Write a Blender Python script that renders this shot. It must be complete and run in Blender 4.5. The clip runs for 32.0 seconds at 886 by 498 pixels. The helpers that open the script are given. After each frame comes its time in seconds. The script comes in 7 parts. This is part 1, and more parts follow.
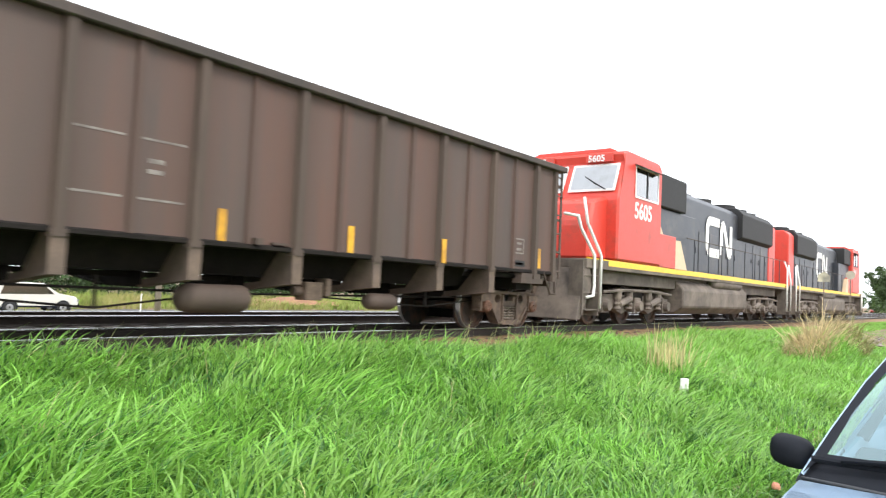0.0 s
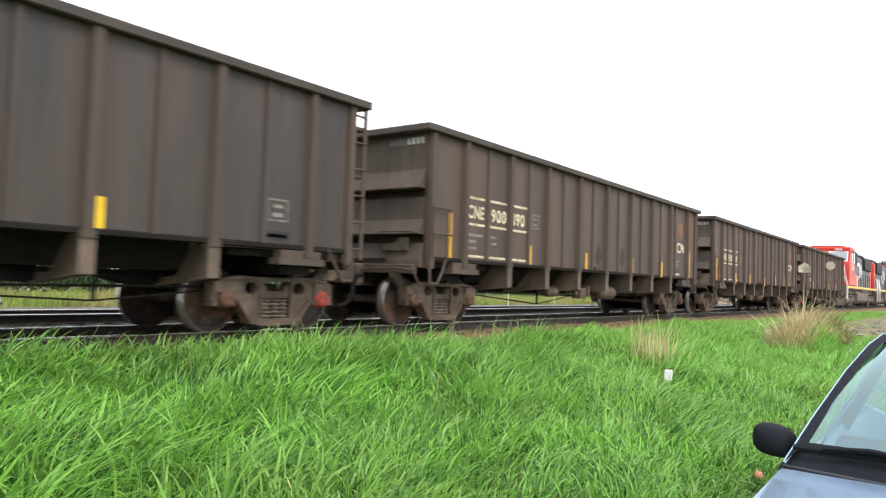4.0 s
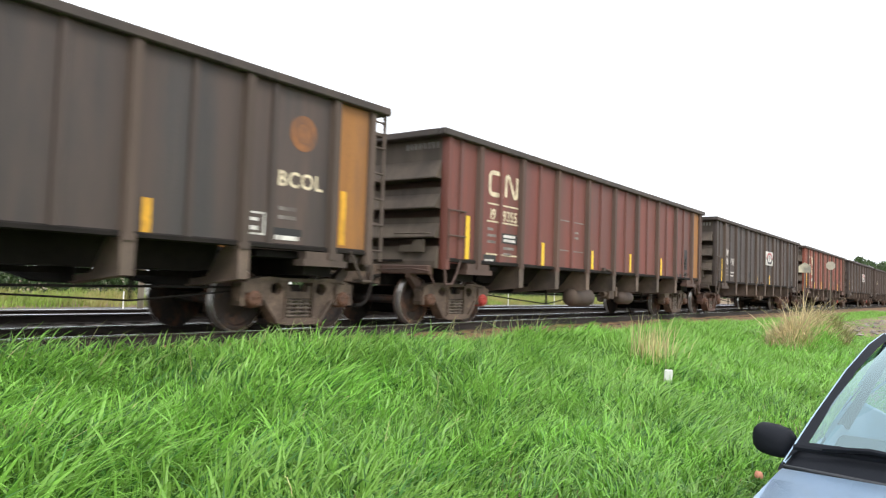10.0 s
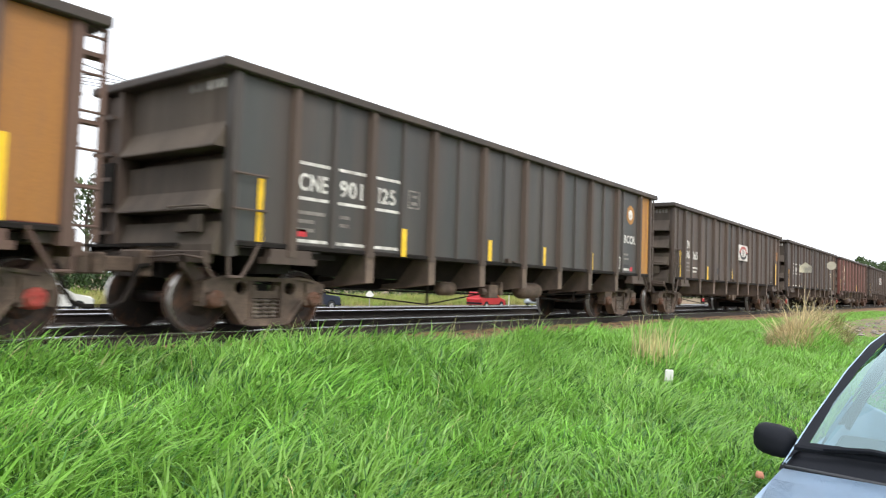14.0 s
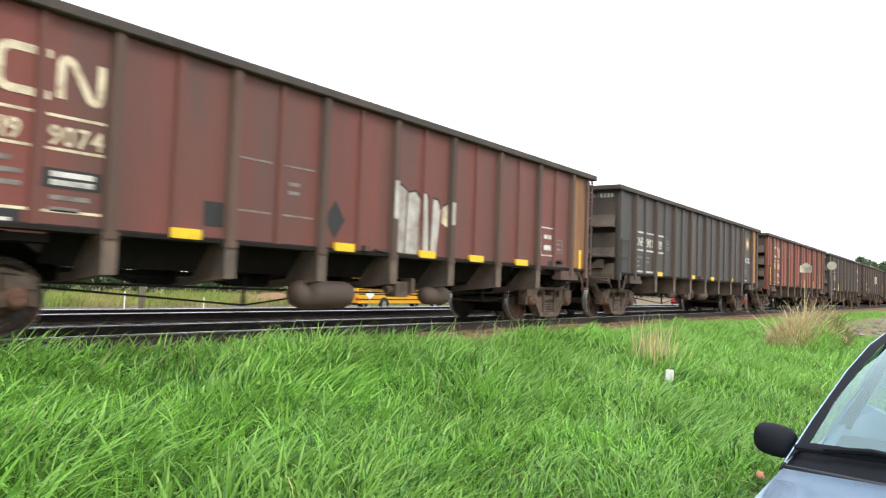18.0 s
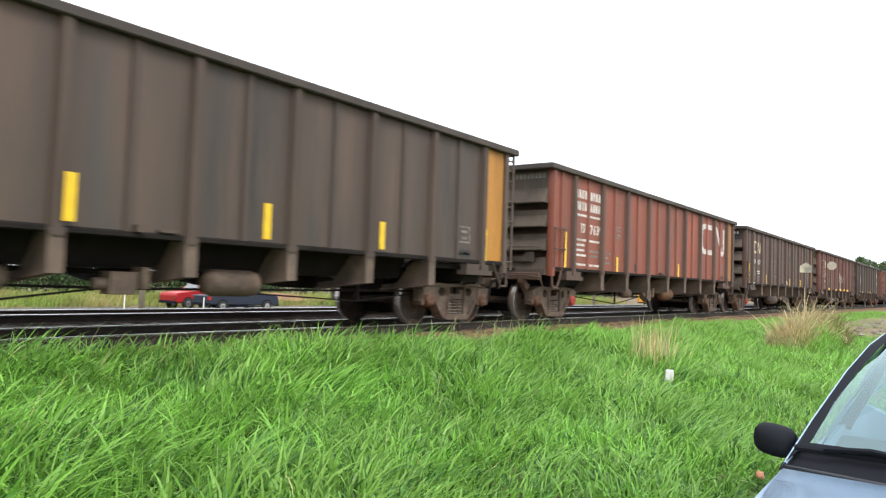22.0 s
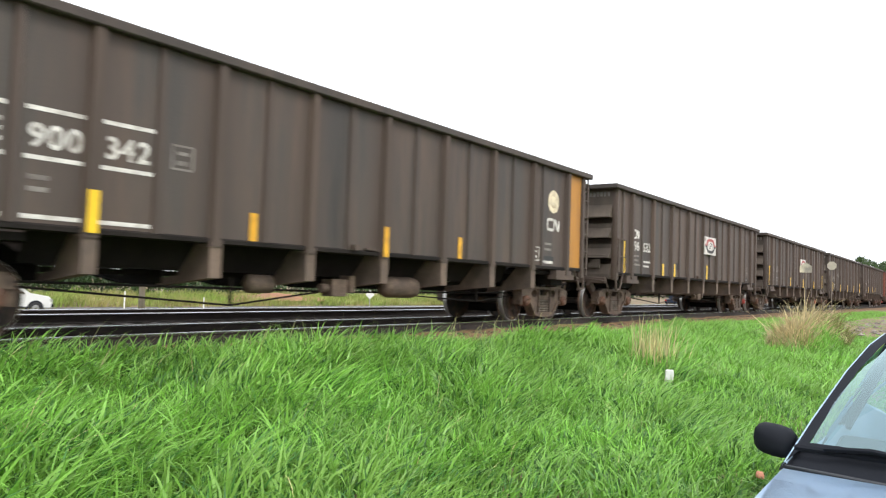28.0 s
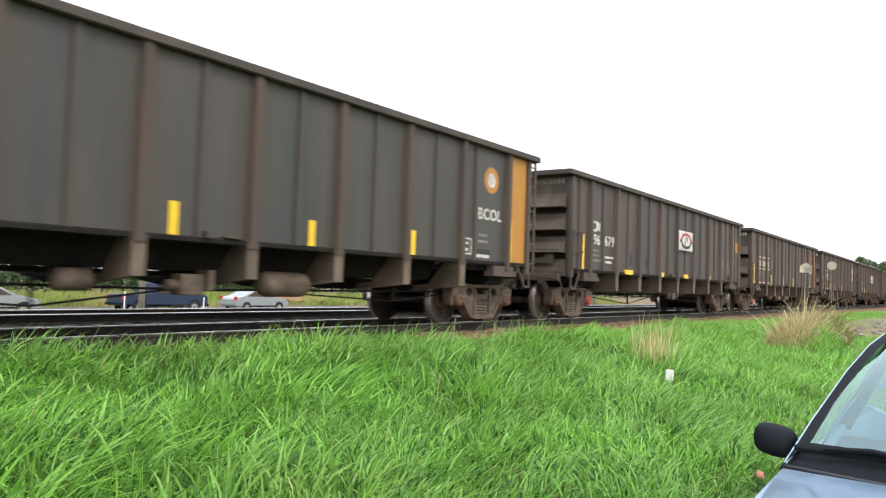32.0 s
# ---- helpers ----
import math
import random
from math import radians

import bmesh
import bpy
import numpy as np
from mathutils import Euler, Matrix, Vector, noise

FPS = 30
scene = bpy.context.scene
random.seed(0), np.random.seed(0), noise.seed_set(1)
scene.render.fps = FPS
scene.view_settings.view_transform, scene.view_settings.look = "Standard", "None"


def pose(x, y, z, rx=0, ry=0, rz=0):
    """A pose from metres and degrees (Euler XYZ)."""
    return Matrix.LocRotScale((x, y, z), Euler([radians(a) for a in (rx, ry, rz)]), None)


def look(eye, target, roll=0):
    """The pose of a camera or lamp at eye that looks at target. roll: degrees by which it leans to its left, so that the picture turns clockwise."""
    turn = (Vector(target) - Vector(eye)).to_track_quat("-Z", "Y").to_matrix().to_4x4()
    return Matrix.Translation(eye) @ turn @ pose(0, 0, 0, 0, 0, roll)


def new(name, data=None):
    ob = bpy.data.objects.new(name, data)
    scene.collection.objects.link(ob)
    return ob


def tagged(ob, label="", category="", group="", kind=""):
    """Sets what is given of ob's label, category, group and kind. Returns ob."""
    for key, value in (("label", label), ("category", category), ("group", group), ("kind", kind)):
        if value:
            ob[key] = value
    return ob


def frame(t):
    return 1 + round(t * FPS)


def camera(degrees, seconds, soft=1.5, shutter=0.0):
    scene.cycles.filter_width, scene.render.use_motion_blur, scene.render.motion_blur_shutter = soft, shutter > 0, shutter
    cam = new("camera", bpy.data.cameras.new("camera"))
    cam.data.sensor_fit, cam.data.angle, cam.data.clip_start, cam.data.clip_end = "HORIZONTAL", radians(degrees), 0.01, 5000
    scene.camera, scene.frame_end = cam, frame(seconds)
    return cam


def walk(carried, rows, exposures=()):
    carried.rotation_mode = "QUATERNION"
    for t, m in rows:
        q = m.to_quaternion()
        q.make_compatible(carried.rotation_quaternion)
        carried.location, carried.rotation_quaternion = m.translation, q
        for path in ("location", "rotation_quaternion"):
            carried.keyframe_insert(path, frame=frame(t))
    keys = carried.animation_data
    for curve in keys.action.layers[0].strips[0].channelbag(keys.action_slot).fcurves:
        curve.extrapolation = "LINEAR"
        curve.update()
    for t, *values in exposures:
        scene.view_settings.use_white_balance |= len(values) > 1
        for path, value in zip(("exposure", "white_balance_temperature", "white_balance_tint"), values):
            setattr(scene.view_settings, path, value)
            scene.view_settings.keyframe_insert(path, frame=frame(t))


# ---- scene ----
# The track runs along x; rail tops lie at z = 0; y grows away from the camera.
EYE = Vector((0.0, 0.0, 0.7506))
YAW, PITCH, ROLL = 53.377, 2.739, 1.994      # degrees: from +y towards +x, up, lean
TRACK_Y, SIDING_Y = 9.04, 13.44              # middles of the two tracks
CAR_PITCH = 16.18                            # coupled length of one gondola


def aim(yaw=0.0, pitch=0.0, roll=0.0):
    """The camera's pose, turned by small angles away from its resting aim."""
    a, b = radians(YAW + yaw), radians(PITCH + pitch)
    way = Vector((math.sin(a) * math.cos(b), math.cos(a) * math.cos(b), math.sin(b)))
    return look(EYE, EYE + way, ROLL + roll)


cam = camera(63.066, 32.0, soft=1.25, shutter=0.22)
walk(cam, exposures=[(0.0, 0.86), (0.5, 0.78), (1.0, 0.58), (1.5, 0.55), (32.0, 0.55)], rows=[
    (0.0, aim(-1.24, 0.40, 0.58)), (0.1, aim(-0.52, 0.40, 0.55)), (0.2, aim(0.22, 0.36, 0.45)),
    (0.3, aim(0.95, 0.33, 0.36)), (0.4, aim(1.44, 0.32, 0.28)), (0.5, aim(1.72, 0.34, 0.22)),
    (0.6, aim(1.62, 0.28, 0.15)), (0.7, aim(1.15, 0.16, 0.08)), (0.8, aim(0.25, 0.05, 0.02)),
    (0.9, aim(0.02, 0.01, 0.0)), (1.0, aim()), (9.0, aim()), (16.5, aim(-0.08)), (32.0, aim(-0.08)),
])

# ---- world and light: a bright overcast day ----
world = bpy.data.worlds.new("sky")
scene.world = world
world.use_nodes = True
wn, wl = world.node_tree.nodes, world.node_tree.links
wn.clear()
sky = wn.new("ShaderNodeTexSky")
sky.sky_type, sky.sun_disc = "NISHITA", False
sky.sun_elevation, sky.sun_rotation = radians(48), radians(200)
sky.air_density, sky.dust_density, sky.ozone_density = 1.0, 6.0, 1.0
veil = wn.new("ShaderNodeMixRGB")            # the cloud layer whitens the sky
veil.inputs[0].default_value = 0.88
veil.inputs[2].default_value = (10.2, 10.6, 11.2, 1)
wl.new(sky.outputs[0], veil.inputs[1])
back = wn.new("ShaderNodeBackground")
back.inputs["Strength"].default_value = 0.125
wout = wn.new("ShaderNodeOutputWorld")
wl.new(veil.outputs[0], back.inputs["Color"])
wl.new(back.outputs[0], wout.inputs["Surface"])

sun_data = bpy.data.lights.new("sun", "SUN")
sun_data.energy, sun_data.angle, sun_data.color = 1.3, radians(14), (1.0, 0.95, 0.87)
sun = new("sun", sun_data)
sun.matrix_basis = look((0, 0, 60), Vector((0, 0, 60)) - Vector((-0.25, -0.62, 0.74)))

# ---- materials ----


def material(name, color, rough=0.6, metal=0.0, spread=0.25, scale=3.0, dirt=None, dirt_amount=0.4, dirt_scale=1.2,
             bump=0.15, grain=60.0, streak=False, seam=None, island=False, spec=0.5, jitter=0.0, through_light=0.0, stretch=None):
    """A worn surface: base colour, wide stains, fine grain and a little relief."""
    m = bpy.data.materials.new(name)
    m.use_nodes = True
    n, l = m.node_tree.nodes, m.node_tree.links
    bsdf = n["Principled BSDF"]
    bsdf.inputs["Metallic"].default_value = metal
    bsdf.inputs["Specular IOR Level"].default_value = spec
    tc = n.new("ShaderNodeTexCoord")
    mp = n.new("ShaderNodeMapping")
    l.new(tc.outputs["Object"], mp.inputs["Vector"])
    mp.inputs["Scale"].default_value = stretch or ((1, 1, 0.12) if streak else (1, 1, 1))
    oi = n.new("ShaderNodeObjectInfo")
    shift = n.new("ShaderNodeVectorMath")
    shift.operation = "ADD"
    wide_r = n.new("ShaderNodeMath")
    wide_r.operation = "MULTIPLY"
    wide_r.inputs[1].default_value = 37.0
    l.new(oi.outputs["Random"], wide_r.inputs[0])
    l.new(mp.outputs[0], shift.inputs[0])
    l.new(wide_r.outputs[0], shift.inputs[1])
    n1 = n.new("ShaderNodeTexNoise")
    n1.inputs["Scale"].default_value, n1.inputs["Detail"].default_value, n1.inputs["Roughness"].default_value = scale, 5, 0.62
    n2 = n.new("ShaderNodeTexNoise")
    n2.inputs["Scale"].default_value, n2.inputs["Detail"].default_value = grain, 3
    l.new(shift.outputs[0], n1.inputs["Vector"])
    l.new(tc.outputs["Object"], n2.inputs["Vector"])
    ramp = n.new("ShaderNodeMapRange")
    ramp.inputs["From Min"].default_value, ramp.inputs["From Max"].default_value = 0.3, 0.7
    ramp.inputs["To Min"].default_value, ramp.inputs["To Max"].default_value = 1 - spread, 1 + spread
    l.new(n1.outputs["Fac"], ramp.inputs["Value"])
    fine = n.new("ShaderNodeMapRange")
    fine.inputs["From Min"].default_value, fine.inputs["From Max"].default_value = 0.3, 0.7
    fine.inputs["To Min"].default_value, fine.inputs["To Max"].default_value = 1 - spread * 0.4, 1 + spread * 0.4
    l.new(n2.outputs["Fac"], fine.inputs["Value"])
    mul = n.new("ShaderNodeMath")
    mul.operation = "MULTIPLY"
    l.new(ramp.outputs[0], mul.inputs[0])
    l.new(fine.outputs[0], mul.inputs[1])
    value = mul.outputs[0]
    if island or jitter:
        src = n.new("ShaderNodeNewGeometry").outputs["Random Per Island"] if island else oi.outputs["Random"]
        jr = n.new("ShaderNodeMapRange")
        j = jitter or 0.3
        jr.inputs["To Min"].default_value, jr.inputs["To Max"].default_value = 1 - j, 1 + j
        l.new(src, jr.inputs["Value"])
        m2 = n.new("ShaderNodeMath")
        m2.operation = "MULTIPLY"
        l.new(value, m2.inputs[0])
        l.new(jr.outputs[0], m2.inputs[1])
        value = m2.outputs[0]
    tint = n.new("ShaderNodeMixRGB")
    tint.blend_type = "MULTIPLY"
    tint.inputs[0].default_value = 1
    tint.inputs[1].default_value = (*color, 1)
    l.new(value, tint.inputs[2])
    out = tint.outputs[0]
    if dirt:
        n3 = n.new("ShaderNodeTexNoise")
        n3.inputs["Scale"].default_value, n3.inputs["Detail"].default_value, n3.inputs["Roughness"].default_value = dirt_scale, 6, 0.7
        l.new(shift.outputs[0], n3.inputs["Vector"])
        dr = n.new("ShaderNodeMapRange")
        dr.inputs["From Min"].default_value, dr.inputs["From Max"].default_value = 0.62 - dirt_amount * 0.5, 0.78 - dirt_amount * 0.3
        l.new(n3.outputs["Fac"], dr.inputs["Value"])
        dm = n.new("ShaderNodeMixRGB")
        dm.inputs[2].default_value = (*dirt, 1)
        l.new(dr.outputs[0], dm.inputs[0])
        l.new(out, dm.inputs[1])
        out = dm.outputs[0]
    if seam:
        # rusty wash-down beside the stakes, and grime along the foot of the sheet
        sx = n.new("ShaderNodeSeparateXYZ")
        l.new(tc.outputs["Object"], sx.inputs[0])
        u = n.new("ShaderNodeMath")
        u.operation = "MULTIPLY_ADD"
        u.inputs[1].default_value, u.inputs[2].default_value = 1 / 1.55, 6.13 / 1.55 + 20.42
        l.new(sx.outputs["X"], u.inputs[0])
        fr = n.new("ShaderNodeMath")
        fr.operation = "FRACT"
        l.new(u.outputs[0], fr.inputs[0])
        near_post = n.new("ShaderNodeMapRange")
        near_post.inputs["From Min"].default_value, near_post.inputs["From Max"].default_value = 0.03, 0.40
        near_post.inputs["To Min"].default_value, near_post.inputs["To Max"].default_value = 0.0, 1.0
        l.new(fr.outputs[0], near_post.inputs["Value"])
        near_post2 = n.new("ShaderNodeMapRange")
        near_post2.inputs["From Min"].default_value, near_post2.inputs["From Max"].default_value = 0.72, 0.50
        l.new(fr.outputs[0], near_post2.inputs["Value"])
        both = n.new("ShaderNodeMath")
        both.operation = "MULTIPLY"
        l.new(near_post.outputs[0], both.inputs[0])
        l.new(near_post2.outputs[0], both.inputs[1])
        ragged = n.new("ShaderNodeMath")
        ragged.operation = "MULTIPLY"
        l.new(both.outputs[0], ragged.inputs[0])
        rag2 = n.new("ShaderNodeMapRange")
        rag2.inputs["From Min"].default_value, rag2.inputs["From Max"].default_value = 0.35, 0.65
        rag2.inputs["To Min"].default_value, rag2.inputs["To Max"].default_value = 0.35, 1.0
        l.new(n1.outputs["Fac"], rag2.inputs["Value"])
        l.new(rag2.outputs[0], ragged.inputs[1])
        sm = n.new("ShaderNodeMixRGB")
        sm.inputs[2].default_value = (*seam, 1)
        l.new(ragged.outputs[0], sm.inputs[0])
        l.new(out, sm.inputs[1])
        out = sm.outputs[0]
    l.new(out, bsdf.inputs["Base Color"])
    rr = n.new("ShaderNodeMapRange")
    rr.inputs["To Min"].default_value, rr.inputs["To Max"].default_value = max(0.02, rough - 0.12), min(1, rough + 0.12)
    l.new(n1.outputs["Fac"], rr.inputs["Value"])
    l.new(rr.outputs[0], bsdf.inputs["Roughness"])
    if bump:
        b = n.new("ShaderNodeBump")
        b.inputs["Strength"].default_value, b.inputs["Distance"].default_value = bump, 0.01
        l.new(n2.outputs["Fac"], b.inputs["Height"])
        l.new(b.outputs[0], bsdf.inputs["Normal"])
    if through_light:
        tr = n.new("ShaderNodeBsdfTranslucent")
        l.new(out, tr.inputs["Color"])
        mx = n.new("ShaderNodeMixShader")
        mx.inputs[0].default_value = through_light
        l.new(bsdf.outputs[0], mx.inputs[1])
        l.new(tr.outputs[0], mx.inputs[2])
        l.new(mx.outputs[0], n["Material Output"].inputs["Surface"])
    return m


def glass(name, color, rough=0.02, alpha=0.25, gloss=(0.8, 0.8, 0.8)):
    """A glazed pane: a clear mirror-like skin over tinted see-through glass."""
    m = bpy.data.materials.new(name)
    m.use_nodes = True
    n, l = m.node_tree.nodes, m.node_tree.links
    gl = n.new("ShaderNodeBsdfGlossy")
    gl.inputs["Roughness"].default_value = rough
    gl.inputs["Color"].default_value = (*gloss, 1)
    tp = n.new("ShaderNodeBsdfTransparent")
    tp.inputs["Color"].default_value = (*color, 1)
    fr = n.new("ShaderNodeFresnel")
    fr.inputs["IOR"].default_value = 1.5
    add = n.new("ShaderNodeMath")
    add.operation = "ADD"
    add.use_clamp = True
    add.inputs[1].default_value = alpha
    l.new(fr.outputs[0], add.inputs[0])
    mx = n.new("ShaderNodeMixShader")
    l.new(add.outputs[0], mx.inputs[0])
    l.new(tp.outputs[0], mx.inputs[1])
    l.new(gl.outputs[0], mx.inputs[2])
    l.new(mx.outputs[0], n["Material Output"].inputs["Surface"])
    return m


GRIME = (0.060, 0.045, 0.036)
DARK_PAINT = material("dark_brown_paint", (0.048, 0.041, 0.036), 0.62, spread=0.5, scale=0.9, dirt=(0.102, 0.066, 0.047), dirt_amount=0.44, streak=True, seam=(0.054, 0.037, 0.029))
UMBER_PAINT = material("umber_paint", (0.066, 0.047, 0.038), 0.62, spread=0.42, scale=0.9, dirt=(0.110, 0.066, 0.047), dirt_amount=0.42, streak=True, seam=(0.056, 0.037, 0.029))
GREY_PAINT = material("charcoal_paint", (0.036, 0.038, 0.036), 0.55, spread=0.4, scale=0.9, dirt=(0.066, 0.054, 0.045), dirt_amount=0.38, streak=True, seam=(0.052, 0.038, 0.031))
DUSK_PAINT = material("sooty_brown_paint", (0.042, 0.037, 0.035), 0.6, spread=0.45, scale=0.9, dirt=(0.088, 0.057, 0.044), dirt_amount=0.42, streak=True, seam=(0.050, 0.036, 0.030))
BROWN_PAINT = material("faded_brown_paint", (0.082, 0.058, 0.049), 0.65, spread=0.2, scale=0.8, dirt=(0.11, 0.055, 0.040), dirt_amount=0.4, streak=True, seam=(0.070, 0.042, 0.032))
RED_PAINT = material("oxide_red_paint", (0.275, 0.068, 0.036), 0.6, spread=0.3, scale=0.8, dirt=(0.140, 0.058, 0.040), dirt_amount=0.40, streak=True, seam=(0.190, 0.056, 0.036))
MAROON_PAINT = material("maroon_paint", (0.165, 0.044, 0.032), 0.6, spread=0.28, scale=0.8, dirt=(0.095, 0.050, 0.040), dirt_amount=0.42, streak=True, seam=(0.125, 0.044, 0.032))
FRAME_GRIME = material("grimy_frame", (0.082, 0.057, 0.044), 0.75, spread=0.25, scale=1.5, dirt=(0.056, 0.040, 0.032), dirt_amount=0.4, streak=True)
RED_FRAME = material("reddish_grimy_frame", (0.105, 0.060, 0.045), 0.75, spread=0.25, scale=1.5, dirt=(0.070, 0.045, 0.036), dirt_amount=0.4, streak=True)
CHORD = material("dark_top_chord", (0.044, 0.034, 0.029), 0.7, spread=0.25, scale=1.5, dirt=(0.075, 0.055, 0.044), dirt_amount=0.3, streak=True)
BEARER = material("dusty_bearer", (0.145, 0.103, 0.078), 0.85, spread=0.3, scale=2, dirt=(0.085, 0.066, 0.055), dirt_amount=0.4)
# near-black base holds the shade under the cars; the stains are dust
UNDER = material("dusty_shaded_undergear", (0.015, 0.013, 0.012), 0.9, spread=0.3, scale=3, dirt=(0.026, 0.021, 0.018), dirt_amount=0.3, spec=0.15)
TRUCK = material("dusty_cast_steel", (0.128, 0.090, 0.066), 0.8, spread=0.4, scale=5, dirt=(0.060, 0.042, 0.032), dirt_amount=0.42, dirt_scale=4)
SPRING = material("worn_spring_steel", (0.20, 0.165, 0.135), 0.6, metal=0.3, spread=0.3, scale=10, dirt=(0.06, 0.042, 0.033), dirt_amount=0.35, dirt_scale=9)
RED_TRUCK = material("rust_red_cast_steel", (0.125, 0.066, 0.048), 0.8, spread=0.3, scale=4, dirt=(0.085, 0.058, 0.045), dirt_amount=0.35, dirt_scale=3)
END_DUST = material("dusty_end_sheet", (0.105, 0.082, 0.062), 0.8, spread=0.28, scale=1.6, dirt=(0.060, 0.046, 0.037), dirt_amount=0.42, streak=True)
BEARING = material("rusty_bearing", (0.13, 0.060, 0.035), 0.7, spread=0.3, scale=6, dirt=GRIME, dirt_amount=0.3, dirt_scale=6)
WHEEL = material("rusty_wheel", (0.030, 0.022, 0.018), 0.75, spread=0.35, scale=4, dirt=(0.125, 0.058, 0.032), dirt_amount=0.3, dirt_scale=3)
BRIGHT_STEEL = material("worn_tread", (0.55, 0.53, 0.50), 0.35, metal=0.9, spread=0.1)
RAIL_HEAD = material("polished_rail_head", (0.62, 0.62, 0.62), 0.22, metal=1.0, spread=0.08, scale=2)
RAIL_WEB = material("rail_web", (0.030, 0.022, 0.018), 0.85, spread=0.3, scale=5)
ORANGE = material("faded_orange_panel", (0.46, 0.205, 0.024), 0.6, spread=0.25, scale=1.2, dirt=(0.14, 0.07, 0.03), dirt_amount=0.35, streak=True)
DULL_ORANGE = material("dusty_orange_panel", (0.36, 0.150, 0.026), 0.6, spread=0.3, scale=1.2, dirt=(0.11, 0.062, 0.036), dirt_amount=0.45, streak=True)
RUST_PANEL = material("rusty_orange_panel", (0.20, 0.075, 0.022), 0.65, spread=0.3, scale=1.2, dirt=(0.085, 0.055, 0.04), dirt_amount=0.55, streak=True)
YELLOW = material("yellow_reflector", (0.80, 0.50, 0.010), 0.4, spread=0.12, scale=8, bump=0.05)
AMBER = material("dirty_amber_reflector", (0.66, 0.34, 0.014), 0.5, spread=0.2, scale=8, dirt=(0.25, 0.12, 0.02), dirt_amount=0.3, bump=0.05)
WHITE_MARK = material("white_stencil", (0.62, 0.60, 0.56), 0.6, spread=0.25, scale=6, dirt=(0.25, 0.21, 0.18), dirt_amount=0.3, dirt_scale=5, bump=0.05)
FAINT_MARK = material("faded_stencil", (0.22, 0.20, 0.18), 0.65, spread=0.25, scale=6, dirt=(0.1, 0.08, 0.07), dirt_amount=0.4, dirt_scale=5, bump=0.05)
CREAM_MARK = material("cream_stencil", (0.66, 0.57, 0.40), 0.6, spread=0.25, scale=6, dirt=(0.3, 0.22, 0.14), dirt_amount=0.3, dirt_scale=5, bump=0.05)
BLACK_MARK = material("black_patch", (0.018, 0.018, 0.018), 0.6, spread=0.3, scale=5, bump=0.05)
RED_MARK = material("red_patch", (0.50, 0.02, 0.03), 0.5, spread=0.15, scale=5, bump=0.05)
RED_CAP = material("red_bearing_cap", (0.42, 0.045, 0.035), 0.6, spread=0.25, scale=8, dirt=(0.12, 0.06, 0.04), dirt_amount=0.35, dirt_scale=8)
SIGN_RED = material("plate_red", (0.32, 0.035, 0.025), 0.5, spread=0.15, scale=5, bump=0.05)
LOCO_RED = material("locomotive_red", (0.60, 0.055, 0.035), 0.42, spread=0.12, scale=1.2, dirt=(0.33, 0.06, 0.04), dirt_amount=0.25)
LOCO_BLACK = material("locomotive_black", (0.034, 0.039, 0.050), 0.42, spread=0.2, scale=1.5, dirt=(0.07, 0.066, 0.06), dirt_amount=0.25)
LOCO_WHITE = material("locomotive_white", (0.78, 0.78, 0.76), 0.5, spread=0.08, scale=2, dirt=(0.5, 0.47, 0.42), dirt_amount=0.2)
LOCO_TAN = material("locomotive_cream", (0.62, 0.46, 0.30), 0.5, spread=0.1, scale=2)
GRILLE = material("grille_black", (0.016, 0.016, 0.017), 0.7, spread=0.2, scale=20)
LOCO_DUST = material("dusty_locomotive_frame", (0.165, 0.135, 0.112), 0.8, spread=0.3, scale=2, dirt=(0.08, 0.066, 0.056), dirt_amount=0.4)
CAB_GLASS = glass("cab_glass", (0.45, 0.5, 0.55), 0.05, 0.35)

# ---- mesh helpers ----


def box(bm, x0, x1, y0, y1, z0, z1):
    vs = [bm.verts.new((x, y, z)) for x in (x0, x1) for y in (y0, y1) for z in (z0, z1)]
    for f in ((0, 1, 3, 2), (4, 6, 7, 5), (0, 4, 5, 1), (2, 3, 7, 6), (0, 2, 6, 4), (1, 5, 7, 3)):
        bm.faces.new([vs[i] for i in f])
    return vs


def prism(bm, pts, a, b, axis="y"):
    """A polygon drawn in two axes, swept along the third from a to b."""
    def at(u, v, w):
        return {"y": (u, w, v), "x": (w, u, v), "z": (u, v, w)}[axis]
    lo = [bm.verts.new(at(u, v, a)) for u, v in pts]
    hi = [bm.verts.new(at(u, v, b)) for u, v in pts]
    n = len(pts)
    for i in range(n):
        bm.faces.new((lo[i], lo[(i + 1) % n], hi[(i + 1) % n], hi[i]))
    bm.faces.new(lo[::-1])
    bm.faces.new(hi)


def rod(bm, p, q, r, sides=8, r2=None):
    p, q = Vector(p), Vector(q)
    way = q - p
    side = way.orthogonal().normalized()
    up = way.normalized().cross(side)
    rings = []
    for c, rad in ((p, r), (q, r if r2 is None else r2)):
        rings.append([bm.verts.new(c + (side * math.cos(k * math.tau / sides) + up * math.sin(k * math.tau / sides)) * rad) for k in range(sides)])
    for k in range(sides):
        bm.faces.new((rings[0][k], rings[0][(k + 1) % sides], rings[1][(k + 1) % sides], rings[1][k]))
    bm.faces.new(rings[0][::-1])
    bm.faces.new(rings[1])


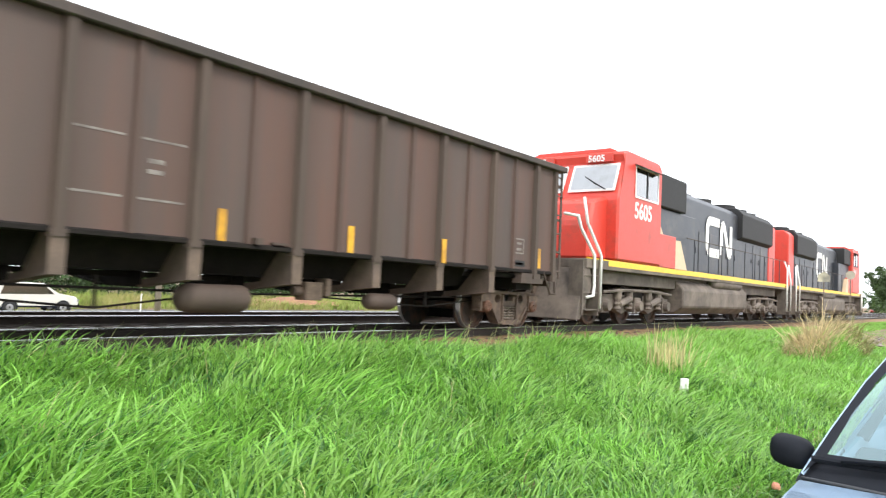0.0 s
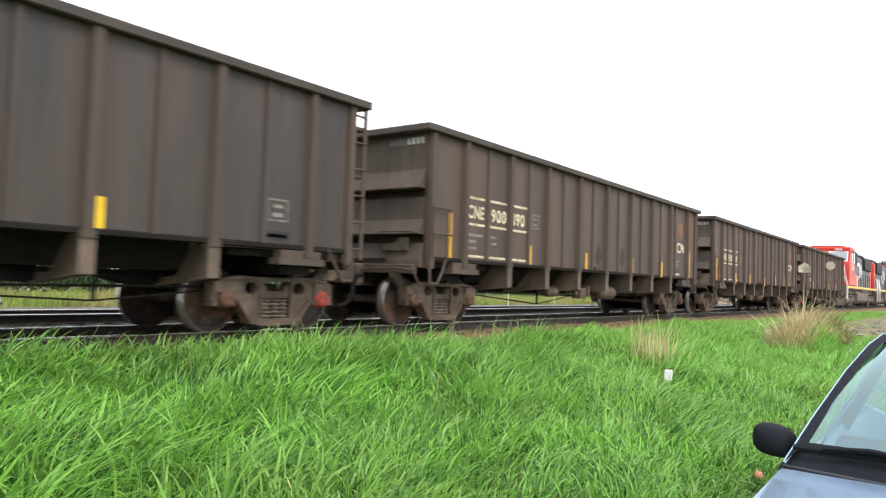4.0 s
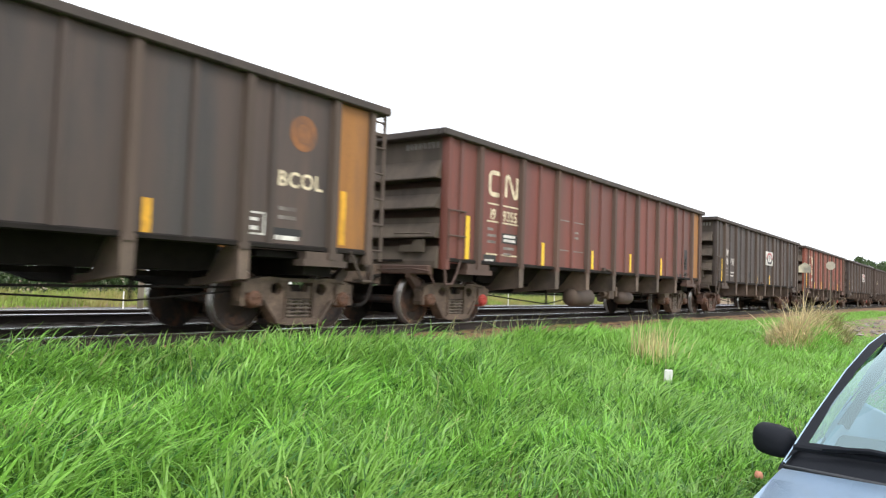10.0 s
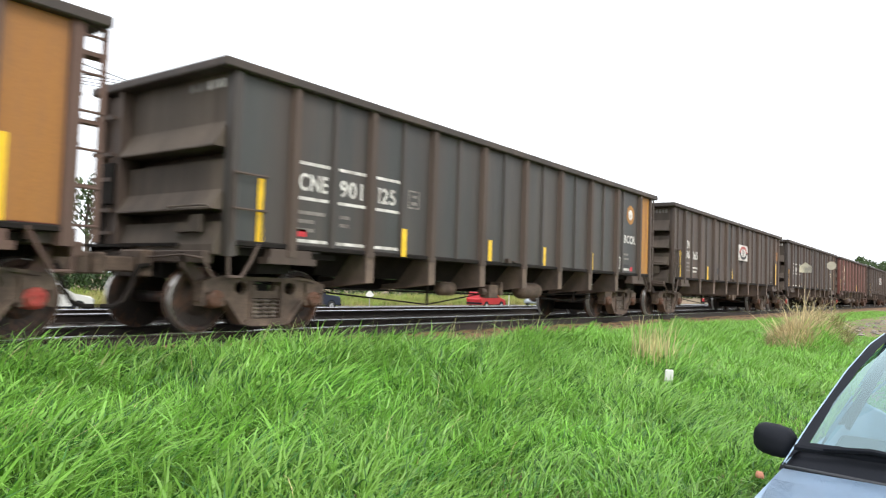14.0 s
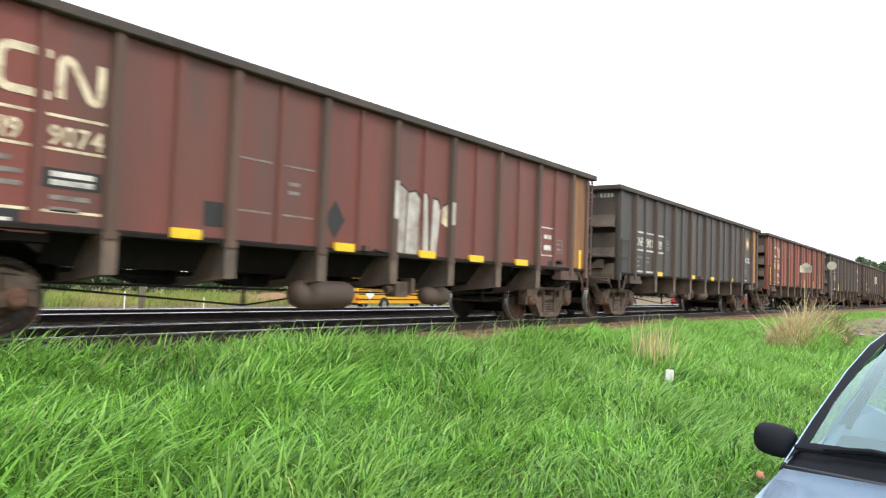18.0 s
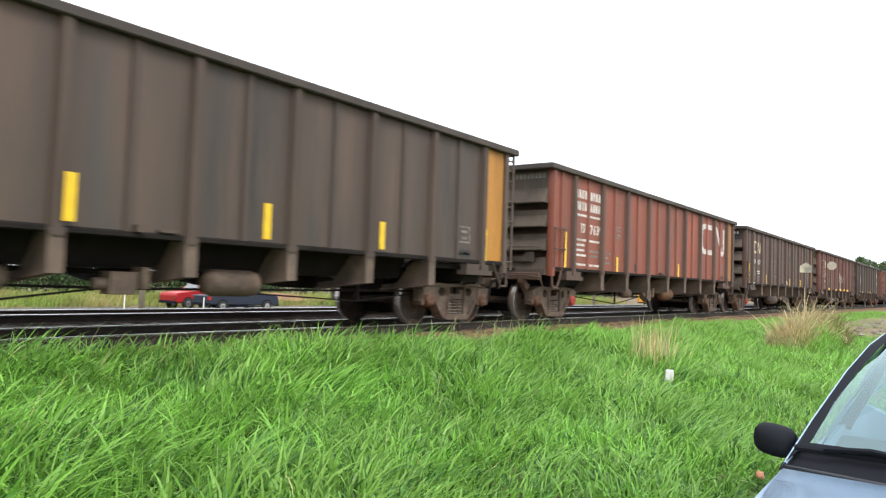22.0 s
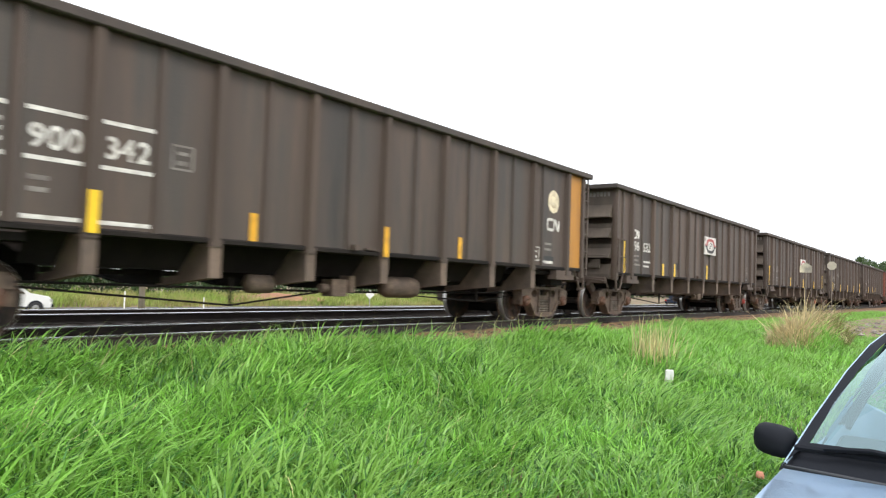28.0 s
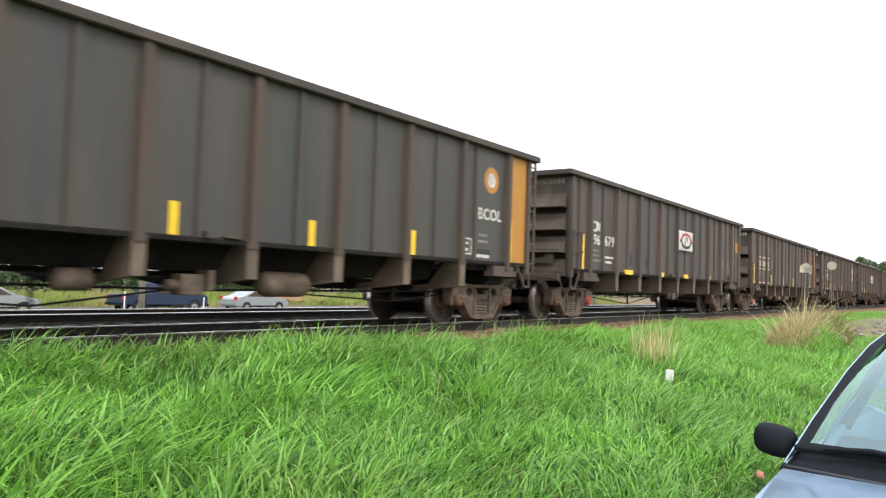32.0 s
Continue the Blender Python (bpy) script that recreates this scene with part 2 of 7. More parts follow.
def pipe(bm, pts, r, sides=6):
    """One bent round bar through the points."""
    pts = [Vector(p) for p in pts]
    legs = [(q - p).normalized() for p, q in zip(pts, pts[1:])]
    side = legs[0].orthogonal().normalized()
    rings = []
    for i, p in enumerate(pts):
        a, b = legs[max(0, i - 1)], legs[min(i, len(legs) - 1)]
        way = (a + b).normalized() if (a + b).length > 0.1 else a
        side = (side - way * side.dot(way)).normalized()
        up = way.cross(side)
        wide = r / max(0.6, way.dot(a))
        rings.append([bm.verts.new(p + (side * math.cos(k * math.tau / sides) + up * math.sin(k * math.tau / sides)) * wide) for k in range(sides)])
    for m, n in zip(rings, rings[1:]):
        for k in range(sides):
            bm.faces.new((m[k], m[(k + 1) % sides], n[(k + 1) % sides], n[k]))
    bm.faces.new(rings[0][::-1])
    bm.faces.new(rings[-1])


def lathe(bm, profile, sides=24, axis="y", centre=(0, 0, 0)):
    """profile: (offset along the axis, radius)."""
    cx, cy, cz = centre
    rings = []
    for w, r in profile:
        ring = []
        for k in range(sides):
            c, s = math.cos(k * math.tau / sides) * r, math.sin(k * math.tau / sides) * r
            ring.append(bm.verts.new({"y": (cx + c, cy + w, cz + s), "x": (cx + w, cy + c, cz + s), "z": (cx + c, cy + s, cz + w)}[axis]))
        rings.append(ring)
    for a, b in zip(rings, rings[1:]):
        for k in range(sides):
            bm.faces.new((a[k], a[(k + 1) % sides], b[(k + 1) % sides], b[k]))
    bm.faces.new(rings[0][::-1])
    bm.faces.new(rings[-1])


def strokes(bm, lines, width, depth):
    """Flat painted strokes in the x-z plane, standing a hair off a wall towards -y."""
    for line in lines:
        for turn, ((x0, z0), (x1, z1)) in enumerate(zip(line, line[1:])):
            d = Vector((x1 - x0, z1 - z0))
            n = Vector((-d.y, d.x)).normalized() * width / 2
            e = d.normalized() * width * (0.10 if len(line) < 8 else 0.05)
            quad = [(x0 - e.x + n.x, z0 - e.y + n.y), (x1 + e.x + n.x, z1 + e.y + n.y), (x1 + e.x - n.x, z1 + e.y - n.y), (x0 - e.x - n.x, z0 - e.y - n.y)]
            prism(bm, quad, -depth - 0.0012 * (turn % 3), 0)


MESHES = {}


def mesh_of(key, build, smooth=False, bevel=0.0):
    """The mesh under that key; built only once."""
    if key not in MESHES:
        bm = bmesh.new()
        build(bm)
        if bevel:
            bmesh.ops.bevel(bm, geom=bm.edges[:], offset=bevel, segments=1, affect="EDGES")
        bmesh.ops.recalc_face_normals(bm, faces=bm.faces[:])
        me = bpy.data.meshes.new(key.split("|")[0])
        bm.to_mesh(me)
        bm.free()
        me.materials.append(None)
        if smooth:
            me.polygons.foreach_set("use_smooth", [True] * len(me.polygons))
        MESHES[key] = me
    return MESHES[key]


def put(name, me, mat, parent=None, m=None, label=""):
    """One mesh object under its thing, sharing its mesh with its likes."""
    ob = new(name, me)
    ob.material_slots[0].link = "OBJECT"
    ob.material_slots[0].material = mat
    ob.parent = parent
    if m is not None:
        ob.matrix_basis = m
    if label:
        ob["label"] = label
    return ob


def part(name, build, mat, parent=None, label="", m=None, smooth=False, bevel=0.0):
    """One mesh object of its own, from a function that fills a bmesh."""
    bm = bmesh.new()
    build(bm)
    if bevel:
        bmesh.ops.bevel(bm, geom=bm.edges[:], offset=bevel, segments=1, affect="EDGES")
    bmesh.ops.recalc_face_normals(bm, faces=bm.faces[:])
    me = bpy.data.meshes.new(name)
    bm.to_mesh(me)
    bm.free()
    me.materials.append(None)
    if smooth:
        me.polygons.foreach_set("use_smooth", [True] * len(me.polygons))
    return put(name, me, mat, parent, m, label)


def thing(name, label, category, group="", m=None, kind=""):
    ob = new(name)
    ob.empty_display_size = 0.2
    if m is not None:
        ob.matrix_basis = m
    return tagged(ob, label, category, group, kind)


def lettering(words, height):
    """A flat mesh of the words in the built-in font, in the x-z plane, read from -y."""
    key = "lettering|%s|%.3f" % (words, height)
    if key not in MESHES:
        cu = bpy.data.curves.new("words", "FONT")
        cu.body, cu.size, cu.extrude = words, height * 1.4, 0.002
        cu.offset = height * 0.03
        ob = bpy.data.objects.new("words", cu)
        scene.collection.objects.link(ob)
        bpy.context.view_layer.update()
        me = bpy.data.meshes.new_from_object(ob.evaluated_get(bpy.context.evaluated_depsgraph_get()))
        bpy.data.objects.remove(ob)
        me.transform(Matrix.Rotation(radians(90), 4, "X"))
        me.name = "lettering"
        me.materials.clear()
        me.materials.append(None)
        MESHES[key] = me
    return MESHES[key]


# ---- ground, tracks and road ----
GROUND = material("soil", (0.26, 0.165, 0.105), 0.95, spread=0.3, scale=2.0, dirt=(0.07, 0.085, 0.030), dirt_amount=0.45, dirt_scale=0.5, grain=30, bump=0.4)
# dark base: mostly the train's shade put into the colour, plus oil
BALLAST = material("dusty_shaded_ballast", (0.050, 0.041, 0.035), 0.95, spread=0.45, scale=14, dirt=(0.028, 0.024, 0.021), dirt_amount=0.5, dirt_scale=1.0, grain=90, bump=0.9)
TIE = material("oiled_sleeper", (0.050, 0.038, 0.030), 0.9, spread=0.3, scale=4, jitter=0.25)
ASPHALT = material("asphalt", (0.095, 0.095, 0.095), 0.9, spread=0.15, scale=2, grain=120, bump=0.3)
GRAVEL = material("pale_gravel", (0.30, 0.26, 0.23), 0.95, spread=0.35, scale=6, dirt=(0.12, 0.12, 0.06), dirt_amount=0.4, dirt_scale=1.0, grain=60, bump=0.8)

PROFILE = [(-3000, -0.85), (-2.0, -0.85), (2.0, -0.84), (4.2, -0.70), (5.8, -0.46), (6.7, -0.32), (7.3, -0.24), (7.55, -0.22), (8.0, -0.225), (8.2, -0.32), (15.0, -0.32), (15.2, -0.30),
           (16.4, -0.55), (20, -1.0), (27, -1.6), (33, -1.65), (46.8, -1.65), (50.5, -1.25), (3000, -1.25)]


def ground_z(x, y):
    z = 0.0
    for (y0, z0), (y1, z1) in zip(PROFILE, PROFILE[1:]):
        if y0 <= y <= y1:
            z = z0 + (z1 - z0) * (y - y0) / (y1 - y0)
            break
    if -6 < y < 7.2 and -40 < x < 70:
        fade = min(1, (7.2 - y) / 1.2)
        z += fade * (0.05 * math.sin(x * 0.9 + y * 1.3) + 0.04 * math.sin(x * 2.3 - y * 1.7))
    # towards the crossing the verge rises to the level of the track bed
    if y < 7.3:
        k = min(1.0, max(0.0, (x - 17) / 14)) * min(1, max(0, (y + 2) / 5))
        z += (-0.27 - z) * k
    return z


def build_ground():
    xs = [-3000, -600, -150, -60, -40] + [-34 + 0.8 * i for i in range(131)] + [90, 130, 200, 400, 900, 3000]
    ys = [-3000, -600, -150, -50, -20, -10, -6] + [-5 + 0.4 * i for i in range(31)] + [7.3, 7.55, 8.0, 8.2, 15.0, 15.2, 16.4, 20, 27, 33, 46.8, 50.5, 80, 200, 700, 3000]
    verts = [(x, y, ground_z(x, y)) for x in xs for y in ys]
    n = len(ys)
    faces = [(i * n + j, (i + 1) * n + j, (i + 1) * n + j + 1, i * n + j + 1) for i in range(len(xs) - 1) for j in range(n - 1)]
    me = bpy.data.meshes.new("ground")
    me.from_pydata(verts, [], faces)
    me.materials.append(GROUND)
    ob = new("ground", me)
    tagged(ob, "grassy brown soil rising to the railway embankment", "ground", kind="structure")


build_ground()


def bed(bm):
    rng = random.Random(4)
    xs = [-120 + 4 * i for i in range(25)] + [-20 + 0.35 * i for i in range(200)] + [52 + 4 * i for i in range(88)]
    ys = [7.92, 7.98, 8.06, 8.16, 8.3, 8.7, 9.04, 9.4, 9.8, 10.3, 10.8, 11.4, 12, 12.6, 13.1, 13.44, 13.9, 14.4, 14.9, 15.3, 15.9]
    rows = []
    for x in xs:
        row = []
        for j, y in enumerate(ys):
            z = -0.20 if 8.1 < y < 15 else (-0.22 if 8.0 < y < 15.4 else -0.27)
            row.append(bm.verts.new((x, y, z + rng.uniform(-0.022, 0.022))))
        rows.append(row)
    for a, b in zip(rows, rows[1:]):
        for j in range(len(ys) - 1):
            bm.faces.new((a[j], b[j], b[j + 1], a[j + 1]))


def shoulder(bm):
    rng = random.Random(5)
    xs = [-60 + 4 * i for i in range(12)] + [-12 + 0.3 * i for i in range(200)] + [48 + 3 * i for i in range(60)]
    ys = [6.75, 6.95, 7.12, 7.30, 7.48, 7.65, 7.80, 7.93, 8.06, 8.20]
    rows = [[bm.verts.new((x, y + rng.uniform(-0.03, 0.03), (-0.30 if y < 6.9 else -0.25 + 0.065 * (y - 6.95)) + 0.01 + rng.uniform(-0.018, 0.022))) for y in ys] for x in xs]
    for a, b in zip(rows, rows[1:]):
        for j in range(len(ys) - 1):
            bm.faces.new((a[j], b[j], b[j + 1], a[j + 1]))


SHOULDER = material("rusty_brown_gravel", (0.25, 0.145, 0.070), 0.95, spread=0.4, scale=9, dirt=(0.11, 0.070, 0.040), dirt_amount=0.42, dirt_scale=1.6, grain=70, bump=0.9)
tagged(part("track_shoulder", shoulder, SHOULDER), "strip of rusty brown gravel beside the rails", "gravel", kind="structure")
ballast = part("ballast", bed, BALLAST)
tagged(ballast, "bed of brown dusty crushed stone, the train's shade in its colour", "ballast", kind="structure")


def rail_section(bm, x0, x1):
    pts = [(-0.07, -0.172), (0.07, -0.172), (0.07, -0.16), (0.012, -0.145), (0.010, -0.045), (0.034, -0.034), (0.036, -0.012), (-0.036, -0.012), (-0.034, -0.034), (-0.010, -0.045), (-0.012, -0.145), (-0.07, -0.16)]
    prism(bm, pts, x0, x1, "x")


def rail_top(bm, x0, x1):
    prism(bm, [(-0.036, -0.0125), (0.036, -0.0125), (0.036, -0.006), (0.026, 0.0), (-0.026, 0.0), (-0.036, -0.006)], x0, x1, "x")


def railway(label, y_mid, dz=0.0):
    t = thing("railway_track", label, "railway track", "pair of tracks", pose(0, y_mid, dz), kind="structure")
    for s in (-0.75, 0.75):
        r = put("rail", mesh_of("rail", lambda bm: rail_section(bm, -140, 420)), RAIL_WEB, t, pose(0, s, 0))
        put("rail_head", mesh_of("rail_head", lambda bm: rail_top(bm, -140, 420)), RAIL_HEAD, r, None, "polished steel running surface")
    tie = mesh_of("sleeper", lambda bm: box(bm, -0.115, 0.115, -1.3, 1.3, -0.33, -0.175), bevel=0.012)
    plate = mesh_of("tie_plate", lambda bm: box(bm, -0.09, 0.09, -0.17, 0.17, -0.175, -0.160))
    rng = random.Random(int(y_mid * 10))
    for i in range(130):
        x = -8 + 0.52 * i + rng.uniform(-0.02, 0.02)
        s = put("sleeper", tie, TIE, t, pose(x, rng.uniform(-0.03, 0.03), rng.uniform(-0.008, 0.004), 0, 0, rng.uniform(-0.6, 0.6)))
        if i < 70:
            for k in (-0.75, 0.75):
                put("tie_plate", plate, RAIL_WEB, s, pose(0, k, 0))
    return t


railway("main line of worn steel rails on dark wooden sleepers", TRACK_Y)
railway("empty parallel track of worn steel rails on dark sleepers", SIDING_Y)


def strip(bm, y0, y1, z, x0=-400, x1=600, thick=0.06):
    box(bm, x0, x1, y0, y1, z - thick, z)


road = part("road", lambda bm: strip(bm, 37.2, 46.6, -1.60), ASPHALT)
tagged(road, "grey asphalt two-lane road running beside the railway", "road", kind="structure")
crossing = part("pavement", lambda bm: prism(bm, [(25, -0.245), (60, -0.245), (60, -0.285), (25, -0.285)], -8, 2.0), GRAVEL)
tagged(crossing, "pale gravel lot strewn with stones beside the verge", "gravel", kind="structure")

# ---- gondola cars ----
HALF = 7.375
POSTS = [-6.13 + 1.55 * i for i in range(9)]


def ring_beam(bm, x, y0, y1, z0, z1, w):
    box(bm, -x, x, y0, y0 + w, z0, z1)
    box(bm, -x, x, y1 - w, y1, z0, z1)
    box(bm, -x, -x + w * 3.0, y0 + w, y1 - w, z0, z1)
    box(bm, x - w * 3.0, x, y0 + w, y1 - w, z0, z1)


def post_shape(bm, w, d, z0, z1, foot):
    """A hat-section stake on the wall at y = 0, standing out towards -y."""
    prism(bm, [(-w, 0), (-w * 0.62, -d), (w * 0.62, -d), (w, 0)], z0, z1, "z")
    if foot:
        prism(bm, [(-w * 1.1, 0.05), (-w * 0.9, -d - 0.004), (w * 0.9, -d - 0.004), (w * 1.1, 0.05)], z0, z0 + 0.08, "z")


def bearer(bm, s):
    """One side of a cross bearer: web, lower flange and end plate."""
    if s:
        prism(bm, [(s * 1.585, 1.165), (s * 1.585, 0.74), (s * 0.5, 0.62), (s * 0.5, 0.70), (s * 0.85, 0.74), (s * 1.22, 1.165)], -0.012, 0.012, "x")
        prism(bm, [(s * 1.585, 0.745), (s * 0.5, 0.625), (s * 0.5, 0.60), (s * 1.60, 0.72)], -0.07, 0.07, "x")
        box(bm, -0.085, 0.085, s * 1.595 - 0.01, s * 1.595 + 0.01, 0.72, 1.165)


def floor_shape(bm):
    """The tub: a floor that dips between the bolsters."""
    prism(bm, [(-7.3, 1.12), (-5.2, 1.12), (-4.7, 0.80), (4.7, 0.80), (5.2, 1.12), (7.3, 1.12), (7.3, 1.16), (5.25, 1.16), (4.75, 0.84), (-4.75, 0.84), (-5.25, 1.16), (-7.3, 1.16)], -0.70, 0.70)


SLOT = 0.15      # height of the slots between the end sheets


def end_wall(bm):
    """An end wall facing +x, set back behind the sheets."""
    box(bm, -0.30, -0.25, -1.50, 1.37, 1.05, 3.34)


def end_ledge(bm, top, low, out, first):
    """One sheet of the end: it leans outwards to a ledge, with a deep slot below it."""
    head = [(-0.25, 3.335), (0.0, 3.335), (0.0, low + 0.34)] if first else [(-0.25, top), (0.03, top), (0.04, low + 0.26)]
    prism(bm, head + [(out, low + 0.02), (out, low), (-0.25, low)], -1.44, 0.76)


def end_apron(bm, low):
    prism(bm, [(-0.25, low - SLOT), (0.05, low - SLOT), (0.13, 1.14), (0.13, 1.02), (-0.25, 1.02)], -1.44, 0.76)


def end_stand(bm):
    """Uprights at the far side of the end, with brackets standing out from them."""
    for y in (0.76, 1.26):
        box(bm, 0.0, 0.18, y, y + 0.10, 1.02, 3.33)
    box(bm, -0.25, 0.10, 0.86, 1.26, 1.05, 3.30)
    for z in (2.95, 2.42, 2.06, 1.62, 1.30):
        box(bm, 0.12, 0.27, 1.20, 1.37, z, z + 0.05)
        box(bm, 0.18, 0.26, 0.86, 1.28, z - 0.02, z + 0.03)


def brake_gear(bm):
    """Hand brake housing, chain rod and wheel on the far half of the end."""
    box(bm, 0.12, 0.24, 0.84, 1.20, 1.72, 2.30)
    rod(bm, (0.22, 1.05, 1.72), (0.22, 1.05, 0.95), 0.03, 6)
    box(bm, 0.05, 0.34, 0.35, 1.32, 1.10, 1.14)
    box(bm, 0.20, 0.28, 0.40, 0.46, 0.95, 1.10)
    box(bm, 0.20, 0.28, 1.22, 1.28, 0.95, 1.10)


def end_bracket(bm):
    """Small casting and handle low on the near half of the end."""
    prism(bm, [(-1.18, 1.30), (-0.62, 1.30), (-0.70, 1.42), (-0.92, 1.42), (-1.02, 1.52), (-1.18, 1.52)], 0.10, 0.17, "x")
    pipe(bm, [(0.20, -1.36, 1.62), (0.26, -1.30, 1.62), (0.26, -0.62, 1.62), (0.18, -0.56, 1.62)], 0.013)


def cut_lever(bm):
    pipe(bm, [(0.10, -1.44, 0.70), (0.24, -1.40, 0.96), (0.30, -1.05, 1.0), (0.30, -0.30, 0.96), (0.34, -0.12, 1.06)], 0.015)


def end_strut(bm):
    """A gusset from the end sill down to the draft gear."""
    prism(bm, [(0.22, 1.04), (0.22, 0.84), (0.0, 0.62), (-0.12, 0.62), (-0.12, 0.72)], -0.06, 0.06)


AXLE, WHEEL_R, TRUCK_X = 0.85, 0.43, 6.13      # half wheelbase, wheel radius, truck centre


def side_frame(bm):
    """A cast truck side in rail heights: pedestals, top chord, columns with a round window, tension members, spring seat."""
    y0, y1 = -0.07, 0.07
    for s in (-1, 1):
        outer = [(0.25, 0.12), (0.25, 0.597)]
        hole = [(0.425 - 0.110 * math.cos(k * math.tau / 14), 0.60 - 0.088 * math.sin(k * math.tau / 14)) for k in range(15)]
        rim = [(0.25, 0.603), (0.25, 0.745), (0.58, 0.76), (0.80, 0.735), (0.97, 0.70), (1.06, 0.62), (1.075, 0.43), (1.02, 0.37), (0.72, 0.37), (0.67, 0.43), (0.61, 0.43), (0.37, 0.12)]
        prism(bm, [(s * u, v) for u, v in outer + hole + rim], y0, y1)
        # flanges along the edges of the casting
        prism(bm, [(s * 0.25, 0.745), (s * 0.58, 0.765), (s * 0.80, 0.74), (s * 0.97, 0.705), (s * 0.97, 0.665), (s * 0.80, 0.70), (s * 0.58, 0.722), (s * 0.25, 0.70)], y0 - 0.035, y1 + 0.035)
        prism(bm, [(s * 0.61, 0.44), (s * 0.68, 0.44), (s * 0.42, 0.115), (s * 0.34, 0.115)], y0 - 0.035, y1 + 0.035)
        prism(bm, [(s * 0.245, 0.72), (s * 0.285, 0.72), (s * 0.285, 0.14), (s * 0.245, 0.14)], y0 - 0.03, y1 + 0.03)
        box(bm, min(s * 0.70, s * 1.05), max(s * 0.70, s * 1.05), y0 - 0.045, y1 + 0.045, 0.54, 0.68)
        for u in (0.70, 1.00):
            box(bm, min(s * u, s * (u + 0.055)), max(s * u, s * (u + 0.055)), y0 - 0.03, y1 + 0.03, 0.36, 0.56)
    box(bm, -0.25, 0.25, y0 - 0.02, y1 + 0.02, 0.695, 0.75)
    prism(bm, [(-0.40, 0.115), (-0.32, 0.185), (0.32, 0.185), (0.40, 0.115), (0.26, 0.085), (-0.26, 0.085)], y0 - 0.05, y1 + 0.05)


def springs(bm):
    """A nest of coils: five stout turns."""
    prof = []
    for k in range(5):
        z = 0.19 + 0.055 * k
        prof += [(z, 0.045), (z + 0.008, 0.072), (z + 0.022, 0.078), (z + 0.032, 0.070), (z + 0.038, 0.045)]
    lathe(bm, prof, 10, "z")


def bolster_end(bm):
    """The end of the bolster in the frame's window, between its friction wedges."""
    prism(bm, [(-0.24, 0.64), (-0.24, 0.46), (0.24, 0.46), (0.24, 0.64), (0.17, 0.64), (0.15, 0.56), (-0.15, 0.56), (-0.17, 0.64)], -0.06, 0.06)


def axle_set(bm):
    for s in (-1, 1):
        lathe(bm, [(s * 0.66, 0.10), (s * 0.66, WHEEL_R + 0.03), (s * 0.69, WHEEL_R + 0.028), (s * 0.70, WHEEL_R + 0.006), (s * 0.79, WHEEL_R), (s * 0.80, WHEEL_R - 0.015), (s * 0.80, 0.365), (s * 0.76, 0.34), (s * 0.74, 0.22), (s * 0.79, 0.16), (s * 0.80, 0.10)], 32)
        # lifting lugs on the plate
        for k in range(4):
            a = k * math.pi / 2
            rod(bm, (math.cos(a) * 0.27, s * 0.745, math.sin(a) * 0.27), (math.cos(a) * 0.27, s * 0.762, math.sin(a) * 0.27), 0.03, 6)
    rod(bm, (0, -1.0, 0), (0, 1.0, 0), 0.08, 12)


def wheel_tread(bm):
    """The bright running band of one wheel, a sleeve round the rim."""
    rings = [[bm.verts.new((math.cos(k * math.tau / 32) * r, y, math.sin(k * math.tau / 32) * r)) for k in range(32)] for y, r in ((-0.796, WHEEL_R - 0.012), (-0.79, WHEEL_R + 0.003), (-0.702, WHEEL_R + 0.009), (-0.70, WHEEL_R + 0.004))]
    for a, b in zip(rings, rings[1:]):
        for k in range(32):
            bm.faces.new((a[k], a[(k + 1) % 32], b[(k + 1) % 32], b[k]))


def bearing(bm):
    lathe(bm, [(-0.13, 0.04), (-0.13, 0.085), (-0.10, 0.115), (-0.03, 0.125), (0.08, 0.125), (0.08, 0.05)], 16)
    for k in range(3):
        a = k * math.tau / 3 + 0.5
        rod(bm, (math.cos(a) * 0.055, -0.15, math.sin(a) * 0.055), (math.cos(a) * 0.055, -0.13, math.sin(a) * 0.055), 0.018, 6)


def bolster(bm):
    prism(bm, [(-0.19, 0.46), (0.19, 0.46), (0.16, 0.66), (-0.16, 0.66)], -0.94, 0.94)
    lathe(bm, [(0.66, 0.20), (0.80, 0.20)], 14, "z")
    box(bm, -0.9, 0.9, -0.05, 0.05, 0.42, 0.50)
    # plank added and beams deepened: dark mass for the shade between the wheels
    box(bm, -0.28, 0.28, -0.90, 0.90, 0.15, 0.455)
    for x in (-0.36, 0.36):
        box(bm, x - 0.05, x + 0.05, -0.62, 0.62, 0.18, 0.46)


SPUN = []      # wheelsets, with the thing that carries them


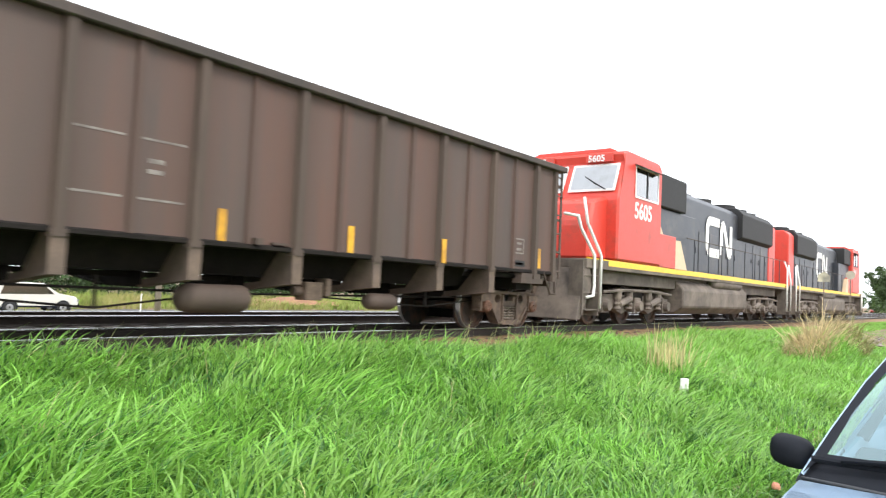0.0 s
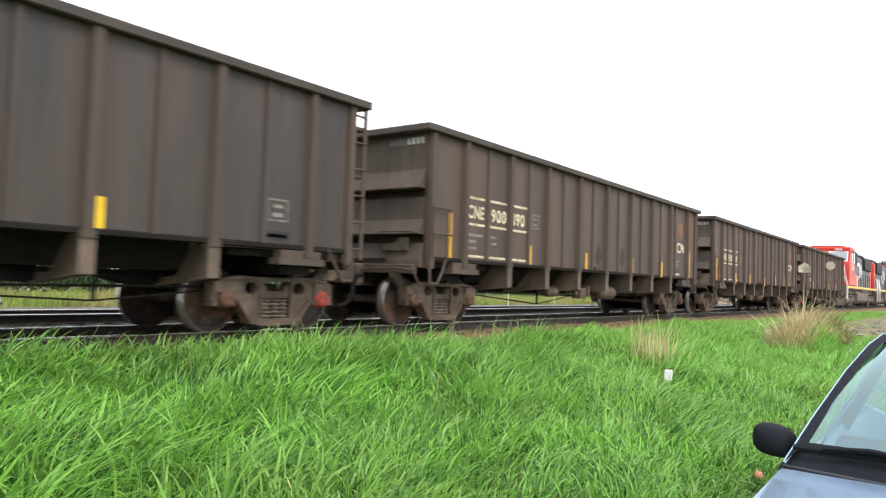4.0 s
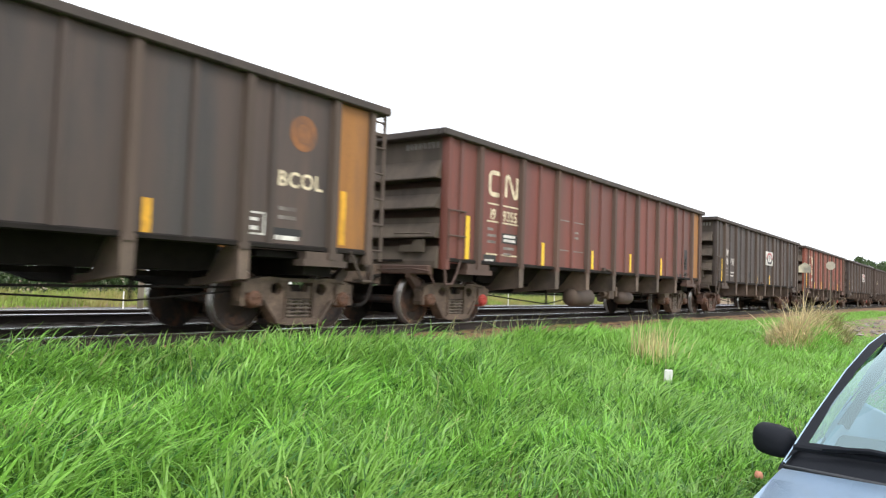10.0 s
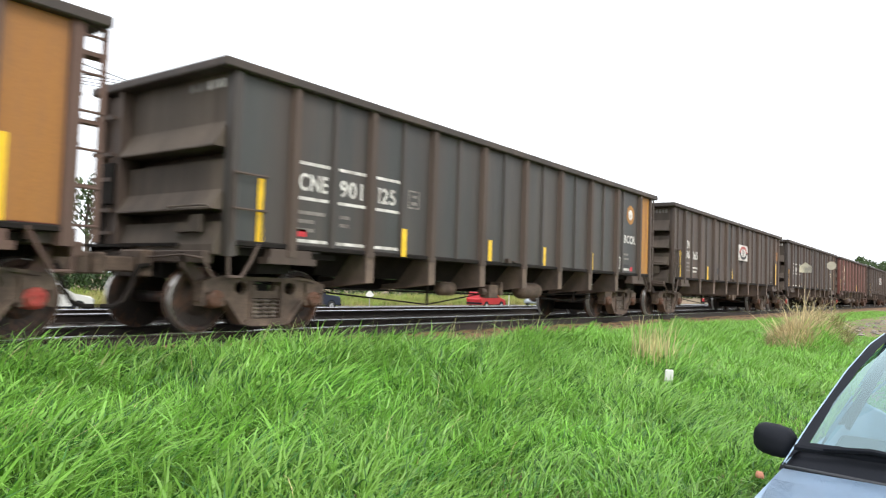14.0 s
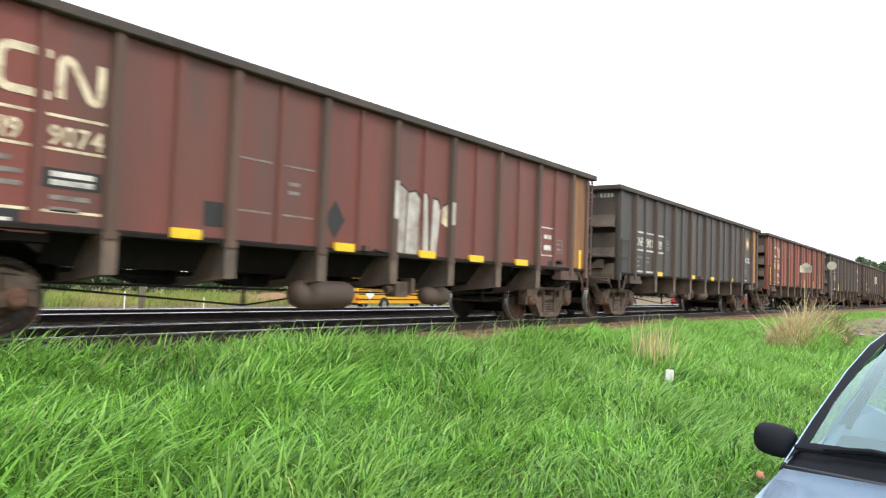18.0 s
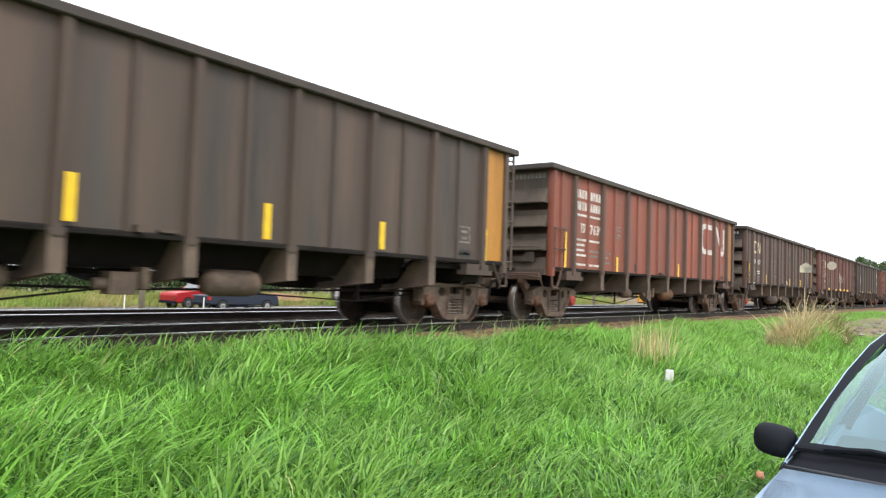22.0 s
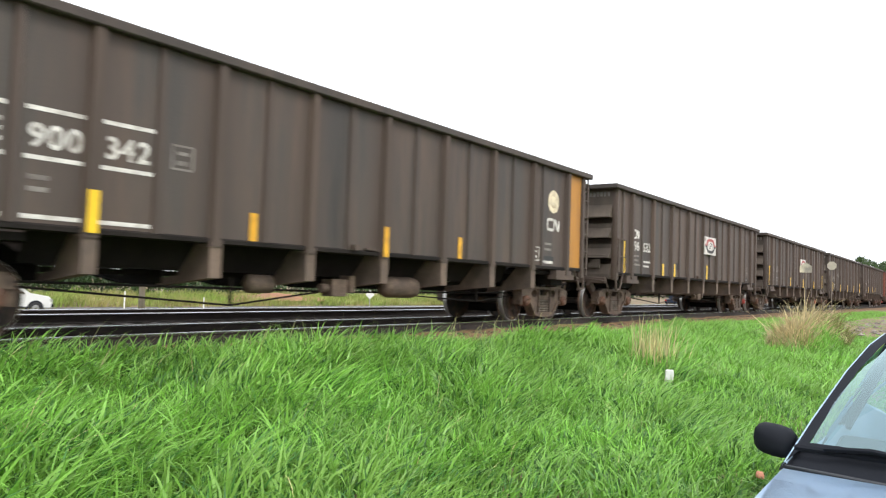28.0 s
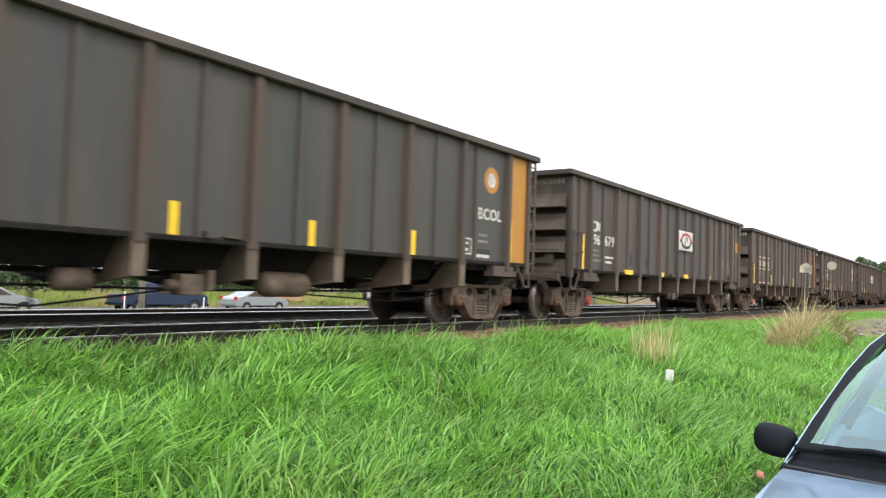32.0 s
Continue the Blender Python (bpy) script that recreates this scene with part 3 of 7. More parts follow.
def freight_truck(car, x, paint=TRUCK):
    t = put("truck", mesh_of("bolster", bolster), UNDER, car, pose(x, 0, 0), "dusty cast steel two-axle truck")
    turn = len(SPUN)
    for s in (-1, 1):
        side = 0 if s < 0 else 180
        put("side_frame", mesh_of("side_frame", side_frame), paint, t, pose(0, s * 1.03, 0, 0, 0, side))
        put("bolster_end", mesh_of("truck_bolster_end", bolster_end), paint, t, pose(0, s * 1.03, 0, 0, 0, side))
        for x_spring in (-0.15, 0.0, 0.15):
            put("spring", mesh_of("spring", springs), SPRING, t, pose(x_spring, s * 1.06, 0))
        for a in (-AXLE, AXLE):
            put("bearing", mesh_of("bearing", bearing, smooth=False), RED_CAP if turn % 7 in (2, 5) and a > 0 else BEARING, t, pose(a, s * 1.07, WHEEL_R + 0.02, 0, 0, side), "rust-brown axle bearing")
            bright = s < 0 and (turn + (a > 0)) % 3 == 0
            put("adapter", mesh_of("adapter", lambda bm: box(bm, -0.10, 0.10, -0.10, 0.09, 0.0, 0.06), bevel=0.008), BRIGHT_STEEL if bright else paint, t, pose(a, s * 1.04, 0.60))
            put("wheel_tread", mesh_of("wheel_tread", wheel_tread), BRIGHT_STEEL, t, pose(a, 0, WHEEL_R, 0, 0, side), "bright worn wheel tread")
    for a in (-AXLE, AXLE):
        w = put("wheelset", mesh_of("wheelset", axle_set), WHEEL, t, pose(a, 0, WHEEL_R), "rust-brown steel wheels on an axle")
        SPUN.append((w, car, a))
    return t


def coupler(bm):
    box(bm, -0.2, 0.52, -0.09, 0.09, 0.76, 0.96)
    prism(bm, [(0.50, -0.14), (0.62, -0.17), (0.70, -0.05), (0.66, 0.10), (0.55, 0.14), (0.50, 0.12)], 0.72, 1.0, "z")
    box(bm, -0.05, 0.12, -0.28, 0.28, 0.70, 1.06)


def ladder(bm, x0, x1, y, z0, z1, rungs, r=0.016):
    for x in (x0, x1):
        pipe(bm, [(x, y + 0.06, z0), (x, y, z0 + 0.02), (x, y, z1 - 0.02), (x, y + 0.06, z1)], r)
    for k in range(rungs):
        z = z0 + (z1 - z0) * (k + 0.5) / rungs
        rod(bm, (x0, y, z), (x1, y, z), r * 0.8, 6)


def step_iron(bm):
    """A stirrup below the corner: a straight leg at the corner, a slanting one inboard (towards +x)."""
    pipe(bm, [(-0.23, 0.0, 1.18), (-0.21, -0.02, 0.74), (-0.02, -0.02, 0.74), (0.12, -0.02, 0.94), (0.25, 0, 1.18)], 0.022)


def corner_grabs(bm):
    """Two grab irons at the rear corner with an upright between them."""
    for z in (1.60, 2.05):
        pipe(bm, [(-0.24, 0.02, z), (-0.22, -0.08, z), (0.30, -0.08, z), (0.32, 0.02, z)], 0.014)
    pipe(bm, [(-0.22, -0.08, 1.18), (-0.22, -0.08, 2.05)], 0.013)
    pipe(bm, [(0.26, -0.06, 1.22), (0.26, -0.08, 2.05)], 0.011)


def side_ladder(bm):
    """A ladder in the plane of the side, out beyond the corner, under the chord."""
    box(bm, 0.13, 0.20, -0.045, -0.025, 1.06, 3.34)
    box(bm, -0.20, -0.16, -0.045, -0.025, 1.10, 3.34)
    for k in range(6):
        z = 1.22 + 0.40 * k
        pipe(bm, [(-0.19, -0.05, z), (0.18, -0.05, z)], 0.015)
    box(bm, -0.16, 0.22, -0.02, 0.14, 3.02, 3.07)
    box(bm, -0.16, 0.18, -0.02, 0.10, 2.30, 2.34)
    box(bm, -0.16, 0.18, -0.02, 0.10, 1.62, 1.66)


def hose(bm):
    """A stout air hose drooping to meet the next car's."""
    pipe(bm, [(0.0, 0, 0.86), (0.14, 0, 0.84), (0.20, 0.0, 0.72), (0.26, 0.0, 0.52), (0.36, 0.01, 0.38), (0.50, 0.02, 0.32), (0.66, 0.03, 0.32)], 0.033, 8)


NEAR = -1.535      # outer face of the near side sheet


def mark(car, me, x, z, mat, label="", name="stencil"):
    return put(name, me, mat, car, pose(x, NEAR - 0.003, z), label)


def words(car, text, x, z, h, mat, squeeze=1.0, lift=0.003):
    """A row of stencilled characters, each a part of its own."""
    for ch in text:
        me = lettering(ch, h)
        wide = max(v.co.x for v in me.vertices)
        put("stencil", me, mat, car, pose(x, NEAR - lift, z) @ Matrix.Diagonal((squeeze, 1, 1, 1)))
        x += (wide + 0.10 * h) * squeeze


def bars(car, x, z, w, h, mat, name="stencil", label=""):
    return mark(car, mesh_of("stencil|%.2f|%.2f" % (w, h), lambda bm: box(bm, 0, w, -0.002, 0.001, 0, h)), x, z, mat, label, name)


def ghost_letters(car, x, z, count, h, mat):
    """Illegible or withheld lettering as upright bars."""
    for k in range(count):
        bars(car, x + k * h * 0.74, z, h * 0.50, h, mat)


def framed(bm, w, h, t):
    box(bm, 0, w, -0.002, 0.001, 0, t)
    box(bm, 0, w, -0.002, 0.001, h - t, h)
    box(bm, 0, t, -0.002, 0.001, t, h - t)
    box(bm, w - t, w, -0.002, 0.001, t, h - t)


def outline(car, x, z, w, h, mat):
    mark(car, mesh_of("outline|%.2f|%.2f" % (w, h), lambda bm: framed(bm, w, h, 0.025)), x, z, mat)
    bars(car, x + w * 0.25, z + h * 0.2, w * 0.5, h * 0.18, mat)
    bars(car, x + w * 0.25, z + h * 0.6, w * 0.5, h * 0.14, mat)


def disc(bm, r, r0=0.0):
    if r0:
        rings = [[bm.verts.new((math.cos(k * math.tau / 24) * rr, y, math.sin(k * math.tau / 24) * rr)) for k in range(24)] for rr, y in ((r0, -0.002), (r, -0.002), (r, 0.001), (r0, 0.001))]
        for a, b in zip(rings, rings[1:] + rings[:1]):
            for k in range(24):
                bm.faces.new((a[k], a[(k + 1) % 24], b[(k + 1) % 24], b[k]))
    else:
        lathe(bm, [(-0.002, r), (0.001, r)], 24)


def emblem(car, x, z, ring, core, r=0.30):
    mark(car, mesh_of("emblem_ring|%.2f" % r, lambda bm: disc(bm, r, r * 0.57)), x, z, ring, "", "emblem")
    if core:
        mark(car, mesh_of("emblem_core|%.2f" % r, lambda bm: disc(bm, r * 0.55)), x, z, core, "", "emblem")


# the railway's mark as plain bent strokes: an open hook and a rounded zigzag
HOOK = [[(1.0, 1.0)] + [(0.25 + 0.25 * math.cos(a), 0.75 + 0.25 * math.sin(a)) for a in [math.pi * (0.5 + k / 12) for k in range(7)]] + [(0.25 + 0.25 * math.cos(a), 0.25 + 0.25 * math.sin(a)) for a in [math.pi * (1.0 + k / 12) for k in range(7)]] + [(1.0, 0.0)]]
ZIGZAG = [[(1.22, 0.0), (1.22, 0.80), (1.25, 0.91), (1.32, 0.98), (1.40, 0.97), (1.47, 0.88), (1.84, 0.14), (1.91, 0.05), (1.99, 0.03), (2.06, 0.09), (2.09, 0.20), (2.09, 1.0)]]


def wormlike(bm, w, h, t, both=True, depth=0.003):
    lines = HOOK + (ZIGZAG if both else [])
    strokes(bm, [[(x * w / 2, z * h) for x, z in ln] for ln in lines], t, depth)


def bent_mark(car, x, z, w, h, t, mat):
    mark(car, mesh_of("bent_mark|%.2f|%.2f" % (w, h), lambda bm: wormlike(bm, w, h, t)), x, z, mat, "", "emblem")


def scrawl(car, x, z, w, h, mat, seed):
    """Spray-painted scribble."""
    rng = random.Random(seed)
    lines = []
    for k in range(5):
        x0 = w * k / 5
        lines.append([(x0 + rng.uniform(0, 0.1), rng.uniform(0, 0.3) * h), (x0 + w * 0.05, h * rng.uniform(0.7, 1)), (x0 + w * 0.14, h * rng.uniform(0.6, 1)), (x0 + w * 0.16, rng.uniform(0, 0.3) * h), (x0 + w * 0.04, h * rng.uniform(0.3, 0.6))])
    mark(car, mesh_of("graffiti|%d" % seed, lambda bm: strokes(bm, lines, h * 0.13, 0.003)), x, z, mat, "silvery spray-painted scrawl", "graffiti")


def plate_sign(car, x, z):
    p = put("sign_plate", mesh_of("sign_plate", lambda bm: box(bm, 0, 1.27, -0.03, 0, 0, 0.60), bevel=0.006), WHITE_MARK, car, pose(x, -1.61, z), "white sign plate with a red and black oval emblem")

    def half_ring(bm, a0, s):
        def at(a, rx, rz):
            c, v = math.cos(a), math.sin(a)
            return (0.635 + math.copysign(abs(c) ** 0.75, c) * rx, 0.30 + math.copysign(abs(v) ** 0.75, v) * rz)
        turns = [a0 + math.pi * k / 14 for k in range(15)]
        prism(bm, [at(a, 0.46, 0.25) for a in turns] + [at(a, 0.36, 0.155) for a in turns[::-1]], -0.036, -0.031)
        for side in (-1, 1):
            u = 0.635 + side * 0.49
            prism(bm, [(u - 0.10, 0.30), (u + 0.09, 0.30), (u + 0.07, 0.30 + 0.055 * s), (u - 0.10, 0.30 + 0.055 * s)], -0.0375, -0.0315)
    put("emblem", mesh_of("plate_ring|red", lambda bm: half_ring(bm, 0.0, 1)), SIGN_RED, p)
    put("emblem", mesh_of("plate_ring|dark", lambda bm: half_ring(bm, math.pi, -1)), BLACK_MARK, p)
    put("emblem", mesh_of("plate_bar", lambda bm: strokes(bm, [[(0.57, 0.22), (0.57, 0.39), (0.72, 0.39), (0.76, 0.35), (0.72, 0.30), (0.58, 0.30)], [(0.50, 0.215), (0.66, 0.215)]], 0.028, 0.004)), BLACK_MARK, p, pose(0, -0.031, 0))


def gondola(spec):
    """One gondola: rear end at -x, running towards +x."""
    kind, paint, panel = spec["kind"], spec["paint"], spec.get("panel")
    frame_mat = RED_FRAME if spec["paint"] in (RED_PAINT, MAROON_PAINT) else FRAME_GRIME
    wall_y = {1: -1.535, -1: 1.395}        # near and far side sheets
    car = thing("gondola_car", spec["label"], "railway wagon", "train of gondola cars")
    for s in (1, -1):
        put("side_panel", mesh_of("side_panel|%d" % s, lambda bm: box(bm, -7.12 if s > 0 else -7.0, 7.0 if s > 0 else 7.12, -1.535, -1.515, 1.17, 3.34)), paint, car, pose(0, 0, 0, 0, 0, 0 if s > 0 else 180))
        for i, x in enumerate(POSTS):
            ground_out = 0.70 if 0 < i < 8 else 1.0
            if i > 6 and s > 0:
                x -= spec.get("drawn_in", 0.0) * (0.6 if i == 7 else 1.0)
            put("side_post", mesh_of("side_post|%.2f" % ground_out, lambda bm: post_shape(bm, 0.088, 0.085, ground_out + 0.03 if ground_out > 0.9 else 1.10, 3.335, True)), frame_mat, car, pose(x * s, wall_y[s], 0, 0, 0, 0 if s > 0 else 180))
            if i < 8:
                across = 0.44 if i == 7 and spec.get("front") else 0.775
                put("stiffener", mesh_of("stiffener", lambda bm: post_shape(bm, 0.06, 0.045, 1.20, 3.335, False)), paint, car, pose((x + across) * s, wall_y[s], 0, 0, 0, 0 if s > 0 else 180))
        if spec.get("drawn_in") and s > 0:
            put("stiffener", MESHES["stiffener"], paint, car, pose(6.51, wall_y[s], 0))
        if kind == "b":
            put("stiffener", MESHES["stiffener"], paint, car, pose(-6.72 * s, wall_y[s], 0, 0, 0, 0 if s > 0 else 180))
        # sill in the undergear black: shade below the side sheet, put into colour
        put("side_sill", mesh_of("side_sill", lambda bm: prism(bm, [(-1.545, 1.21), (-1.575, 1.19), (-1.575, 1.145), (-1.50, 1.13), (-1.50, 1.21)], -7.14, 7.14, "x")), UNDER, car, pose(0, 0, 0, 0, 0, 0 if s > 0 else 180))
        for e in (1, -1):
            put("corner_post", mesh_of("corner_post", lambda bm: prism(bm, [(-0.07, 0.0), (-0.05, -0.06), (0.06, -0.06), (0.085, -0.03), (0.085, 0.08), (-0.07, 0.08)], 1.0, 3.335, "z")), frame_mat if e > 0 else paint, car, pose(7.05 if e > 0 else -7.11, wall_y[s], 0, 0, 0, 0 if s > 0 else 180))
            put("bolster_end", mesh_of("bolster_end", lambda bm: (box(bm, -0.42, 0.42, -0.09, 0.12, 0.93, 1.02), box(bm, -0.36, 0.36, -0.06, 0.10, 1.02, 1.13))), frame_mat, car, pose(6.13 * e, wall_y[s], 0, 0, 0, 0 if s > 0 else 180))
    if spec.get("narrow"):
        x0, x1 = spec["narrow"]
        put("end_bay_panel", mesh_of("end_bay_panel|%.2f|%.2f" % (x0, x1), lambda bm: box(bm, x0, x1, -0.006, 0.0, 1.22, 3.33)), panel, car, pose(0, -1.536, 0), "narrow orange band on the end bay")
        for x in spec.get("patches_orange", ()):
            put("paint_patch", mesh_of("paint_patch", lambda bm: box(bm, 0, 0.21, -0.006, 0.0, 2.30, 2.70)), panel, car, pose(x, -1.545 if x < 6.8 else -1.60, 0), "orange paint patch")
    elif panel:
        for s in (1, -1):
            put("end_bay_panel", mesh_of("end_bay_panel", lambda bm: box(bm, -0.37, 0.37, -0.006, 0.0, 1.22, 3.33)), panel, car, pose(6.63, wall_y[s] - 0.001 * s, 0, 0, 0, 0 if s > 0 else 180), "orange-painted end bay" if panel is ORANGE else "rust-streaked orange end bay")
    put("top_chord", mesh_of("top_chord", lambda bm: ring_beam(bm, HALF + 0.01, -1.66, 1.52, 3.335, 3.455, 0.15), bevel=0.015), CHORD, car)
    for e in (1, -1):
        side = 0 if e > 0 else 180
        at_end = pose(7.02 if e > 0 else -7.14, 0, 0, 0, 0, side)
        end_mat = RED_FRAME if spec.get("red_end") else END_DUST
        put("end_wall", mesh_of("end_wall", end_wall), frame_mat, car, at_end)
        lows = [2.60, 2.07, 1.55] if kind == "b" else [2.37, 1.58]
        for top, low in zip([3.02] + [z - SLOT for z in lows], lows):
            put("end_sheet", mesh_of("end_sheet|%.2f|%.2f|%d" % (top, low, e), lambda bm: (end_ledge(bm, top, low, 0.19, low == lows[0]), bm.transform(Matrix.Diagonal((1, -1, 1, 1)) if e < 0 else Matrix()))), end_mat, car, at_end)
        put("end_apron", mesh_of("end_apron|%s|%d" % (kind, e), lambda bm: (end_apron(bm, lows[-1]), bm.transform(Matrix.Diagonal((1, -1, 1, 1)) if e < 0 else Matrix()))), end_mat, car, at_end)
        for name, build, mat in (("end_stand", end_stand, frame_mat), ("hand_brake", brake_gear, UNDER), ("end_bracket", end_bracket, end_mat), ("cut_lever", cut_lever, frame_mat)):
            if name in ("hand_brake", "end_bracket") and e > 0:
                continue
            put(name, mesh_of("%s|%d" % (name, e), lambda bm: (build(bm), bm.transform(Matrix.Diagonal((1, -1, 1, 1)) if e < 0 else Matrix()))), mat, car, at_end)
        for y in (-0.92, 0.86):
            put("end_strut", mesh_of("end_strut", end_strut), frame_mat, car, pose(7.02 if e > 0 else -7.14, y, 0, 0, 0, side))
        put("coupler", mesh_of("coupler", coupler, bevel=0.02), TRUCK, car, pose(7.40 * e, 0, 0, 0, 0, side))
        put("step", mesh_of("step|%d" % e, lambda bm: (step_iron(bm), bm.transform(Matrix.Diagonal((-e, 1, 1, 1))))), frame_mat, car, pose(6.92 * e, -1.56, 0))
        put("brake_hose", mesh_of("brake_hose", hose), UNDER, car, pose(7.42 * e, -0.30, 0, 0, 0, side), "black rubber air hose")
        put("end_sill", mesh_of("end_sill", lambda bm: box(bm, 0.0, 0.16, -1.36, 1.36, 0.90, 1.06), bevel=0.015), frame_mat, car, pose(7.20 * e, 0, 0, 0, 0, side))
        freight_truck(car, TRUCK_X * e, spec.get("truck", TRUCK))
    put("grab_iron", mesh_of("grab_iron|0", corner_grabs), frame_mat, car, pose(-6.91, -1.535, 0))
    put("ladder", mesh_of("side_ladder", side_ladder), frame_mat, car, pose(7.2, -1.50, 0))
    # tub, floor edges and platforms carry the under-car shade in their colour
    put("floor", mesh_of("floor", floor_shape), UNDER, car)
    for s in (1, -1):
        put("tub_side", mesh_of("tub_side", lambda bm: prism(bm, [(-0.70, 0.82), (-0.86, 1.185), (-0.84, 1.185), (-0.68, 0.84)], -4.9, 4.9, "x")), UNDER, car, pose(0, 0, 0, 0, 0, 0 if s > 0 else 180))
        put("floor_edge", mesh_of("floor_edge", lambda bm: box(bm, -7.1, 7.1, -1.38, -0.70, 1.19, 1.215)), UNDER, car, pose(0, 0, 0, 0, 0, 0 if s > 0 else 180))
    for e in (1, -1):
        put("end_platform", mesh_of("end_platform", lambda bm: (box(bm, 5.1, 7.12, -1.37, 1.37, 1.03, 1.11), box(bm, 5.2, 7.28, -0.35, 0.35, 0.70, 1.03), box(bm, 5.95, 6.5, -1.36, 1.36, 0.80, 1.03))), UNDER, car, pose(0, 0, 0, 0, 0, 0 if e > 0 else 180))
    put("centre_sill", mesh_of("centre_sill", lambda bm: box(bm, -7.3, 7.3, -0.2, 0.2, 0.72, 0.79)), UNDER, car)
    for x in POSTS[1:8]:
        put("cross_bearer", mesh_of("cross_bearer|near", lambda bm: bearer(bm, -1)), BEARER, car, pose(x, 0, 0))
        # far half of the bearer: shade-dark copy of the dusty near half
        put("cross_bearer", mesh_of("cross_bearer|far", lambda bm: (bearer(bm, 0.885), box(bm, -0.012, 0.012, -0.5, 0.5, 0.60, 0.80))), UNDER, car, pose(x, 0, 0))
    # brake gear under the floor
    if spec.get("tanks"):
        for x, r, ln in [(x, r * 0.72, round(ln * 0.84, 2)) for x, r, ln in spec["tanks"]]:
            put("air_reservoir", mesh_of("air_reservoir|%.2f|%.2f" % (r, ln), lambda bm: lathe(bm, [(-ln / 2, r * 0.45), (-ln / 2 + 0.06, r * 0.85), (-ln / 2 + 0.14, r), (ln / 2 - 0.14, r), (ln / 2 - 0.06, r * 0.85), (ln / 2, r * 0.45)], 18, "x"), smooth=True), FRAME_GRIME, car, pose(x, -1.2, spec.get("tank_z", 0.53)), "dusty air reservoir tank")
    elif kind == "a" or "tank_x" in spec:
        put("air_reservoir", mesh_of("air_reservoir|s", lambda bm: lathe(bm, [(-0.44, 0.08), (-0.39, 0.15), (-0.31, 0.175), (0.31, 0.175), (0.39, 0.15), (0.44, 0.08)], 16, "x"), smooth=True), spec.get("tank_paint", TRUCK), car, pose(spec.get("tank_x", 0.98), -1.15, 0.66), "dusty air reservoir tank")
        put("air_reservoir", mesh_of("air_reservoir|t", lambda bm: lathe(bm, [(-0.22, 0.06), (-0.18, 0.13), (0.18, 0.13), (0.22, 0.06)], 14, "x"), smooth=True), TRUCK, car, pose(-1.95, -1.1, 0.66))
    put("brake_valve", mesh_of("brake_valve", lambda bm: (box(bm, -0.16, 0.16, -0.12, 0.12, 0.40, 0.66), rod(bm, (-0.3, 0, 0.52), (0.34, 0, 0.52), 0.07, 10), box(bm, 0.2, 0.3, -0.15, 0.1, 0.46, 0.72)), bevel=0.01), TRUCK, car, pose(-0.55 if kind == "a" or "tank_x" in spec else 0.7, -1.15, 0.10))
    put("brake_rod", mesh_of("brake_rod", lambda bm: (pipe(bm, [(-5.2, -0.9, 0.58), (-2.3, -0.95, 0.36), (-0.2, -1.0, 0.62)], 0.014), pipe(bm, [(-5.3, -0.8, 0.62), (-0.2, -0.95, 0.56), (5.2, -0.8, 0.60)], 0.016), rod(bm, (-2.3, -0.95, 0.36), (-2.3, -0.95, 0.74), 0.025), pipe(bm, [(0.9, -1.0, 0.55), (3.6, -0.95, 0.42), (5.2, -0.9, 0.56)], 0.012), rod(bm, (3.6, -0.95, 0.42), (3.6, -0.95, 0.74), 0.03))), UNDER, car)
    decorate(car, spec)
    return car


def proud(x):
    """How far the face of a stake or stiffener stands out from the sheet at x."""
    if any(abs(x - p) < 0.09 for p in POSTS):
        return 0.099
    if any(abs(x - p - 0.775) < 0.09 for p in POSTS[:8]):
        return 0.049
    return 0.003


def stripe(car, x, z0, z1, mat, w=0.12):
    put("reflector_strip", mesh_of("reflector_strip|%.2f|%.2f" % (z1 - z0, w), lambda bm: box(bm, -w / 2, w / 2, -0.004, 0, 0, z1 - z0)), mat, car, pose(x, -1.541 - proud(x), z0), "yellow reflective strip")


def flat_stripe(car, x, z, w):
    """A strip lying along the foot of the sheet, on a bracket that clears the stiffeners."""
    put("reflector_strip", mesh_of("flat_strip|%.2f" % w, lambda bm: box(bm, 0, w, -0.052, 0, 0, 0.12)), YELLOW, car, pose(x, -1.536, z), "yellow reflective strip")


FADED_ORANGE = material("faded_orange_ring", (0.24, 0.095, 0.028), 0.65, spread=0.3, scale=3, dirt=(0.11, 0.06, 0.04), dirt_amount=0.4, bump=0.05)
SILVER = material("silver_spray_paint", (0.50, 0.48, 0.43), 0.45, metal=0.3, spread=0.2, scale=4, dirt=(0.25, 0.2, 0.17), dirt_amount=0.3, bump=0.05)


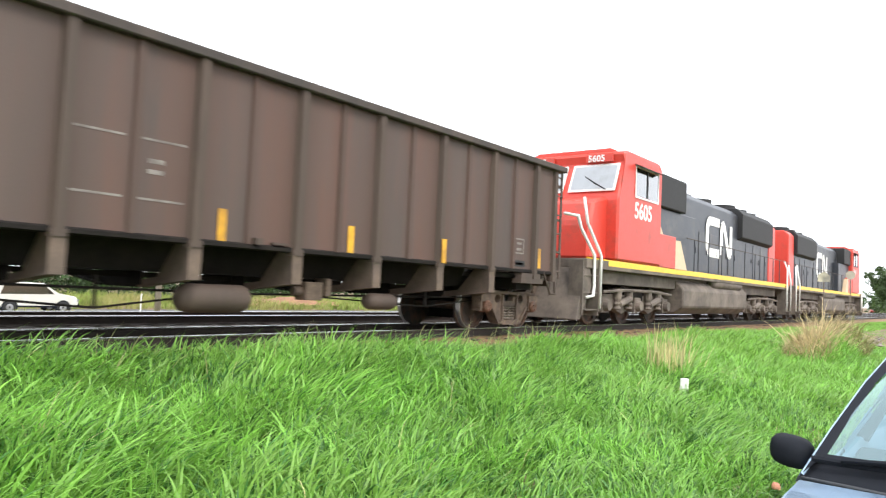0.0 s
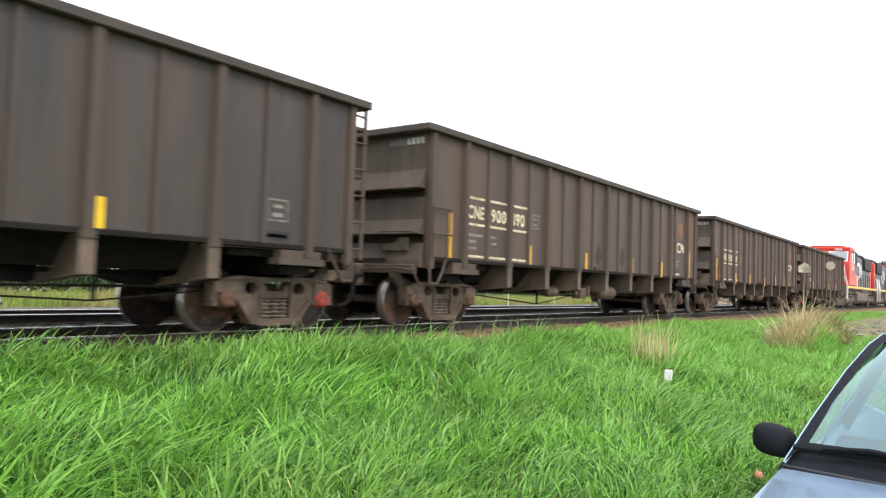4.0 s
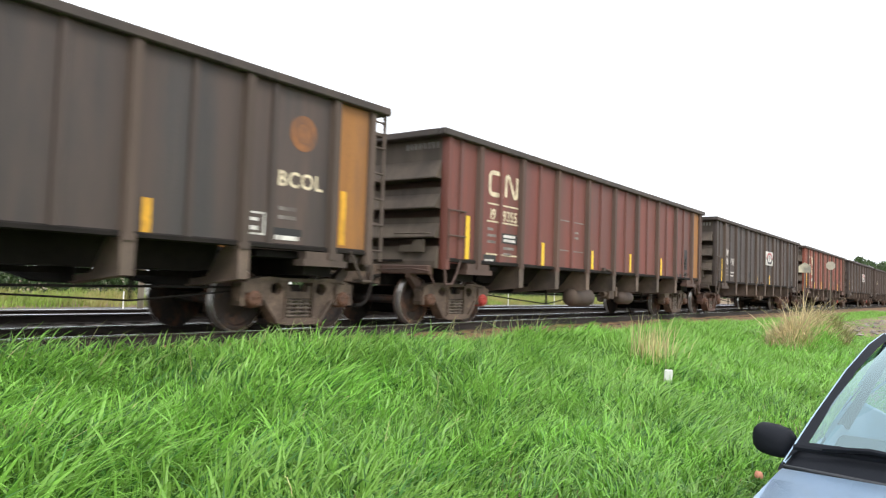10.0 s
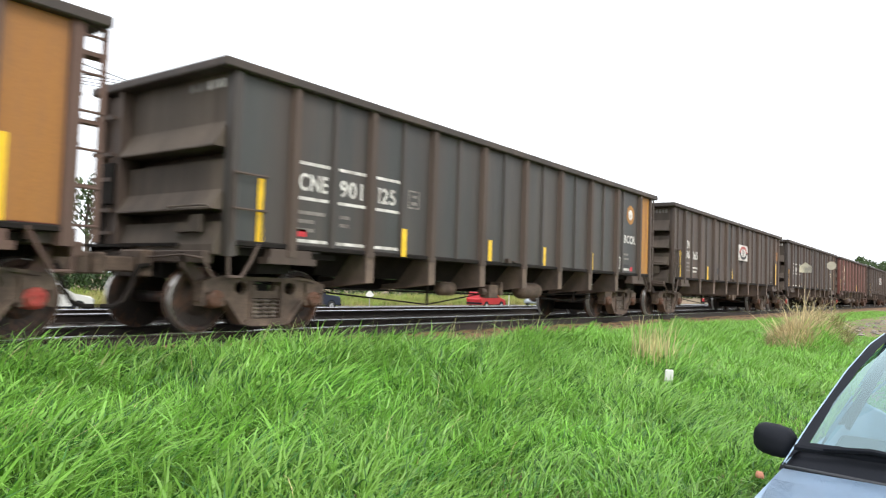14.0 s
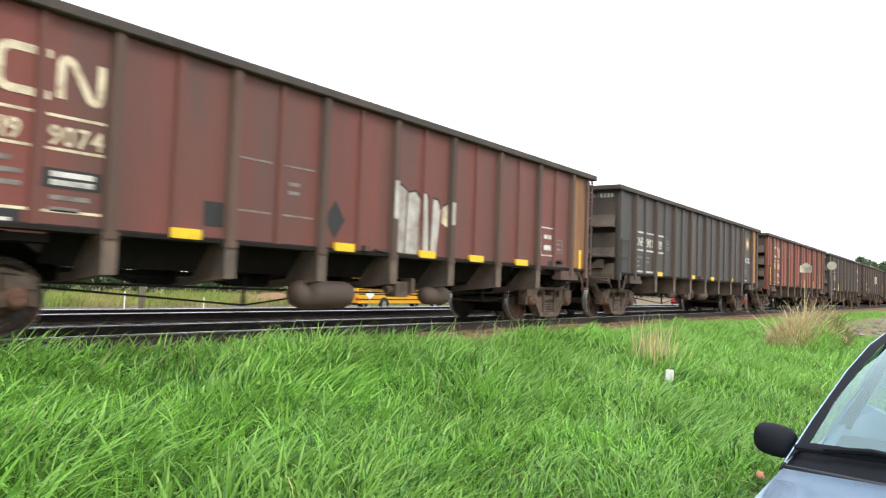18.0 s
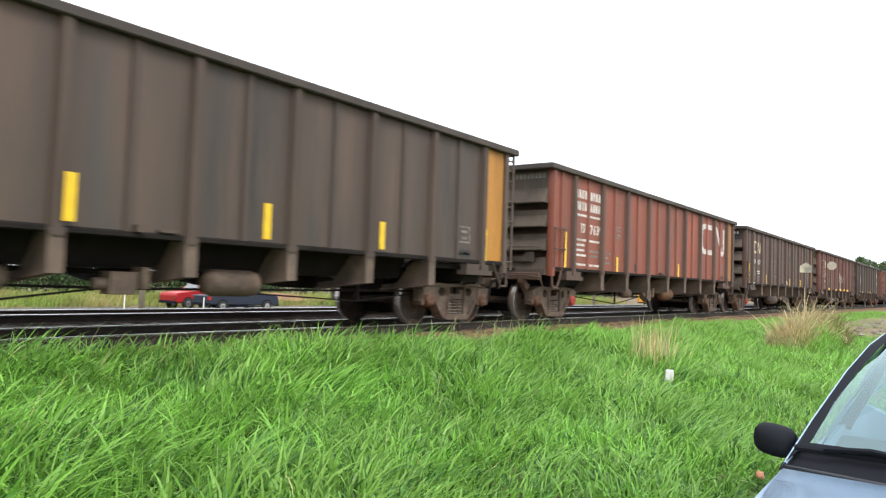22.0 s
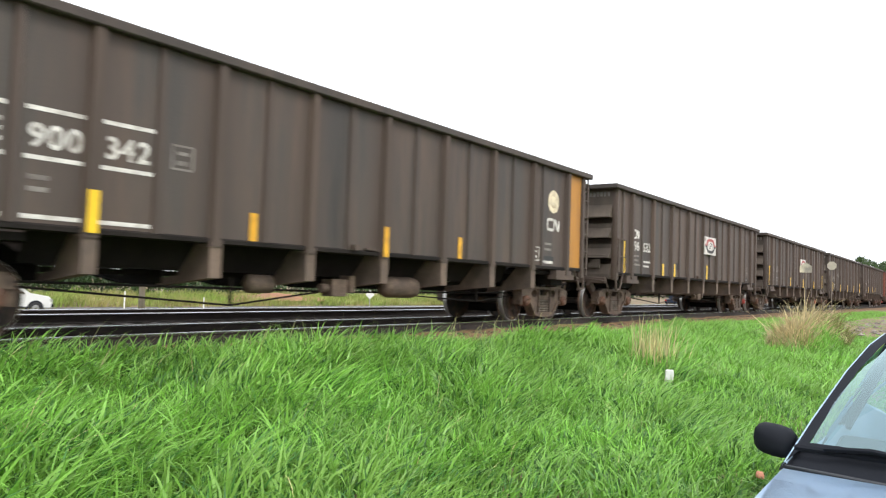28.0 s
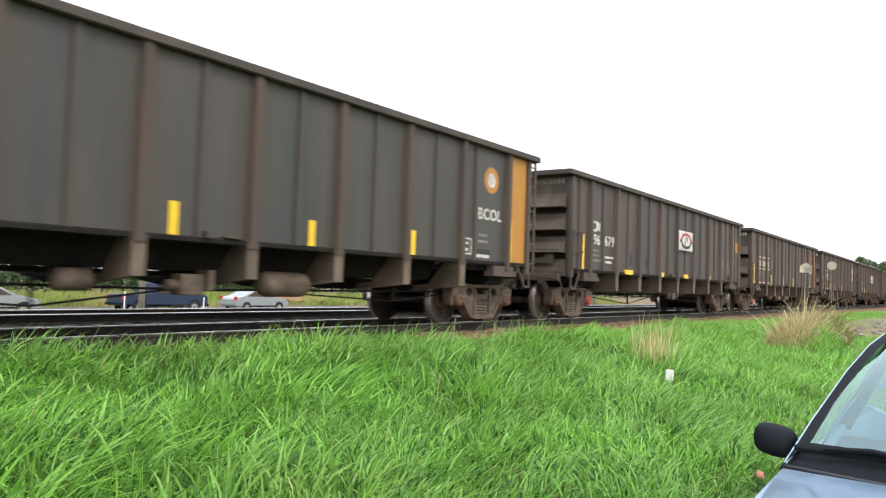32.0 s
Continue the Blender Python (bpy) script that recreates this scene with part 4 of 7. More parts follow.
def silver_tag(car, x, z):
    """Silver block-letter graffiti with black outlines."""
    shapes = [[(0.0, 0.02), (0.06, 0.95), (0.20, 0.99), (0.33, 0.92), (0.30, 0.0)], [(0.33, 0.0), (0.37, 0.90), (0.55, 0.94), (0.66, 0.84), (0.62, 0.0)],
              [(0.66, 0.0), (0.70, 0.88), (0.85, 0.90), (0.92, 0.0)], [(0.95, 0.0), (1.0, 0.88), (1.12, 0.86), (1.18, 0.72), (1.10, 0.0)],
              [(1.22, 0.52), (1.25, 0.78), (1.38, 0.84), (1.50, 0.74), (1.48, 0.56), (1.36, 0.46)]]
    for k, pts in enumerate(shapes):
        g = mark(car, mesh_of("silver_tag|%d" % k, lambda bm: prism(bm, [(u * 1.08, v * 1.12) for u, v in pts], -0.002, 0.001)), x, z, SILVER if k < 4 else CREAM_MARK, "silver spray-painted block letter", "graffiti")
        put("outline", mesh_of("silver_tag_line|%d" % k, lambda bm: strokes(bm, [[(u * 1.08, v * 1.12) for u, v in pts[1:4]]], 0.035, 0.002)), BLACK_MARK, g, pose(0, -0.003, 0))


def tag_on_stake(car, x, out, w, z0, z1):
    """The spray paint where it runs over the face of a stake."""
    put("graffiti", mesh_of("tag_stake|%.2f|%.2f" % (w, z1 - z0), lambda bm: box(bm, -w / 2, w / 2, -0.003, 0.0, 0.0, z1 - z0)), SILVER, car, pose(x, -1.5355 - out, z0), "silver spray paint on a stake")


def small_print(car, x, z, rows, w, mat=FAINT_MARK):
    rng = random.Random(int(x * 31 + z * 17))
    for k in range(rows):
        bars(car, x, z - 0.12 * k, round(w * rng.choice((0.6, 0.8, 1.0)), 1), 0.05, mat)


def decorate(car, spec):
    """The paint marks, strips and patches of the near side."""
    for k, (x, z0, z1) in enumerate(spec["strips"]):
        stripe(car, x, z0, z1, AMBER if k in spec.get("amber", ()) else spec.get("strip_paint", YELLOW))
    for x, z, w, h in spec.get("frames", ()):
        outline(car, x, z, w, h, WHITE_MARK if spec["paint"] in (RED_PAINT, MAROON_PAINT) else FAINT_MARK)
    if spec.get("end_box"):
        put("stencil", mesh_of("stencil|end_box", lambda bm: box(bm, -0.003, 0.0, -1.32, -0.72, 3.04, 3.28)), BLACK_MARK, car, pose(-7.141, 0, 0))
        for k in range(5):
            put("stencil", mesh_of("stencil|end_letter", lambda bm: box(bm, -0.003, 0.0, 0, 0.07, 0, 0.11)), WHITE_MARK, car, pose(-7.145, -1.28 + 0.11 * k, 3.15))
    for x, z, w in spec.get("flat_strips", ()):
        flat_stripe(car, x, z, w)
    ink = spec.get("ink", WHITE_MARK)
    style, number = spec.get("style"), spec.get("number", ())
    if style == "bands":             # number between ruled bands, over three half bays
        xs = (-6.02, -5.25, -4.47)
        for x in xs:
            for z in (2.33, 1.84, 1.25):
                bars(car, x, z, 0.58 if x < -6 else 0.60, 0.045, ink)
        code = spec.get("code", "CNE")
        words(car, code, xs[0] + 0.01, 1.98, 0.235, ink, 0.80 if len(code) < 4 else 0.62)
        for x, t in zip(xs[1:], number):
            words(car, t, x + 0.03, 1.97, 0.24, ink)
        outline(car, -3.65, 1.96, 0.30, 0.30, FAINT_MARK)
        small_print(car, -6.0, 1.64, 3, 0.5)
        small_print(car, -5.2, 1.64, 2, 0.3)
    elif style == "plain":           # bold initials over the number
        bent_mark(car, -5.94, 2.17, 0.36, 0.20, 0.055, ink)
        for x, t in zip((-6.02, -5.25), number):
            words(car, t, x, 1.83, 0.25, ink)
        small_print(car, -5.95, 1.66, 3, 0.5)
        small_print(car, -5.2, 1.52, 2, 0.5, ink)
        if spec.get("boxes"):
            outline(car, -4.35, 2.02, 0.62, 0.36, ink)
            outline(car, -3.60, 2.02, 0.30, 0.32, ink)
            small_print(car, -4.3, 1.62, 3, 0.4)
    elif style == "big":             # thin bent emblem over a number, between ruled lines
        bent_mark(car, -5.74, 2.50, 0.96, 0.42, 0.085, ink)
        if spec.get("boxed"):
            bars(car, -5.92, 1.96, 0.50, 0.29, BLACK_MARK)
            bars(car, -5.29, 1.96, 0.64, 0.29, BLACK_MARK)
        else:
            for x in (-5.80, -5.27):
                for z in (2.30, 1.96, 1.33):
                    bars(car, x, z, 0.42 if x < -5.5 else 0.60, 0.03, ink)
        for x, t in zip((-5.74, -5.25), number):
            words(car, t, x, 2.02, 0.20, WHITE_MARK if spec.get("boxed") else ink, 0.92, 0.007)
        bars(car, -5.28, 1.58, 0.60, 0.20, BLACK_MARK)
        for k in range(2):
            put("stencil", mesh_of("stencil|row", lambda bm: box(bm, 0, 0.44, -0.002, 0.001, 0, 0.055)), WHITE_MARK, car, pose(-5.20, NEAR - 0.006, 1.61 + 0.085 * k))
        bars(car, -5.90, 1.16, 0.44, 0.17, BLACK_MARK)
        put("stencil", mesh_of("stencil|short", lambda bm: box(bm, 0, 0.28, -0.002, 0.001, 0, 0.035)), WHITE_MARK, car, pose(-5.84, NEAR - 0.006, 1.21))
        small_print(car, -5.78, 1.80, 3, 0.3)
        small_print(car, -5.2, 1.46, 2, 0.4)
    elif style == "stacked":         # two lines of capitals, bands and a number
        for z in (2.86, 2.58):
            ghost_letters(car, -5.98, z, 4, 0.20, ink)
            ghost_letters(car, -5.22, z, 4, 0.20, ink)
        for x in (-6.0, -5.25):
            for z in (2.44, 1.86, 1.28):
                bars(car, x, z, 0.60, 0.05, ink)
        for x, t in zip((-5.75, -5.22), number):
            words(car, t, x, 2.06, 0.22, ink)
        small_print(car, -6.0, 1.74, 3, 0.6, ink)
        small_print(car, -5.2, 1.62, 2, 0.6)
        small_print(car, -4.3, 1.62, 3, 0.3)
        outline(car, -3.65, 2.05, 0.34, 0.32, FAINT_MARK)
        mark(car, mesh_of("hook_mark", lambda bm: wormlike(bm, 2.2, 0.86, 0.17, False)), 3.46, 2.14, ink, "", "emblem")
        mark(car, mesh_of("zigzag_mark", lambda bm: strokes(bm, [[((u - 1.22) * 1.30, v * 0.92) for u, v in ZIGZAG[0]]], 0.17, 0.003)), 4.84, 2.12, ink, "", "emblem")
    front = spec.get("front")
    if front == "ring":
        emblem(car, 5.69, 2.75, FADED_ORANGE if spec.get("faded") else ORANGE, FADED_ORANGE if spec.get("faded") else WHITE_MARK, 0.25)
        words(car, "BCOL", 5.26, 1.99, 0.21, CREAM_MARK if spec.get("faded") else ink)
    elif front == "disc":
        emblem(car, 5.66, 2.62, CREAM_MARK, CREAM_MARK, 0.25)
        bent_mark(car, 5.40, 2.0, 0.5, 0.22, 0.06, ink)
    elif front == "strokes":
        if spec.get("faded"):
            emblem(car, 5.72, 2.66, FADED_ORANGE, FADED_ORANGE, 0.23)
        bent_mark(car, 5.42, 1.99, 0.58, 0.24, 0.065, CREAM_MARK)
    if front:
        outline(car, 4.64, 1.30, 0.44, 0.30, ink if front != "strokes" else FAINT_MARK)
        bars(car, 5.25, 1.26, 0.42, 0.06, ink)
        bars(car, 5.22, 1.32, 0.5, 0.10, BLACK_MARK)
        small_print(car, 5.3, 1.66, 2, 0.4)
    else:
        outline(car, 5.55, 1.50, 0.36, 0.30, FAINT_MARK)
        bars(car, 5.45, 1.25, 0.5, 0.12, BLACK_MARK)
        bars(car, 5.5, 1.28, 0.4, 0.05, WHITE_MARK)
    if spec.get("plate"):
        plate_sign(car, 0.0, 2.04)
        bars(car, -2.5, 1.42, 0.22, 0.22, BLACK_MARK)
    if spec.get("red_dot"):
        bars(car, spec["red_dot"], 1.33, 0.16, 0.10, RED_MARK)
    if spec.get("red_front"):
        bars(car, spec["red_front"], 1.25, 0.16, 0.11, RED_MARK)
    for k, (x, z, w, h) in enumerate(spec.get("scrawls", ())):
        scrawl(car, x, z, w, h, WHITE_MARK if k else FAINT_MARK, int(x * 10) + k)
    if spec.get("tag"):
        silver_tag(car, *spec["tag"])
        tag_on_stake(car, 0.845, 0.045, 0.07, 1.22, 2.24)
        tag_on_stake(car, 0.07, 0.085, 0.10, 1.75, 2.36)
        tag_on_stake(car, 1.62, 0.085, 0.10, 1.78, 2.18)
    for x, z, r in spec.get("diamonds", ()):
        mark(car, mesh_of("diamond", lambda bm: prism(bm, [(-0.2, 0), (0, -0.28), (0.2, 0), (0, 0.28)], -0.003, 0)), x, z, BLACK_MARK)
    if spec.get("dashes"):           # ruled load-line dashes in mid-car
        for x in (-3.0, -2.25):
            bars(car, x, 2.25, 0.62, 0.025, FAINT_MARK)
            bars(car, x, 1.58, 0.62, 0.025, FAINT_MARK)
        small_print(car, -2.1, 2.0, 2, 0.3)
    for x, z, w, h in spec.get("patches", ()):
        bars(car, x, z, w, h, BLACK_MARK)
    # rear end stencil and a grab handle bracket
    for k in range(8):
        if not spec.get("end_box"):
            put("stencil", mesh_of("stencil|end_letter", lambda bm: box(bm, -0.003, 0.0, 0, 0.07, 0, 0.11)), WHITE_MARK if k < 4 and style == "bands" else FAINT_MARK, car, pose(-7.142, -1.36 + 0.10 * k, 3.16))
    put("door_lug", mesh_of("door_lug", lambda bm: box(bm, -0.05, 0.05, -0.10, 0, 0, 0.08)), FRAME_GRIME, car, pose(-0.6, -1.55, 1.20))
    put("door_bar", mesh_of("door_bar", lambda bm: box(bm, 0.25, 0.5, -0.05, 0, 0.02, 0.05)), FRAME_GRIME, car, pose(-0.6, -1.55, 1.20))


TALL = (-6.45, 1.28, 2.05)
S_A = [TALL, (-4.62, 1.15, 1.60), (-2.65, 1.20, 1.62), (0.02, 1.14, 1.60), (1.9, 1.2, 1.60), (3.9, 1.18, 1.60), (6.42, 1.25, 2.0)]
DK, GY, BR, RD, MR = DARK_PAINT, GREY_PAINT, BROWN_PAINT, RED_PAINT, MAROON_PAINT
LABELS = {UMBER_PAINT.name: "umber brown steel gondola car dusted with soot", DUSK_PAINT.name: "sooty dark brown steel gondola car", DK.name: "dark brown steel gondola car streaked with coal dust", GY.name: "charcoal grey steel gondola car with rusty stakes",
          BR.name: "faded brown steel gondola car with worn stencils", RD.name: "oxide red steel gondola car with dusty brown stakes", MR.name: "maroon steel gondola car with dusty brown stakes"}
SPECS = [
    dict(kind="b", paint=BR, style="big", ink=FAINT_MARK, number=("", "9137"), strips=[(-6.6, 1.18, 1.93), (-3.95, 1.19, 1.6), (-1.1, 1.18, 1.6), (1.1, 1.17, 1.6), (3.2, 1.18, 1.58), (6.5, 1.25, 1.65)], tank_z=0.50, strip_paint=AMBER, tanks=[(-0.92, 0.25, 1.25), (2.15, 0.18, 0.85)], dashes=True),
    dict(kind="a", paint=UMBER_PAINT, panel=RUST_PANEL, style="bands", ink=CREAM_MARK, number=("900", "189"), strips=[(-6.70, 1.15, 2.0), (-4.52, 1.10, 1.52), (-2.2, 1.15, 1.57), (0.07, 1.10, 1.5), (2.37, 1.18, 1.6), (4.4, 1.17, 1.64), (6.6, 1.15, 2.0)], strip_paint=AMBER, front="strokes", faded=True, red_dot=-6.35),
    dict(kind="a", paint=UMBER_PAINT, panel=RUST_PANEL, style="bands", ink=CREAM_MARK, number=("900", "190"), strips=[(-6.55, 1.15, 2.0), (-3.7, 1.16, 1.6), (-1.02, 1.16, 1.59), (1.84, 1.15, 1.61), (3.95, 1.16, 1.6), (6.6, 1.17, 2.03)], strip_paint=AMBER, front="strokes", faded=True, diamonds=[(-0.33, 1.56, 0), (1.15, 1.60, 0)]),
    dict(kind="b", paint=DUSK_PAINT, style="plain", end_box=True, number=("196", "52"), strips=[(-6.46, 1.2, 2.04), (-4.08, 1.2, 1.7), (-2.66, 1.2, 1.5), (0.35, 1.2, 1.5), (3.3, 1.2, 1.55)], plate=True),
    dict(kind="b", paint=RD, panel=DULL_ORANGE, style="big", ink=CREAM_MARK, tank_z=0.64, number=("19", "6359"), strips=[(-6.45, 1.2, 2.0), (-4.0, 1.18, 1.6), (-1.92, 1.18, 1.62), (1.07, 1.19, 1.62), (3.97, 1.18, 1.6), (6.37, 1.26, 2.05)], frames=[(5.38, 1.44, 0.55, 0.30)], tanks=[(-2.1, 0.29, 1.3), (1.65, 0.22, 0.95)], scrawls=[(2.3, 1.37, 0.55, 0.35)]),
    dict(kind="b", paint=DUSK_PAINT, panel=ORANGE, narrow=(6.25, 6.60), truck=RED_TRUCK, style="plain", number=("196", "791"), strips=[(-6.38, 1.14, 2.02), (-3.71, 1.15, 1.75), (-1.16, 1.16, 1.53), (1.09, 1.17, 1.61), (3.39, 1.17, 1.6), (6.42, 1.16, 2.05)], plate=True),
    dict(kind="b", paint=MR, panel=DULL_ORANGE, style="big", ink=CREAM_MARK, number=("19", "9355"), strips=[(-6.45, 1.2, 2.0), (-3.6, 1.2, 1.7), (-1.13, 1.22, 1.66), (1.24, 1.23, 1.71), (3.58, 1.21, 1.71), (6.46, 1.25, 2.12)], tanks=[(-1.1, 0.29, 1.4), (1.65, 0.24, 1.0)], dashes=True, patches=[(5.42, 1.46, 0.50, 0.62), (4.85, 1.20, 0.24, 0.10), (5.24, 1.20, 0.50, 0.10)]),
    dict(kind="a", paint=DUSK_PAINT, code="BCOL", panel=DULL_ORANGE, style="bands", number=("900", "194"), strips=[(-6.65, 1.16, 2.03), (-3.63, 1.17, 1.61), (-1.13, 1.17, 1.59), (1.05, 1.17, 1.6), (3.4, 1.17, 1.6), (6.5, 1.26, 2.05)], strip_paint=AMBER, front="ring", faded=True),
    dict(kind="b", paint=DK, panel=DULL_ORANGE, narrow=(6.36, 6.50), patches_orange=(6.51, 6.75), style="plain", number=("196", "065"), strips=[(-6.46, 1.21, 2.08), (-3.75, 1.19, 1.64), (-0.56, 1.19, 1.65), (3.41, 1.2, 1.6), (6.22, 1.22, 2.16)], frames=[(4.66, 1.30, 0.40, 0.30)], plate=True),
    dict(kind="a", truck=TRUCK, paint=GY, panel=ORANGE, style="bands", number=("901", "125"), strips=[(-6.65, 1.16, 2.03), (-3.78, 1.16, 1.61), (-1.16, 1.18, 1.61), (0.98, 1.15, 1.6), (3.35, 1.15, 1.62), (6.40, 1.2, 2.0)], front="ring", red_dot=-6.0, red_front=5.72),
    dict(kind="b", paint=RD, panel=DULL_ORANGE, style="big", ink=CREAM_MARK, number=("19", "9148"), strips=[(-6.45, 1.2, 2.0), (-1.3, 1.18, 1.6), (1.2, 1.18, 1.6), (3.8, 1.18, 1.6), (6.4, 1.18, 2.06)], frames=[(5.37, 1.23, 0.50, 0.70)], patches=[(4.82, 1.18, 0.30, 0.28)]),
    dict(kind="a", paint=GY, panel=ORANGE, style="bands", number=("901", "118"), strips=[(-7.10, 1.15, 2.04), (6.42, 1.2, 1.9)], flat_strips=[(-4.45, 1.18, 0.42), (-1.35, 1.18, 0.32), (0.78, 1.18, 0.30), (3.3, 1.2, 0.18)], front="ring"),
    dict(kind="b", paint=MR, panel=DULL_ORANGE, style="big", ink=CREAM_MARK, number=("19", "9074"), strips=[(-6.8, 1.2, 1.62), (6.78, 1.2, 1.64)], frames=[(4.90, 1.42, 0.62, 0.62)], patches=[(5.25, 1.20, 0.45, 0.12), (-3.4, 1.35, 0.3, 0.3)], flat_strips=[(-3.85, 1.17, 0.4), (-1.22, 1.17, 0.4), (0.75, 1.17, 0.42), (2.22, 1.17, 0.44), (3.84, 1.17, 0.46)], tanks=[(-1.08, 0.28, 1.42), (1.68, 0.22, 0.9)], tag=(0.05, 1.22), dashes=True, diamonds=[(-1.2, 1.62, 0)]),
    dict(kind="b", paint=BR, panel=DULL_ORANGE, style="big", ink=CREAM_MARK, boxed=True, end_box=True, number=("19", "9077"), strips=[(-6.45, 1.2, 2.0), (-3.6, 1.15, 1.6), (1.24, 1.13, 1.56), (3.81, 1.15, 1.59), (6.38, 1.16, 2.02)], scrawls=[(1.9, 1.4, 0.1, 0.1), (0.12, 1.22, 0.95, 0.24)], patches=[(1.07, 2.38, 0.30, 0.30), (-3.3, 1.35, 0.2, 0.3)], tanks=[(-1.1, 0.28, 1.4), (1.65, 0.22, 0.9)], dashes=True),
    dict(kind="b", paint=RD, panel=DULL_ORANGE, style="stacked", number=("19", "7639"), strips=[(-6.49, 1.16, 2.01), (-3.58, 1.16, 1.58), (-1.31, 1.16, 1.58), (1.13, 1.16, 1.6), (6.48, 1.55, 2.0)], patches=[(-2.4, 1.25, 0.25, 0.2)], tank_x=1.05, tank_paint=RUST_PANEL),
    dict(kind="a", paint=DK, panel=ORANGE, style="plain", boxes=True, number=("197", "199"), strips=[(-6.63, 1.22, 2.1), (-3.78, 1.22, 1.66), (-1.39, 1.25, 1.75), (1.22, 1.25, 1.72), (3.49, 1.25, 1.68), (6.4, 1.2, 1.8)]),
    dict(kind="a", paint=DK, panel=ORANGE, style="plain", boxes=True, number=("971", "26"), strips=[(-6.11, 1.12, 1.66), (-3.01, 1.12, 1.6), (0.09, 1.15, 1.6), (3.17, 1.13, 1.6), (6.35, 1.15, 1.85)], patches=[(-1.2, 1.62, 0.1, 0.3), (4.0, 1.3, 0.3, 0.35)]),
    dict(kind="b", paint=DK, panel=DULL_ORANGE, narrow=(6.36, 6.50), style="plain", ink=FAINT_MARK, number=("196", "185"), strips=[(-6.46, 1.2, 2.04), (-3.7, 1.2, 1.6), (-1.99, 1.22, 1.66), (0.92, 1.18, 1.63), (3.93, 1.18, 1.6), (6.80, 1.2, 2.06)], frames=[(4.66, 1.67, 0.42, 0.32)], plate=True),
    dict(kind="b", paint=DK, style="plain", number=("196", "632"), strips=[(-6.54, 1.2, 2.06), (-3.78, 1.2, 1.55), (-2.65, 1.2, 1.58), (0.6, 1.2, 1.68), (3.39, 1.2, 1.63)], plate=True),
    dict(kind="a", paint=DK, panel=ORANGE, style="bands", number=("900", "342"), strips=[(-6.5, 1.2, 2.0), (-4.58, 1.15, 1.6), (-2.44, 1.14, 1.57), (0.05, 1.13, 1.6), (2.16, 1.16, 1.59), (4.82, 1.17, 1.6)], front="disc", amber=(0, 2, 3, 4, 5)),
    dict(kind="a", paint=DK, panel=DULL_ORANGE, style="bands", ink=CREAM_MARK, code="BCOL", number=("900", "180"), strips=[(-6.6, 1.16, 2.03), (-3.8, 1.16, 1.62), (-1.08, 1.16, 1.6), (1.18, 1.16, 1.6), (3.43, 1.18, 1.62), (6.42, 1.2, 2.0)], front="ring", faded=True),
    dict(kind="b", paint=DUSK_PAINT, panel=ORANGE, narrow=(6.10, 6.45), patches_orange=(6.56, 6.79), drawn_in=0.22, style="plain", number=("196", "679"), strips=[(-6.47, 1.18, 2.03), (6.17, 1.2, 1.9)], flat_strips=[(-4.0, 1.16, 0.5), (-1.42, 1.17, 0.28), (0.7, 1.18, 0.35), (3.28, 1.2, 0.14)], plate=True, frames=[(4.72, 1.62, 0.40, 0.30), (5.32, 1.66, 0.46, 0.30)], patches=[(-3.75, 1.40, 0.28, 0.3)]),
    dict(kind="a", paint=GY, panel=ORANGE, style="bands", code="BCOL", number=("900", "187"), strips=[(-6.6, 1.16, 2.03), (-3.6, 1.16, 1.6), (-1.04, 1.16, 1.6), (1.12, 1.15, 1.57), (3.37, 1.14, 1.61), (6.41, 1.16, 2.03)], front="ring"),
    dict(kind="a", paint=DK, panel=ORANGE, style="bands", code="BCOL", number=("900", "203"), strips=S_A, front="ring"),
]
CARS = []
for spec in SPECS:
    spec["label"] = LABELS[spec["paint"].name]
    if spec.get("plate"):
        spec["label"] = "dark brown steel gondola car with a white sign plate"
    CARS.append(gondola(spec))


def train_x(t):
    """Where the front corner of the first gondola stands at t seconds."""
    return 13.675 + 10.666 * t + 0.01387 * t * t


SLACK = {0: 0.05, 1: 0.15}      # coupler slack behind the locomotives


def motions():
    times = [0.5 * k for k in range(65)]
    for i, car in enumerate(CARS):
        walk(car, [(t, pose(train_x(t) - HALF - i * CAR_PITCH + SLACK.get(i, 0.0), TRACK_Y, 0)) for t in times])
    for i, engine in enumerate(ENGINES):
        walk(engine, [(t, pose(train_x(t) + 0.72 + 10.65 + i * 21.3, TRACK_Y, 0, 0, 0, 180 * i)) for t in times])
    place = {car: HALF + i * CAR_PITCH for i, car in enumerate(CARS)}
    for w, car, a in SPUN:
        if car not in place:
            continue
        # the wheels turn while the car rolls past the camera
        rows, turn, last = [(0.0, pose(a, 0, WHEEL_R))], 0.0, None
        for k in range(961):
            t = k / 30
            x = train_x(t) - place[car]
            if -14 < x < 42:
                if last is not None:
                    turn += math.degrees((x - last) / WHEEL_R)
                last = x
                if k:
                    rows.append((t, pose(a, 0, WHEEL_R, 0, turn, 0)))
        if rows[-1][0] < 32.0:
            rows.append((32.0, pose(a, 0, WHEEL_R, 0, turn, 0)))
        walk(w, rows)
    for v, rows in TRAFFIC:
        walk(v, rows)


